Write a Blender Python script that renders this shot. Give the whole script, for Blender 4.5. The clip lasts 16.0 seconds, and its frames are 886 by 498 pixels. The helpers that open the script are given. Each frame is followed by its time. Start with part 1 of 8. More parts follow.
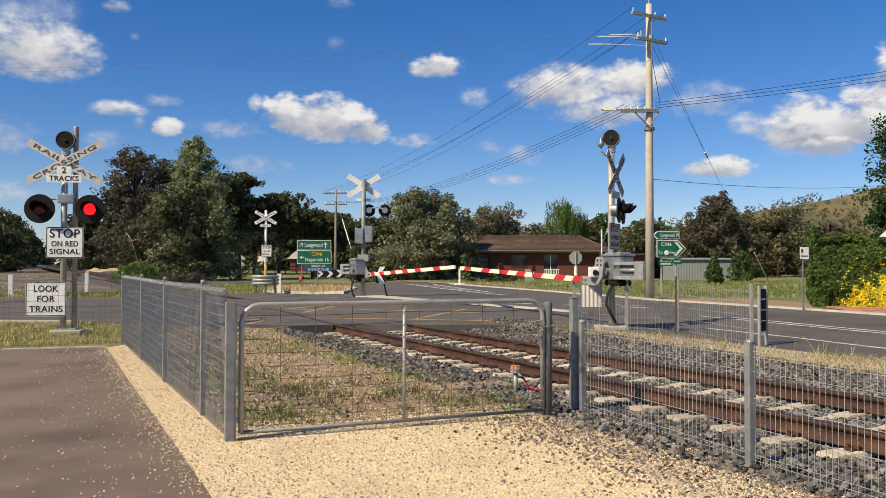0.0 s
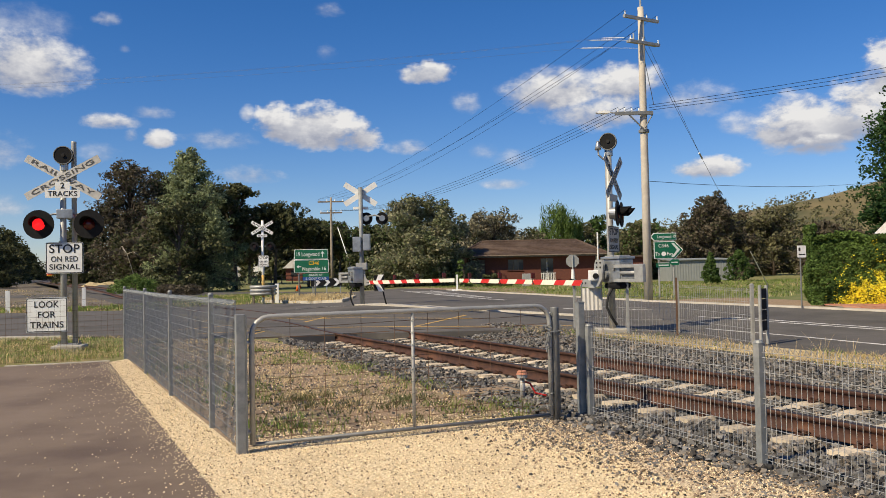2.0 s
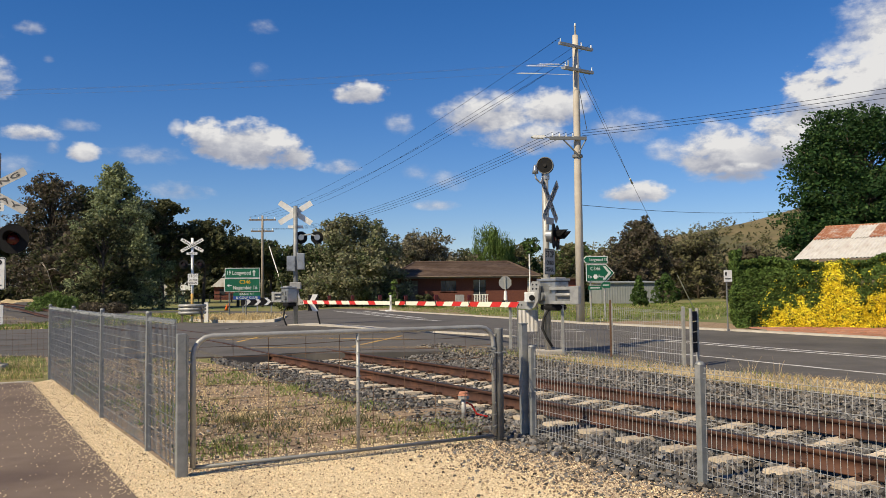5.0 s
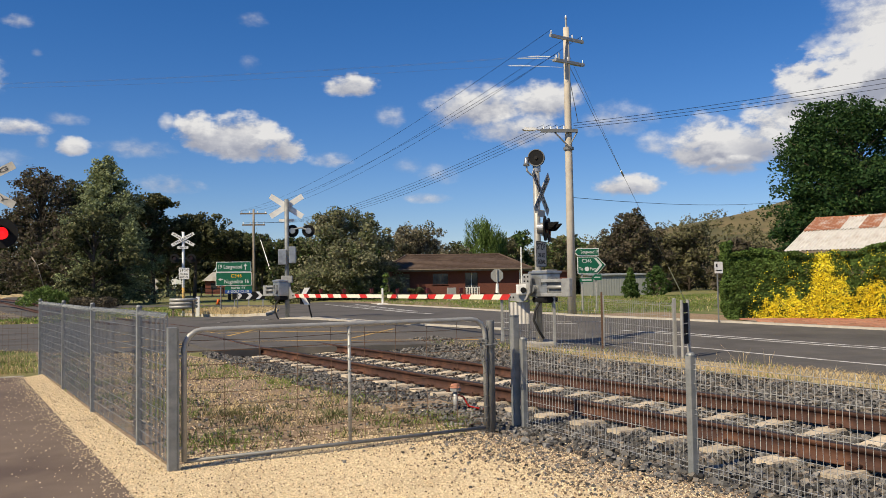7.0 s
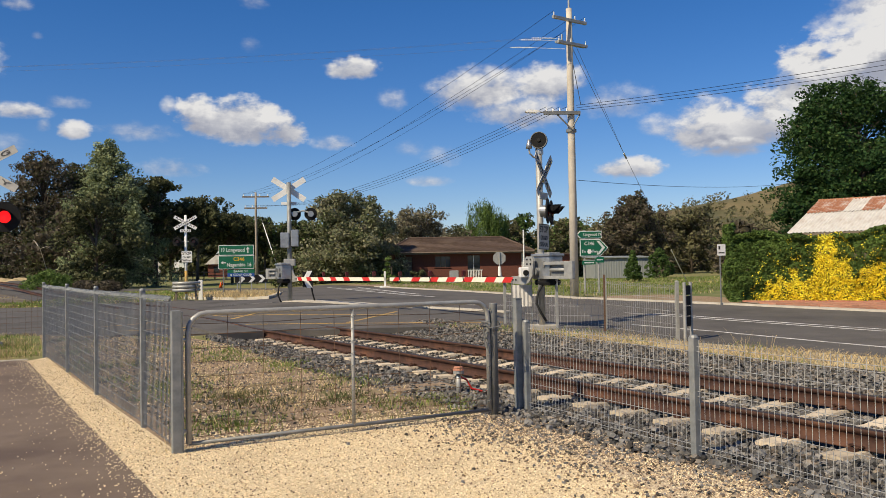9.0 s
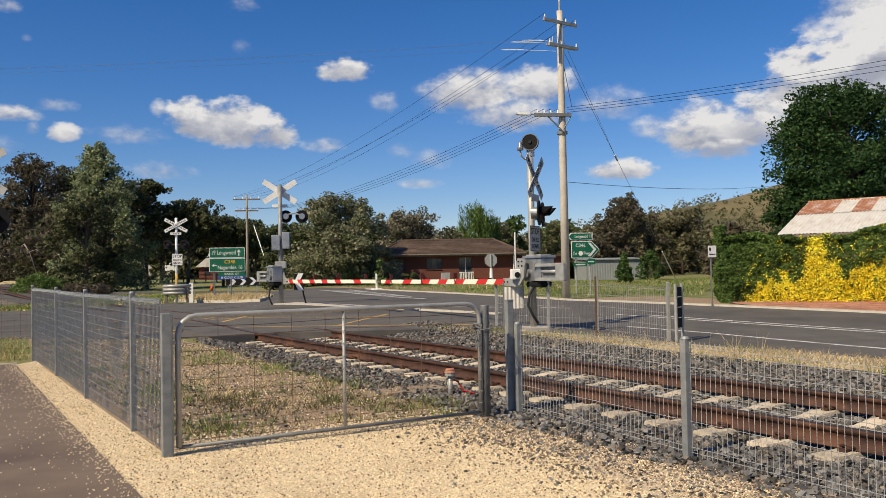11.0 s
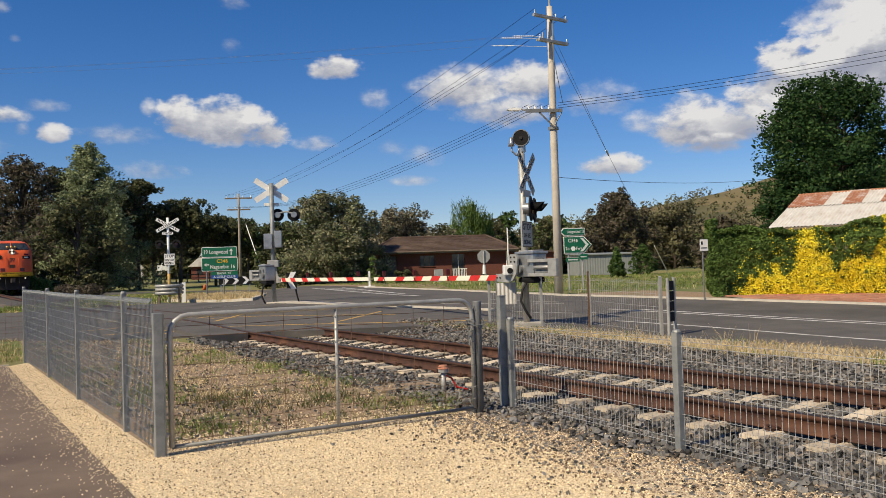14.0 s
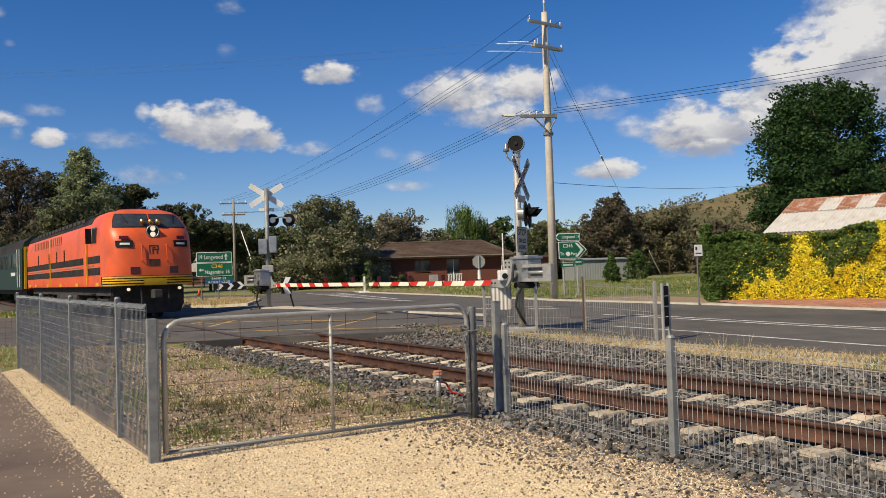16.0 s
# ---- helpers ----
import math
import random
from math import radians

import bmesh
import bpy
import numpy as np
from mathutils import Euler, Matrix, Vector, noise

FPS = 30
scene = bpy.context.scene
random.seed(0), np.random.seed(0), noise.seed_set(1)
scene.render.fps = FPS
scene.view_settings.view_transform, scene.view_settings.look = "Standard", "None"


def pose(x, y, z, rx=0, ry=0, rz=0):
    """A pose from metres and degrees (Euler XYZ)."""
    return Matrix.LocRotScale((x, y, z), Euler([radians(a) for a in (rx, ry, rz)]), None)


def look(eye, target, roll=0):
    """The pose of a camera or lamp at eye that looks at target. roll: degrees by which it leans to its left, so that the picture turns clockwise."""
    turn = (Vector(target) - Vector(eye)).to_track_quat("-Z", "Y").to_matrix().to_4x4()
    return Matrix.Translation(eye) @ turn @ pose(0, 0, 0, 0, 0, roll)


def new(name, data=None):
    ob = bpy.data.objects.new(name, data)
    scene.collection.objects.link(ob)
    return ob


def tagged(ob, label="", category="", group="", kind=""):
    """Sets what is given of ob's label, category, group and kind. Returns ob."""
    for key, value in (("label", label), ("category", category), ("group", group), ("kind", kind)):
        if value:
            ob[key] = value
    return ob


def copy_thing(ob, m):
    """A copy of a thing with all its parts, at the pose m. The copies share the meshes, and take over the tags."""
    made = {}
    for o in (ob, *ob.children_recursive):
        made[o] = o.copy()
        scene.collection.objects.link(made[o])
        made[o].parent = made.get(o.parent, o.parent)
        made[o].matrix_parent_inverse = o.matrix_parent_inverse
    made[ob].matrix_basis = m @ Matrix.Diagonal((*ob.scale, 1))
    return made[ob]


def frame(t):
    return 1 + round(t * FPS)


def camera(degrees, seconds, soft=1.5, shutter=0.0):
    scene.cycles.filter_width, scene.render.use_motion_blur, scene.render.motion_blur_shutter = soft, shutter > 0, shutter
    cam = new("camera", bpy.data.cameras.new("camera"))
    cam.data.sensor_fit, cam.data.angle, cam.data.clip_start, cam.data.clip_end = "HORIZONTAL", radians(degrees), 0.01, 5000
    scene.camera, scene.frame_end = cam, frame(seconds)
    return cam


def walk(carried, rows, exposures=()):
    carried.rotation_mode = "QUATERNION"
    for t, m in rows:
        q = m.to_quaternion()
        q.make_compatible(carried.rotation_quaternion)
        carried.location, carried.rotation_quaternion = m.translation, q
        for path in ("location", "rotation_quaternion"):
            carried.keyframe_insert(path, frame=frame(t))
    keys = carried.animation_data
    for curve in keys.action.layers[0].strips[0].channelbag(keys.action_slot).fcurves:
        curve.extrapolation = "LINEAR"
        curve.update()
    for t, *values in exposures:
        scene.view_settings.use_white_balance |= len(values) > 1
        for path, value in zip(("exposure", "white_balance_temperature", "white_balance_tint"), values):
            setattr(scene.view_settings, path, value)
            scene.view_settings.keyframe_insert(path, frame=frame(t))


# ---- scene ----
cam = camera(56.0, 16.0, soft=0.8)
PATH = [
    (0, (0.05, 0.002, 1.5), (0.037, 2.001, 1.544), 0.1),
    (0.5, (0.048, 0.005, 1.499), (0.032, 2.004, 1.533), 0.1),
    (1, (0.033, -0.007, 1.503), (0.011, 1.992, 1.542), 0.0),
    (1.5, (0.002, -0.041, 1.511), (-0.032, 1.958, 1.553), -0.7),
    (2, (-0.056, -0.038, 1.519), (-0.057, 1.961, 1.577), -1.2),
    (2.5, (-0.199, 0.013, 1.516), (-0.099, 2.01, 1.589), -2.1),
    (3, (-0.208, -0.027, 1.516), (-0.082, 1.967, 1.599), -1.4),
    (3.5, (-0.192, -0.016, 1.517), (-0.058, 1.977, 1.609), -1.2),
    (4, (-0.194, -0.036, 1.521), (-0.048, 1.956, 1.621), -1.0),
    (6.5, (-0.202, -0.04, 1.518), (-0.026, 1.949, 1.624), -0.6),
    (7, (-0.192, -0.036, 1.514), (-0.009, 1.954, 1.602), -0.9),
    (7.5, (-0.189, -0.028, 1.516), (-0.006, 1.962, 1.588), -1.1),
    (8, (-0.186, -0.027, 1.512), (-0.002, 1.964, 1.571), -1.2),
    (8.5, (-0.191, -0.028, 1.514), (-0.009, 1.963, 1.559), -1.2),
    (9, (-0.198, -0.028, 1.514), (-0.021, 1.963, 1.561), -1.0),
    (9.5, (-0.196, -0.023, 1.511), (-0.013, 1.968, 1.566), -1.1),
    (12, (-0.193, -0.006, 1.511), (0.008, 1.983, 1.553), -1.1),
    (12.5, (-0.189, -0.001, 1.511), (0.009, 1.989, 1.538), -1.3),
    (13, (-0.191, -0.007, 1.511), (0.011, 1.982, 1.54), -1.5),
    (13.5, (-0.19, -0.006, 1.511), (0.017, 1.983, 1.549), -1.6),
    (14, (-0.181, -0.015, 1.507), (0.033, 1.973, 1.551), -1.8),
    (14.5, (-0.177, -0.013, 1.509), (0.041, 1.975, 1.55), -2.0),
    (15, (-0.179, -0.004, 1.511), (0.045, 1.983, 1.553), -2.0),
    (15.5, (-0.177, -0.005, 1.509), (0.05, 1.981, 1.555), -1.9),
    (16, (-0.177, -0.022, 1.51), (0.049, 1.965, 1.566), -1.8),
]
walk(cam, [(t, look(eye, target, roll)) for t, eye, target, roll in PATH],
     exposures=[(0, 0.40), (1.5, 0.38), (3, 0.32), (9.5, 0.29), (12.5, 0.27), (16, 0.24)])

# ---- sky, sun and exposure ----
SUN_EL, SUN_FROM = 44.0, (-0.80, -0.60)          # height in degrees; plan direction towards the sun
sun_dir = Vector((SUN_FROM[0] * math.cos(radians(SUN_EL)), SUN_FROM[1] * math.cos(radians(SUN_EL)), math.sin(radians(SUN_EL)))).normalized()
sun = new("sun", bpy.data.lights.new("sun", "SUN"))
sun.data.energy, sun.data.angle, sun.data.color = 4.75, radians(0.5), (1.0, 0.855, 0.615)
sun.matrix_world = look(sun_dir * 60, (0, 0, 0))


def build_world():
    w = bpy.data.worlds.new("sky")
    scene.world = w
    w.use_nodes = True
    nt = w.node_tree
    nt.nodes.clear()
    N, L = nt.nodes.new, nt.links.new

    def val(s, v):
        if hasattr(v, "is_output"):
            L(v, s)
        else:
            s.default_value = v

    def M(op, a, b=0.0, c=0.0, clamp=False):
        n = N("ShaderNodeMath")
        n.operation, n.use_clamp = op, clamp
        for i, v in enumerate((a, b, c)):
            val(n.inputs[i], v)
        return n.outputs[0]

    sky = N("ShaderNodeTexSky")
    sky.sky_type, sky.sun_disc = "NISHITA", False
    sky.sun_elevation = radians(SUN_EL)
    sky.sun_rotation = math.atan2(SUN_FROM[0], SUN_FROM[1])
    sky.air_density, sky.dust_density, sky.ozone_density = 1.0, 0.0, 3.5
    tc = N("ShaderNodeTexCoord")
    sep = N("ShaderNodeSeparateXYZ")
    L(tc.outputs["Generated"], sep.inputs[0])
    x, y, z = sep.outputs
    # plan bearing and height above the horizon, in degrees
    az = M("MULTIPLY", M("ARCTAN2", x, y), 57.2958)
    el = M("MULTIPLY", M("ARCSINE", z), 57.2958)
    comb = N("ShaderNodeCombineXYZ")
    L(az, comb.inputs[0]), L(M("MULTIPLY", el, 1.6), comb.inputs[1])

    def fbm(scale, detail, rough, shift):
        mp = N("ShaderNodeMapping")
        mp.inputs["Location"].default_value = (shift, shift * 0.7, 0)
        L(comb.outputs[0], mp.inputs[0])
        n = N("ShaderNodeTexNoise")
        n.inputs["Scale"].default_value, n.inputs["Detail"].default_value, n.inputs["Roughness"].default_value = scale, detail, rough
        L(mp.outputs[0], n.inputs[0])
        return n.outputs[0]

    big, fine = fbm(0.42, 4, 0.5, 3.0), fbm(1.3, 6, 0.6, 11.0)
    lump = M("ADD", M("MULTIPLY", M("SUBTRACT", big, 0.5), 2.1), M("MULTIPLY", M("SUBTRACT", fine, 0.5), 1.0))
    # cumulus: bearing, height, half width, half height, density
    clouds = CLOUDS_WEST + CLOUDS_MIDDLE + CLOUDS_EAST
    cover, shade = 0.0, 0.0
    for a, e, ra, re, dens in clouds:
        da = M("DIVIDE", M("SUBTRACT", az, a), ra * 1.3)
        de = M("DIVIDE", M("SUBTRACT", el, e), re * 1.3)
        flat = M("MULTIPLY", M("MINIMUM", de, 0.0), 0.45)           # flatter below
        de2 = M("ADD", de, flat)
        d = M("ADD", M("MULTIPLY", da, da), M("MULTIPLY", de2, de2))
        k = M("MULTIPLY", M("SUBTRACT", M("ADD", 0.85, M("MULTIPLY", lump, max(0.4, min(1.0, 2.2 / ra)))), d), dens * (1.05 if dens > 0.8 else 0.7), clamp=True)
        if cover == 0.0:
            cover, shade = k, M("MULTIPLY", k, de)
        else:
            cover, shade = M("MAXIMUM", cover, k), M("ADD", shade, M("MULTIPLY", k, de))
    # rest of the sky, outside the view: added broken cloud, thickened to whiten fill
    rest = M("MULTIPLY", M("SUBTRACT", fbm(0.06, 6, 0.6, 31.0), 0.5), 4.0, clamp=True)
    away = M("MULTIPLY", M("SUBTRACT", M("ABSOLUTE", M("SUBTRACT", az, 3.0)), 42.0), 0.1, clamp=True)
    high = M("MULTIPLY", M("SUBTRACT", el, 26.0), 0.1, clamp=True)
    cover = M("MAXIMUM", cover, M("MULTIPLY", rest, M("MAXIMUM", away, M("MULTIPLY", high, 0.6))))
    soft = M("MULTIPLY", M("MULTIPLY", cover, cover), M("SUBTRACT", 3.0, M("MULTIPLY", cover, 2.0)))
    tone = M("ADD", 0.42, M("ADD", M("MULTIPLY", shade, 0.75), M("ADD", M("MULTIPLY", M("SUBTRACT", big, 0.5), 1.5), M("MULTIPLY", M("SUBTRACT", fine, 0.5), 0.8))), clamp=True)
    ramp = N("ShaderNodeValToRGB")
    ramp.color_ramp.elements[0].color, ramp.color_ramp.elements[1].color = (4.5, 4.75, 5.7, 1), (9.8, 9.65, 9.5, 1)
    ramp.color_ramp.elements[0].position, ramp.color_ramp.elements[1].position = 0.15, 0.85
    L(tone, ramp.inputs[0])
    hs = N("ShaderNodeHueSaturation")
    hs.inputs["Saturation"].default_value, hs.inputs["Value"].default_value = SKY_SAT, SKY_VAL
    L(sky.outputs[0], hs.inputs["Color"])
    tint = N("ShaderNodeMixRGB")
    tint.blend_type = "MULTIPLY"
    tint.inputs[0].default_value, tint.inputs[2].default_value = 1.0, (1.0, 1.0, 1.24, 1)
    L(hs.outputs[0], tint.inputs[1])
    mix = N("ShaderNodeMixRGB")
    L(soft, mix.inputs[0]), L(tint.outputs[0], mix.inputs[1]), L(ramp.outputs[0], mix.inputs[2])
    bg, out = N("ShaderNodeBackground"), N("ShaderNodeOutputWorld")
    bg.inputs[1].default_value = SKY_STRENGTH
    L(mix.outputs[0], bg.inputs[0]), L(bg.outputs[0], out.inputs[0])


SKY_STRENGTH, SKY_SAT, SKY_VAL = 0.065, 1.33, 0.99
# cumulus, by stretch of the horizon: bearing, height, half width, half height, density
CLOUDS_WEST = [
    (-26.6, 13.0, 3.58, 2.21, 1.2), (-26.9, 15.4, 3.36, 1.41, 0.61), (-28.2, 7.9, 1.79, 1.41, 0.8), (-27.8, 4.6, 1.34, 0.77, 0.68), (-21.8, 10.0, 1.68, 0.6, 0.9),
    (-19.3, 10.7, 1.28, 0.46, 0.68), (-20.5, 9.2, 0.44, 0.54, 0.8), (-18.8, 9.0, 0.96, 0.63, 1.1), (-14.9, 9.1, 2.37, 0.72, 0.74), (-13.0, 10.8, 0.55, 0.56, 0.8),
    (-11.2, 10.2, 1.48, 1.4, 1.4), (-8.5, 9.8, 3.09, 1.69, 1.6), (-5.9, 9.4, 1.55, 1.33, 1.4), (-0.8, 13.5, 1.89, 0.85, 1.3), (-0.9, 14.1, 0.6, 0.49, 1.0),
]
CLOUDS_MIDDLE = [
    (-7.7, 14.8, 0.65, 0.64, 0.47), (-7.7, 17.6, 1.1, 0.55, 0.54), (-2.3, 8.6, 1.42, 0.59, 0.8), (1.8, 11.5, 0.99, 0.92, 0.68), (2.9, 8.2, 1.06, 0.6, 0.47),
    (5.0, 7.6, 1.37, 0.93, 0.61), (4.2, 6.0, 1.51, 0.44, 0.8), (-12.9, 6.8, 2.08, 0.73, 0.8), (-21.9, 16.3, 0.92, 0.5, 0.8), (-20.8, 14.6, 0.37, 0.29, 0.54),
    (-22.3, 8.0, 1.21, 0.68, 0.54),
]
CLOUDS_EAST = [
    (8.0, 11.9, 3.58, 1.72, 1.2), (12.3, 12.1, 2.61, 1.52, 1.2), (11.1, 10.3, 2.62, 1.25, 0.9), (17.0, 10.8, 2.52, 1.32, 0.8), (17.8, 6.4, 2.0, 0.83, 1.2),
    (20.5, 9.1, 2.09, 0.99, 0.8), (23.7, 8.7, 3.18, 2.04, 1.4), (26.5, 9.6, 1.95, 1.63, 1.2), (24.4, 7.3, 2.67, 0.64, 0.9), (29.5, 11.7, 2.33, 2.09, 1.5),
    (32.4, 12.7, 2.22, 2.32, 1.6), (31.4, 10.5, 2.98, 2.38, 1.4), (35.3, 12.4, 5.38, 5.89, 1.5),
    (24.8, 8.4, 3.71, 1.72, 1.3), (29.3, 10.5, 3.18, 1.99, 1.4), (32.2, 12.5, 2.75, 2.31, 1.5), (28.6, 8.6, 2.47, 1.57, 1.2), (10.4, 10.6, 3.11, 1.27, 0.9), (17.7, 10.9, 2.11, 1.03, 0.7),
]
build_world()


# ---- materials ----
MATS = {}


def mat(name, color, color2=None, rough=0.8, metal=0.0, scale=4.0, mixlo=0.35, mixhi=0.65, bump=0.0, bscale=60.0, third=None, tscale=0.4, island=0.0, objvar=0.0, spec=0.3, emit=None, trans=0.0):
    """A surface of two tones in a fine grain, an optional third in broad stains, relief, and variation from piece to piece."""
    m = bpy.data.materials.new(name)
    MATS[name] = m
    m.use_nodes = True
    nt = m.node_tree
    N, L = nt.nodes.new, nt.links.new
    b = nt.nodes["Principled BSDF"]
    b.inputs["Roughness"].default_value, b.inputs["Metallic"].default_value = rough, metal
    b.inputs["Specular IOR Level"].default_value = spec
    tc = N("ShaderNodeTexCoord")
    col = None
    n1 = N("ShaderNodeTexNoise")
    n1.inputs["Scale"].default_value, n1.inputs["Detail"].default_value, n1.inputs["Roughness"].default_value = scale, 5.0, 0.65
    L(tc.outputs["Object"], n1.inputs[0])
    r = N("ShaderNodeValToRGB")
    c2 = color2 or tuple(c * 0.8 for c in color)
    r.color_ramp.elements[0].position, r.color_ramp.elements[1].position = mixlo, mixhi
    r.color_ramp.elements[0].color, r.color_ramp.elements[1].color = (*color, 1), (*c2, 1)
    L(n1.outputs[0], r.inputs[0])
    col = r.outputs[0]
    if third:
        n2 = N("ShaderNodeTexNoise")
        n2.inputs["Scale"].default_value, n2.inputs["Detail"].default_value, n2.inputs["Roughness"].default_value = tscale, 6.0, 0.6
        L(tc.outputs["Object"], n2.inputs[0])
        r2 = N("ShaderNodeValToRGB")
        r2.color_ramp.elements[0].position, r2.color_ramp.elements[1].position = 0.5, 0.66
        L(n2.outputs[0], r2.inputs[0])
        mx = N("ShaderNodeMixRGB")
        L(r2.outputs[0], mx.inputs[0]), L(col, mx.inputs[1])
        mx.inputs[2].default_value = (*third, 1)
        col = mx.outputs[0]
    if island or objvar:
        src = N("ShaderNodeNewGeometry").outputs["Random Per Island"] if island else N("ShaderNodeObjectInfo").outputs["Random"]
        k = island or objvar
        mr = N("ShaderNodeMapRange")
        mr.inputs[3].default_value, mr.inputs[4].default_value = 1 - k, 1 + k
        L(src, mr.inputs[0])
        hs = N("ShaderNodeHueSaturation")
        L(mr.outputs[0], hs.inputs["Value"]), L(col, hs.inputs["Color"])
        col = hs.outputs[0]
    L(col, b.inputs["Base Color"])
    if bump:
        nb = N("ShaderNodeTexNoise")
        nb.inputs["Scale"].default_value, nb.inputs["Detail"].default_value = bscale, 4.0
        L(tc.outputs["Object"], nb.inputs[0])
        bp = N("ShaderNodeBump")
        bp.inputs["Strength"].default_value, bp.inputs["Distance"].default_value = bump, 0.5 / bscale
        L(nb.outputs[0], bp.inputs["Height"]), L(bp.outputs[0], b.inputs["Normal"])
    if emit:
        b.inputs["Emission Color"].default_value, b.inputs["Emission Strength"].default_value = (*emit[:3], 1), emit[3]
    if trans:
        t = N("ShaderNodeBsdfTranslucent")
        L(col, t.inputs[0])
        ms = N("ShaderNodeMixShader")
        ms.inputs[0].default_value = trans
        L(b.outputs[0], ms.inputs[1]), L(t.outputs[0], ms.inputs[2])
        L(ms.outputs[0], nt.nodes["Material Output"].inputs[0])
    return m


mat("meadow", (0.13, 0.15, 0.045), (0.26, 0.215, 0.10), scale=0.9, third=(0.09, 0.13, 0.035), tscale=0.12, bump=0.6, bscale=8, rough=0.95)
mat("yard", (0.17, 0.14, 0.11), (0.10, 0.087, 0.073), scale=2.5, third=(0.21, 0.18, 0.115), tscale=0.35, bump=0.8, bscale=12, rough=0.95)
mat("asphalt", (0.090, 0.083, 0.075), (0.118, 0.108, 0.097), scale=1.6, third=(0.066, 0.061, 0.055), tscale=0.25, bump=0.4, bscale=140, rough=0.85)
mat("path_asphalt", (0.155, 0.114, 0.082), (0.192, 0.145, 0.107), scale=0.9, third=(0.112, 0.080, 0.060), tscale=0.5, bump=0.25, bscale=160, rough=0.7)
mat("gravel", (0.76, 0.63, 0.42), (0.44, 0.335, 0.20), scale=60, mixlo=0.42, mixhi=0.62, third=(0.52, 0.41, 0.26), tscale=1.2, bump=1.0, bscale=90, rough=0.95)
mat("dirt", (0.34, 0.25, 0.165), (0.20, 0.14, 0.092), scale=14, third=(0.21, 0.17, 0.085), tscale=0.9, bump=0.9, bscale=50, rough=0.95)
mat("ballast", (0.06, 0.058, 0.057), (0.12, 0.113, 0.105), scale=22, third=(0.10, 0.085, 0.07), tscale=0.8, bump=1.0, bscale=24, rough=0.9)
mat("stone", (0.088, 0.088, 0.088), (0.16, 0.152, 0.142), scale=14, third=(0.19, 0.15, 0.11), tscale=6, island=0.8, rough=0.85)
mat("pebble", (0.80, 0.67, 0.46), (0.64, 0.51, 0.33), scale=30, island=0.26, rough=0.9)
mat("rail_steel", (0.08, 0.038, 0.026), (0.046, 0.024, 0.018), scale=9, third=(0.13, 0.06, 0.035), tscale=2, rough=0.75, metal=0.15)
mat("rail_top", (0.06, 0.045, 0.038), (0.045, 0.032, 0.026), scale=5, rough=0.55, metal=0.4)
mat("sleeper", (0.60, 0.51, 0.39), (0.46, 0.38, 0.28), scale=6, bump=0.4, bscale=40, objvar=0.15, rough=0.9)
mat("galv", (0.40, 0.395, 0.375), (0.30, 0.298, 0.285), scale=7, rough=0.5, metal=0.3, bump=0.05, bscale=30)
mat("galv_dark", (0.21, 0.215, 0.215), (0.15, 0.155, 0.155), scale=8, rough=0.55, metal=0.25)
mat("wire", (0.46, 0.46, 0.45), (0.34, 0.34, 0.33), scale=6, rough=0.5, metal=0.4)
mat("wire_dark", (0.21, 0.228, 0.245), (0.15, 0.165, 0.18), scale=6, rough=0.6, metal=0.3)
mat("rust_wire", (0.15, 0.085, 0.05), (0.10, 0.06, 0.04), scale=8, rough=0.85)
mat("white_paint", (0.78, 0.78, 0.76), (0.70, 0.69, 0.66), scale=3, third=(0.60, 0.57, 0.52), tscale=1.5, rough=0.55)
mat("sign_white", (0.80, 0.80, 0.78), (0.74, 0.73, 0.70), scale=2, third=(0.68, 0.66, 0.62), tscale=2.5, rough=0.5)
mat("sign_weathered", (0.55, 0.52, 0.47), (0.42, 0.40, 0.36), scale=3, rough=0.7)
mat("black", (0.010, 0.010, 0.011), (0.016, 0.016, 0.016), scale=5, rough=0.75, spec=0.15)
mat("pebble_brown", (0.34, 0.25, 0.17), (0.20, 0.15, 0.11), scale=25, island=0.5, rough=0.9)
mat("straw", (0.52, 0.42, 0.25), (0.36, 0.28, 0.16), scale=7, third=(0.26, 0.22, 0.12), tscale=0.8, bump=0.8, bscale=30, rough=0.95)
mat("sign_buck", (0.62, 0.60, 0.56), (0.52, 0.50, 0.46), scale=3, third=(0.44, 0.42, 0.38), tscale=2.0, rough=0.65)
mat("letter_faded", (0.07, 0.07, 0.068), (0.13, 0.125, 0.12), scale=9, rough=0.7)
mat("gravel_mixed", (0.62, 0.51, 0.36), (0.36, 0.28, 0.19), scale=60, third=(0.44, 0.34, 0.22), tscale=1.5, bump=1.0, bscale=60, rough=0.95)
mat("rubber", (0.02, 0.02, 0.02), (0.03, 0.03, 0.03), rough=0.8)
mat("letter_black", (0.02, 0.02, 0.022), (0.03, 0.03, 0.03), rough=0.6)
mat("sign_green", (0.010, 0.105, 0.058), (0.012, 0.125, 0.068), scale=2, rough=0.45)
mat("sign_blue", (0.02, 0.07, 0.25), (0.025, 0.08, 0.28), rough=0.45)
mat("sign_yellow", (0.75, 0.42, 0.02), (0.7, 0.38, 0.02), rough=0.5)
mat("letter_white", (0.62, 0.65, 0.62), (0.56, 0.58, 0.55), rough=0.5)
mat("boom_red", (0.62, 0.03, 0.025), (0.5, 0.03, 0.025), scale=6, rough=0.45)
mat("boom_white", (0.80, 0.76, 0.62), (0.76, 0.71, 0.56), scale=5, rough=0.5)
mat("lens_dark", (0.10, 0.008, 0.01), (0.06, 0.006, 0.008), rough=0.2, spec=0.5)
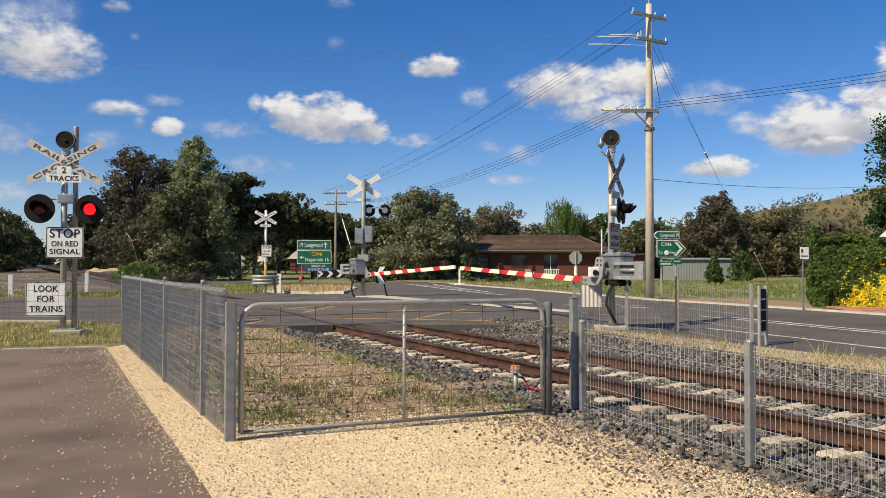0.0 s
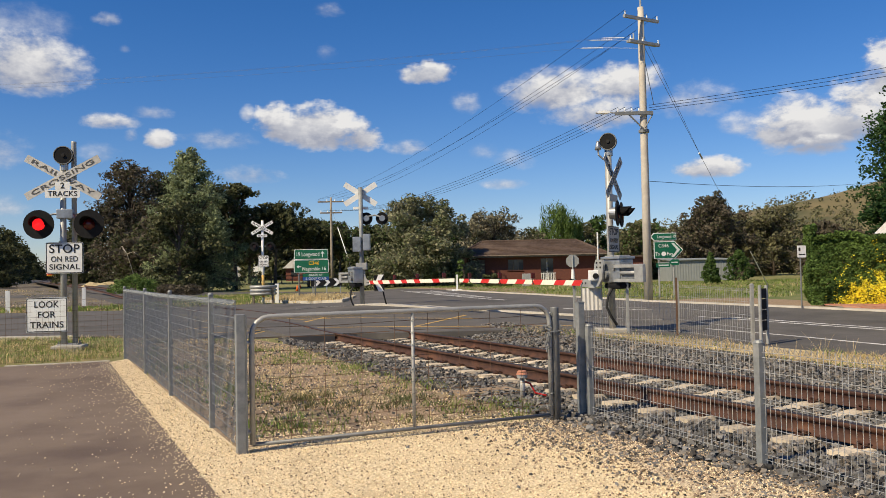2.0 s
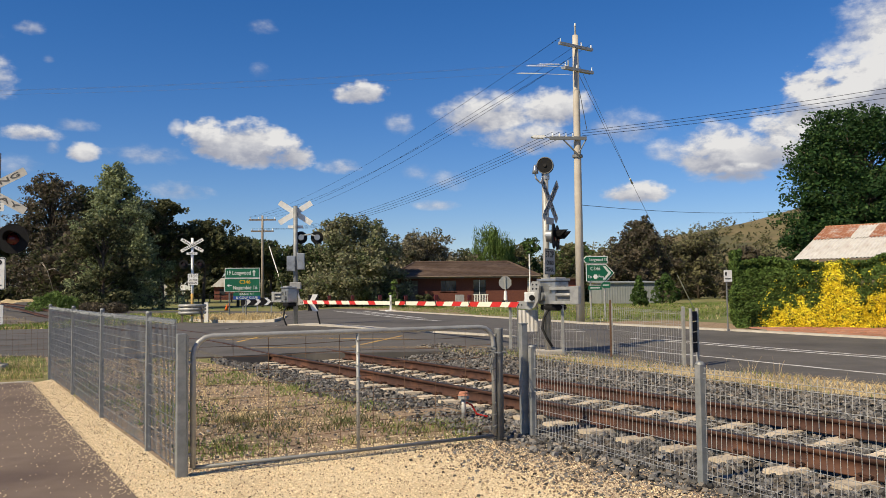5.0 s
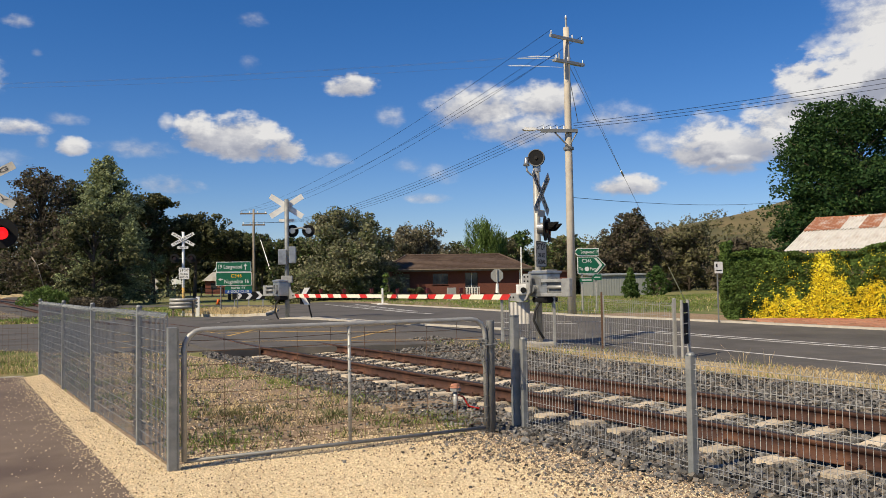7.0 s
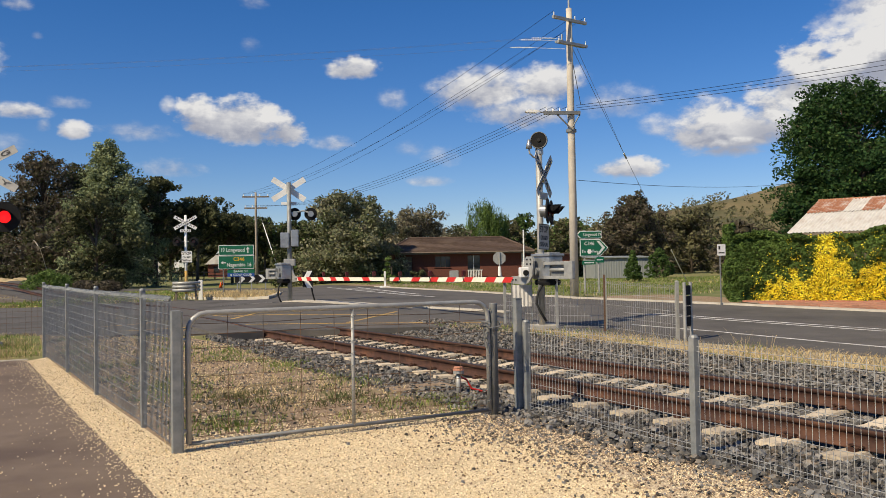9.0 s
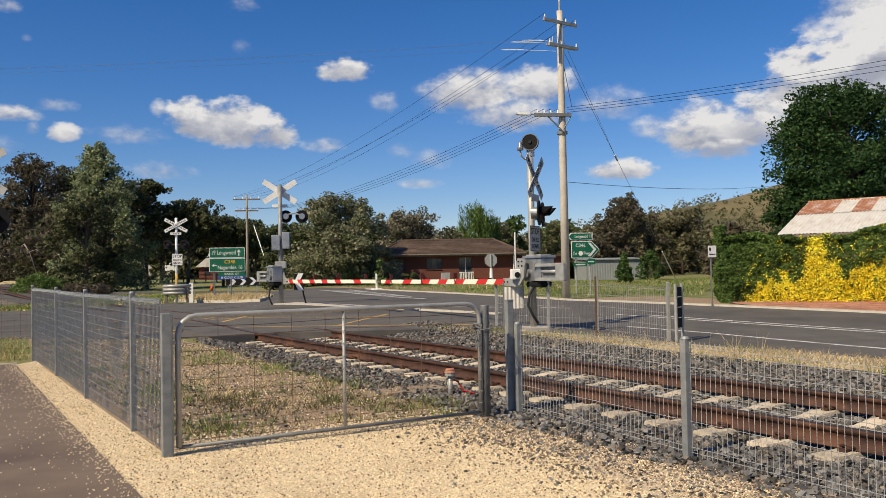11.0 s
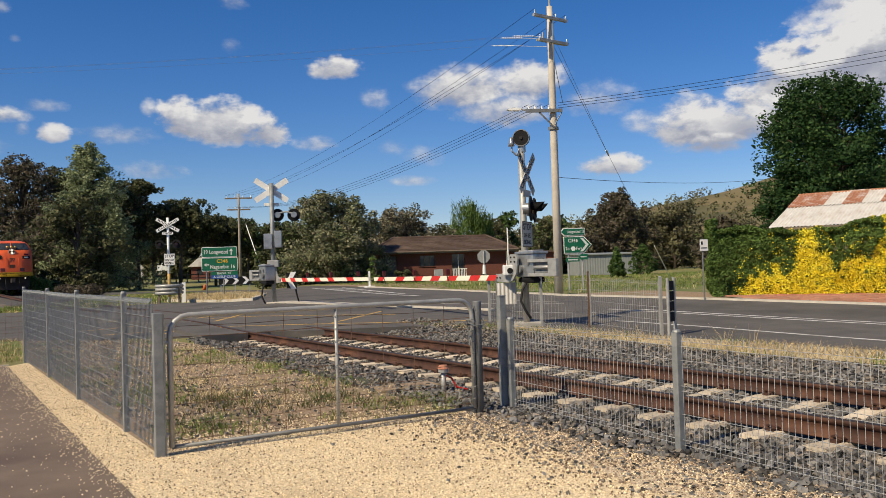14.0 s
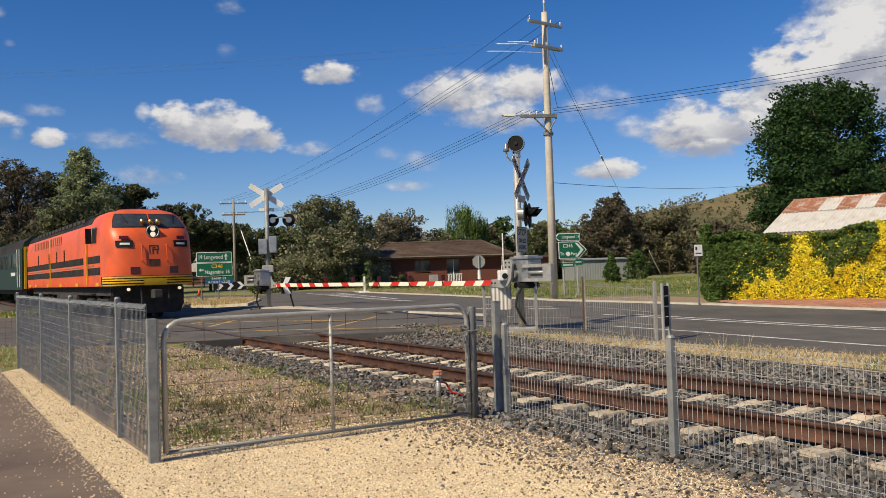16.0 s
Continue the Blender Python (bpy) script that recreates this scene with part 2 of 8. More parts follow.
mat("lens_lit", (0.8, 0.02, 0.02), (0.8, 0.03, 0.03), rough=0.2, emit=(1.0, 0.012, 0.016, 0.95))
mat("lamp_lit", (0.9, 0.85, 0.7), (0.9, 0.85, 0.7), rough=0.2, emit=(1.0, 0.82, 0.5, 0.55))
mat("aluminium", (0.44, 0.45, 0.455), (0.34, 0.35, 0.355), scale=5, third=(0.26, 0.265, 0.27), tscale=3, rough=0.38, metal=0.7, bump=0.05, bscale=12)
mat("concrete", (0.48, 0.44, 0.38), (0.40, 0.37, 0.32), scale=5, third=(0.36, 0.33, 0.28), tscale=1.3, bump=0.3, bscale=30, rough=0.9)
mat("pole_concrete", (0.55, 0.50, 0.42), (0.47, 0.42, 0.35), scale=3, third=(0.42, 0.37, 0.31), tscale=0.9, bump=0.2, bscale=30, rough=0.9)
mat("timber", (0.20, 0.16, 0.12), (0.13, 0.105, 0.08), scale=6, bump=0.4, bscale=25, rough=0.9)
mat("timber_grey", (0.36, 0.31, 0.25), (0.26, 0.22, 0.175), scale=5, third=(0.20, 0.165, 0.13), tscale=1.2, bump=0.3, bscale=25, rough=0.9)
mat("kerb", (0.50, 0.46, 0.39), (0.38, 0.345, 0.285), scale=4, bump=0.3, bscale=30, rough=0.9)
mat("line_white", (0.60, 0.59, 0.57), (0.42, 0.41, 0.40), scale=7, third=(0.28, 0.27, 0.26), tscale=3, rough=0.8)
mat("line_yellow", (0.58, 0.36, 0.09), (0.42, 0.27, 0.09), scale=7, third=(0.24, 0.18, 0.10), tscale=3, rough=0.8)
mat("brick_red", (0.17, 0.062, 0.042), (0.12, 0.045, 0.034), scale=9, bump=0.3, bscale=30, objvar=0.2, rough=0.9)
mat("brick_verge", (0.42, 0.19, 0.12), (0.32, 0.14, 0.09), scale=8, third=(0.38, 0.26, 0.18), tscale=1.0, objvar=0.2, bump=0.3, bscale=30, rough=0.9)
mat("mortar", (0.30, 0.25, 0.2), (0.24, 0.2, 0.16), scale=12, rough=0.95)
mat("roof_tile", (0.100, 0.066, 0.048), (0.066, 0.044, 0.033), scale=3, third=(0.125, 0.088, 0.066), tscale=0.5, objvar=0.15, rough=0.85)
mat("iron_white", (0.62, 0.60, 0.56), (0.52, 0.49, 0.45), scale=1.6, third=(0.44, 0.38, 0.33), tscale=0.7, rough=0.6)
mat("iron_rust", (0.26, 0.095, 0.05), (0.38, 0.19, 0.11), scale=2.4, third=(0.50, 0.44, 0.40), tscale=2.2, rough=0.85)
mat("shed_grey", (0.245, 0.263, 0.258), (0.209, 0.227, 0.224), scale=2, rough=0.6)
mat("glass", (0.03, 0.035, 0.04), (0.05, 0.055, 0.06), rough=0.08, spec=0.6)
mat("bark", (0.13, 0.10, 0.075), (0.075, 0.06, 0.045), scale=5, bump=0.7, bscale=14, rough=0.95)
mat("limb_pale", (0.52, 0.47, 0.40), (0.38, 0.34, 0.28), scale=5, rough=0.9)
mat("galv_post", (0.25, 0.262, 0.262), (0.18, 0.19, 0.192), scale=9, third=(0.31, 0.31, 0.30), tscale=4, rough=0.55, metal=0.25, bump=0.08, bscale=40)
mat("loco_orange", (0.74, 0.115, 0.028), (0.66, 0.10, 0.026), scale=1.5, third=(0.50, 0.085, 0.030), tscale=0.8, rough=0.42, spec=0.4)
mat("loco_black", (0.020, 0.020, 0.021), (0.042, 0.040, 0.038), scale=2, third=(0.012, 0.012, 0.012), tscale=0.9, rough=0.85, spec=0.12, bump=0.15, bscale=9)
mat("loco_yellow", (0.80, 0.47, 0.02), (0.72, 0.40, 0.02), scale=3, rough=0.5)
mat("loco_under", (0.03, 0.027, 0.025), (0.06, 0.052, 0.046), scale=3, rough=0.85)
mat("coach_green", (0.012, 0.03, 0.022), (0.016, 0.036, 0.026), scale=1.5, rough=0.55)
mat("brass", (0.55, 0.36, 0.12), (0.45, 0.28, 0.09), rough=0.3, metal=0.9)
mat("cone_orange", (0.8, 0.14, 0.02), (0.75, 0.12, 0.02), rough=0.5)
mat("hill", (0.19, 0.145, 0.075), (0.13, 0.112, 0.052), scale=0.03, third=(0.075, 0.075, 0.035), tscale=0.012, rough=1.0)
for nm, a, b in (("leaf_dark", (0.101, 0.108, 0.046), (0.054, 0.062, 0.030)), ("leaf_brown", (0.138, 0.112, 0.076), (0.082, 0.071, 0.050)),
                 ("leaf_silver", (0.33, 0.37, 0.20), (0.13, 0.16, 0.07)), ("leaf_green", (0.081, 0.135, 0.034), (0.047, 0.084, 0.022)),
                 ("leaf_deep", (0.031, 0.074, 0.020), (0.016, 0.042, 0.012)), ("leaf_willow", (0.143, 0.209, 0.055), (0.088, 0.143, 0.033)),
                 ("leaf_blossom", (0.30, 0.26, 0.18), (0.075, 0.085, 0.04)), ("leaf_yellow", (0.95, 0.83, 0.07), (0.90, 0.73, 0.04)),
                 ("leaf_weed", (0.085, 0.105, 0.036), (0.12, 0.115, 0.045)), ("leaf_fluff", (0.29, 0.28, 0.17), (0.085, 0.115, 0.042)), ("leaf_olive", (0.170, 0.160, 0.078), (0.105, 0.104, 0.052)), ("leaf_hedge", (0.125, 0.190, 0.042), (0.055, 0.098, 0.023)),
                 ("grass_dry", (0.66, 0.53, 0.30), (0.52, 0.39, 0.20)), ("grass_green", (0.142, 0.223, 0.041), (0.216, 0.250, 0.068))):
    mat(nm, a, b, scale=0.8, island=0.45, rough=0.7, trans=0.3, spec=0.2)


# ---- builders ----
def mesh_of(bm, name):
    me = bpy.data.meshes.new(name)
    bm.to_mesh(me)
    bm.free()
    return me


def part(name, bm, material, parent=None, label="", smooth=False):
    """Links a bmesh as one mesh object, under a thing or a part."""
    me = mesh_of(bm, name) if isinstance(bm, bmesh.types.BMesh) else bm
    ob = new(name, me)
    if material and not me.materials:
        me.materials.append(MATS[material])
    if smooth:
        me.shade_smooth()
    if parent:
        ob.parent = parent
    if label:
        ob["label"] = label
    return ob


def thing(name, m, label, category, group="", kind=""):
    ob = new(name)
    ob.empty_display_size = 0.2
    ob.matrix_basis = m
    return tagged(ob, label, category, group, kind)


def box(bm, x0, x1, y0, y1, z0, z1, m=None, bevel=0.0):
    vs = [bm.verts.new((x, y, z)) for x in (x0, x1) for y in (y0, y1) for z in (z0, z1)]
    fs = [bm.faces.new([vs[i] for i in f]) for f in ((0, 1, 3, 2), (4, 6, 7, 5), (0, 4, 5, 1), (2, 3, 7, 6), (0, 2, 6, 4), (1, 5, 7, 3))]
    if bevel:
        es = list({e for f in fs for e in f.edges})
        r = bmesh.ops.bevel(bm, geom=es, offset=bevel, segments=2, affect="EDGES", profile=0.6)
        vs = list({v for f in r["faces"] for v in f.verts} | {v for v in vs if v.is_valid})
    if m is not None:
        bmesh.ops.transform(bm, matrix=m, verts=vs)
    return bm


def bx(x0, x1, y0, y1, z0, z1, m=None, bevel=0.0):
    return box(bmesh.new(), x0, x1, y0, y1, z0, z1, m, bevel)


def tube(bm, pts, r, sides=8, r2=None, caps=True):
    """A round bar through points; r2: its radius at the end."""
    pts = [Vector(p) for p in pts]
    rings, up = [], None
    for i, p in enumerate(pts):
        a, b = pts[max(i - 1, 0)], pts[min(i + 1, len(pts) - 1)]
        d = (b - a).normalized()
        if up is None:
            up = Vector((0, 0, 1)) if abs(d.z) < 0.9 else Vector((1, 0, 0))
        s = d.cross(up).normalized()
        up = s.cross(d).normalized()
        rr = r if r2 is None else r + (r2 - r) * i / (len(pts) - 1)
        rings.append([bm.verts.new(p + (s * math.cos(k * math.tau / sides) + up * math.sin(k * math.tau / sides)) * rr) for k in range(sides)])
    for a, b in zip(rings, rings[1:]):
        for k in range(sides):
            bm.faces.new((a[k], a[(k + 1) % sides], b[(k + 1) % sides], b[k]))
    if caps:
        bm.faces.new(rings[0][::-1]), bm.faces.new(rings[-1])
    return bm


def tb(pts, r, sides=8, r2=None):
    return tube(bmesh.new(), pts, r, sides, r2)


def prism(pts, depth, bm=None, m=None):
    """A plate with the outline pts (x, z), of that depth along y, centred."""
    bm = bm or bmesh.new()
    a = [bm.verts.new((x, -depth / 2, z)) for x, z in pts]
    b = [bm.verts.new((x, depth / 2, z)) for x, z in pts]
    bm.faces.new(a), bm.faces.new(b[::-1])
    n = len(pts)
    for i in range(n):
        bm.faces.new((a[i], b[i], b[(i + 1) % n], a[(i + 1) % n]))
    if m is not None:
        bmesh.ops.transform(bm, matrix=m, verts=a + b)
    return bm


def disc(r, depth, n=24, cx=0.0, cz=0.0):
    return prism([(cx + r * math.cos(i * math.tau / n), cz + r * math.sin(i * math.tau / n)) for i in range(n)], depth)


def rounded(w, h, r, n=5):
    out = []
    for cx, cz, a0 in ((w / 2 - r, h / 2 - r, 0), (-w / 2 + r, h / 2 - r, 90), (-w / 2 + r, -h / 2 + r, 180), (w / 2 - r, -h / 2 + r, 270)):
        out += [(cx + r * math.cos(radians(a0 + 90 * i / n)), cz + r * math.sin(radians(a0 + 90 * i / n))) for i in range(n + 1)]
    return out


def words(text, height, material, parent, m, width=None, name="lettering"):
    """Raised lettering, facing -y of its thing, centred, of that capital height; each word is a part."""
    def cut(body):
        cu = bpy.data.curves.new(name, "FONT")
        cu.body, cu.align_x, cu.align_y, cu.extrude, cu.size, cu.space_character = body, "LEFT", "CENTER", 0.002, height * 1.38, 1.06
        cu.offset = height * 0.018
        tmp = bpy.data.objects.new(name, cu)
        me = bpy.data.meshes.new_from_object(tmp)
        bpy.data.objects.remove(tmp)
        bpy.data.curves.remove(cu)
        return me

    def span(me):
        xs = [v.co.x for v in me.vertices]
        return min(xs), max(xs)

    whole = cut(text)
    lo, hi = span(whole)
    bpy.data.meshes.remove(whole)
    k = width / max(hi - lo, 1e-6) if width else 1.0
    at, out = 0, None
    for w in text.split():
        at = text.index(w, at)
        me, head = cut(w), cut(text[:at + len(w)])
        me.transform(Matrix.Translation((span(head)[1] - span(me)[1] - (lo + hi) / 2, 0, 0)))
        bpy.data.meshes.remove(head)
        me.transform(m @ Matrix.Diagonal((k, 1, 1, 1)) @ pose(0, 0, 0, 90))
        out = part(name, me, material, parent)
        at += len(w)
    return out


def fast(name, verts, quads, material):
    """One mesh from arrays of points and four-cornered faces."""
    me = bpy.data.meshes.new(name)
    verts, quads = np.asarray(verts, np.float32), np.asarray(quads, np.int32)
    me.vertices.add(len(verts)), me.loops.add(quads.size), me.polygons.add(len(quads))
    me.vertices.foreach_set("co", verts.ravel())
    me.loops.foreach_set("vertex_index", quads.ravel())
    me.polygons.foreach_set("loop_start", np.arange(0, quads.size, 4, dtype=np.int32))
    me.update(calc_edges=True)
    me.validate()
    me.materials.append(MATS[material])
    return me


def smooth_step(a, b, x):
    x = min(1.0, max(0.0, (x - a) / (b - a)))
    return x * x * (3 - 2 * x)


def gz(x, y):
    """Height of the ground: level by the gate, rising gently to the crossing and beyond."""
    return 0.42 * smooth_step(11, 31, y) * (0.2 + 0.8 * smooth_step(-8, -2.5, x)) + 0.18 * smooth_step(30, 80, y) + max(0.0, min(y, 500) - 80) * 0.006


HEAD = radians(25.7)
TC, TD, TN = Vector((1.93, 11.635)), Vector((-math.sin(HEAD), math.cos(HEAD))), Vector((math.cos(HEAD), math.sin(HEAD)))


def track(s, off=0.0):
    """A point of the railway, s metres along it and off metres to its far side."""
    bend = 4.0e-4 * max(0.0, s - 180) ** 2 - (0.037 * (s - 20) if s > 28 else 0.00115625 * max(0.0, s - 12) ** 2)
    p = TC + TD * s + TN * (off + bend)
    return p.x, p.y


def rail_z(s):
    x, y = track(s)
    return max(0.2, gz(x, y) + 0.012) + 0.55 * smooth_step(28, 85, s)


def patch(name, outline, dz, material, label="", step=1.0, kind="structure", thick=0.0, rise=None):
    """A sheet that lies on the ground inside an outline."""
    bm = bmesh.new()
    bm.faces.new([bm.verts.new((x, y, 0)) for x, y in outline])
    xs, ys = [p[0] for p in outline], [p[1] for p in outline]
    for k in range(int(min(ys) / step) - 1, int(max(ys) / step) + 2):
        bmesh.ops.bisect_plane(bm, geom=bm.verts[:] + bm.edges[:] + bm.faces[:], plane_co=(0, k * step, 0), plane_no=(0, 1, 0))
    for k in range(-9, 0):
        if min(xs) < k < max(xs):
            bmesh.ops.bisect_plane(bm, geom=bm.verts[:] + bm.edges[:] + bm.faces[:], plane_co=(k, 0, 0), plane_no=(1, 0, 0))
    for v in bm.verts:
        v.co.z = gz(v.co.x, v.co.y) + (rise(v.co.x, v.co.y) if rise else dz)
    bmesh.ops.recalc_face_normals(bm, faces=bm.faces)
    if sum(f.normal.z for f in bm.faces) < 0:
        bmesh.ops.reverse_faces(bm, faces=bm.faces)
    if thick:
        r = bmesh.ops.extrude_face_region(bm, geom=bm.faces[:])
        bmesh.ops.translate(bm, vec=(0, 0, -thick), verts=[v for v in r["geom"] if isinstance(v, bmesh.types.BMVert)])
        bmesh.ops.recalc_face_normals(bm, faces=bm.faces)
    return tagged(part(name, bm, material), label, "", "", kind)


# ---- ground, roads, railway formation ----
def build_ground():
    ys = [-400, -150, -60, -25, -10, -4] + [-2 + i for i in range(0, 41)] + [40 + 3 * i for i in range(0, 20)] + [105, 120, 150, 200, 260, 350, 500, 900, 2500]
    xs = [-2500, -900, -400, -200, -120, -80] + [-60 + 4 * i for i in range(0, 13)] + [-11 + i for i in range(0, 13)] + [2 + i for i in range(0, 14)] + [20 + 4 * i for i in range(0, 12)] + [80, 120, 200, 400, 900, 2500]
    def bed(x, y):
        q = Vector((x, y)) - TC
        return 0.34 if -1.9 < q.dot(TN) < 3.1 and q.dot(TD) < 9.3 else 0.03
    verts = [(x, y, gz(x, y) - bed(x, y)) for y in ys for x in xs]
    n = len(xs)
    quads = [(j * n + i, j * n + i + 1, (j + 1) * n + i + 1, (j + 1) * n + i) for j in range(len(ys) - 1) for i in range(n - 1)]
    tagged(new("ground", fast("ground", verts, quads, "meadow")), "dry and green roadside grass on gently rising ground", "", "", "structure")


build_ground()
ROAD = [(-40, 23.0), (-11.7, 21.8), (-8.5, 21.6), (-4.7, 19.2), (1.6, 19.3), (3.1, 19.0), (4.5, 17.2), (7.0, 13.4), (12, 5.5), (18, -4), (24, -0.5), (14.6, 18.4), (11.4, 22.4),
        (9.0, 25.4), (6.9, 28.2), (5.6, 32.5), (4.2, 38.0), (2.0, 44.5), (0.2, 50), (-3.2, 58), (-9, 66), (-22, 74), (-45, 80), (-45, 70), (-20, 62), (-9.5, 55),
        (-6.6, 48), (-4.6, 41), (-4.3, 36.0), (-7.7, 43.0), (-10.4, 42.8), (-15, 38.4), (-40, 36)]
patch("road", ROAD, 0.012, "asphalt", "worn grey asphalt road over the level crossing", thick=0.4)
patch("footpath", [(-1.15, 4.6), (-1.5, 5.44), (-6.2, 15.2), (-7.86, 14.7), (-14, 13.4), (-14, -6), (3, -6), (1.6, -1)], 0.02, "path_asphalt", "smooth brown-grey asphalt path beside the fence", thick=0.06)
patch("gravel_apron", [(-1.5, 5.44), (-6.2, 15.2), (-6.05, 15.7), (-1.85, 7.25), (1.0, 8.5), (1.35, 8.9), (2.35, 6.35), (4.6, 0.6), (1.6, -1), (-1.15, 4.6)], 0.006, "gravel", "cream crushed gravel apron before the gate")
patch("verge", [(-1.85, 7.25), (-6.05, 15.7), (-8.3, 21.3), (-4.6, 19.1), (-2.0, 15.5), (0.6, 10.6), (1.35, 8.9), (1.0, 8.5)], 0.004, "dirt", "stony earth with weeds behind the gate")


def ballast_rise(x, y):
    q = (Vector((x, y)) - TC)
    off, s = q.dot(TN), q.dot(TD)
    side = 1 - smooth_step(1.35, 2.1 if off < 0 else 3.4, abs(off))
    return 0.012 + (rail_z(s) - gz(x, y) - 0.202 - 0.012) * side


def strip(s0, s1, o0, o1, ds=1.0):
    k = max(2, int((s1 - s0) / ds))
    return [track(s0 + (s1 - s0) * i / k, o0) for i in range(k + 1)] + [track(s1 - (s1 - s0) * i / k, o1) for i in range(k + 1)]


def build_ballast(s0, s1, name, label):
    offs = [-2.2, -2.1, -1.9, -1.65, -1.35, 0, 1.35, 1.8, 2.4, 3.0, 3.6, 4.0]
    n = max(4, int((s1 - s0) / 0.8))
    verts = []
    for i in range(n + 1):
        s = s0 + (s1 - s0) * i / n
        for o in offs:
            x, y = track(s, o)
            verts.append((x, y, gz(x, y) + ballast_rise(x, y) if s < 100 else rail_z(s) - 0.17 * (abs(o) < 2)))
    m = len(offs)
    quads = [(i * m + j, i * m + j + 1, (i + 1) * m + j + 1, (i + 1) * m + j) for i in range(n) for j in range(m - 1)]
    tagged(new(name, fast(name, verts, quads, "ballast")), label, "", "", "structure")


build_ballast(-14, 8.6, "ballast_bed", "dark bluestone track ballast between the fence and the road")
build_ballast(24.5, 520, "ballast_bed", "dark track ballast running away beyond the crossing")


def build_track():
    line = thing("railway_track", Matrix(), "rusty steel rails on concrete sleepers in dark ballast", "railway track", "", "structure")
    prof = [(-0.07, -0.16), (0.07, -0.16), (0.07, -0.148), (0.012, -0.128), (0.012, -0.045), (0.036, -0.035), (0.036, -0.003), (0.03, 0.0), (-0.03, 0.0), (-0.036, -0.003), (-0.036, -0.035), (-0.012, -0.045), (-0.012, -0.128), (-0.07, -0.148)]
    for off in (-0.78, 0.78):
        ss = [-14 + 1.0 * i for i in range(60)] + [48 + 8 * i for i in range(58)]
        verts, quads = [], []
        for s in ss:
            for px, pz in prof:
                x, y = track(s, off + px)
                verts.append((x, y, rail_z(s) + pz))
        m = len(prof)
        for i in range(len(ss) - 1):
            for j in range(m):
                quads.append((i * m + j, i * m + (j + 1) % m, (i + 1) * m + (j + 1) % m, (i + 1) * m + j))
        me = fast("rail", verts, quads, "rail_steel")
        me.materials.append(MATS["rail_top"])
        me.polygons.foreach_set("material_index", np.array([1 if (k % m) in (6, 7, 8) else 0 for k in range(len(quads))], np.int32))
        part("rail", me, None, line)
    # sleepers: trapezoid section, dished between the rails
    bm = bmesh.new()
    st = [(-1.17, 0.0), (-0.55, 0.0), (-0.3, -0.03), (0.3, -0.03), (0.55, 0.0), (1.17, 0.0)]
    rows = [[bm.verts.new((x, sy * w, z + zz)) for sy, w, zz in ((-1, 0.14, -0.14), (-1, 0.095, 0), (1, 0.095, 0), (1, 0.14, -0.14))] for x, z in st]
    for a, b in zip(rows, rows[1:]):
        for k in range(3):
            bm.faces.new((a[k], a[k + 1], b[k + 1], b[k]))
    bm.faces.new(rows[0]), bm.faces.new(rows[-1][::-1])
    bmesh.ops.recalc_face_normals(bm, faces=bm.faces)
    me = mesh_of(bm, "sleeper")
    clip = bmesh.new()
    tube(clip, [(0, -0.045, 0.02), (0.05, -0.045, 0.035), (0.07, 0, 0.05), (0.05, 0.045, 0.035), (0, 0.045, 0.02)], 0.012, 5)
    box(clip, 0.05, 0.11, -0.035, 0.035, -0.005, 0.02)
    clip_me = mesh_of(clip, "rail_clip")
    rr = random.Random(4)
    for i in range(80):
        s = -13.4 + 0.6 * i
        if 8.5 < s < 25:
            continue
        x, y = track(s)
        o = part("sleeper", me, "sleeper", line)
        o.matrix_basis = pose(x, y, rail_z(s) - (0.163 if s < 25 else 0.19), 0, 0, math.degrees(HEAD) + rr.uniform(-0.8, 0.8))
        if s < 8:
            for off, turn in ((-0.84, 180), (-0.72, 0), (0.72, 180), (0.84, 0)):
                q = track(s, off)
                c = part("rail_clip", clip_me, "rail_steel", line)
                c.matrix_basis = pose(q[0], q[1], rail_z(s) - 0.16, 0, 0, math.degrees(HEAD) + turn)


build_track()

patch("stony_edge", [track(-14, -2.05), track(-8, -2.05), track(-3.2, -2.0), track(-2.9, -2.25), track(-4, -2.65), track(-5.5, -2.95), track(-8, -3.1), track(-14, -3.1)], 0.011, "gravel_mixed", "brown stony edge where ballast meets the gravel")
patch("dry_verge", [track(-14, 3.7), track(-6, 3.6), track(2, 3.6), track(7.6, 3.1), (2.6, 19.1), (4.5, 17.2), (7.0, 13.4), (12, 5.5)], 0.008, "straw", "strip of dry straw grass between ballast and road")
patch("yard", [(-15, 40.5), (-45, 37.5), (-150, 240), (-112, 240), (-44, 95), (-24, 58)], 0.006, "yard", "grey ballast yard beside the far tracks")


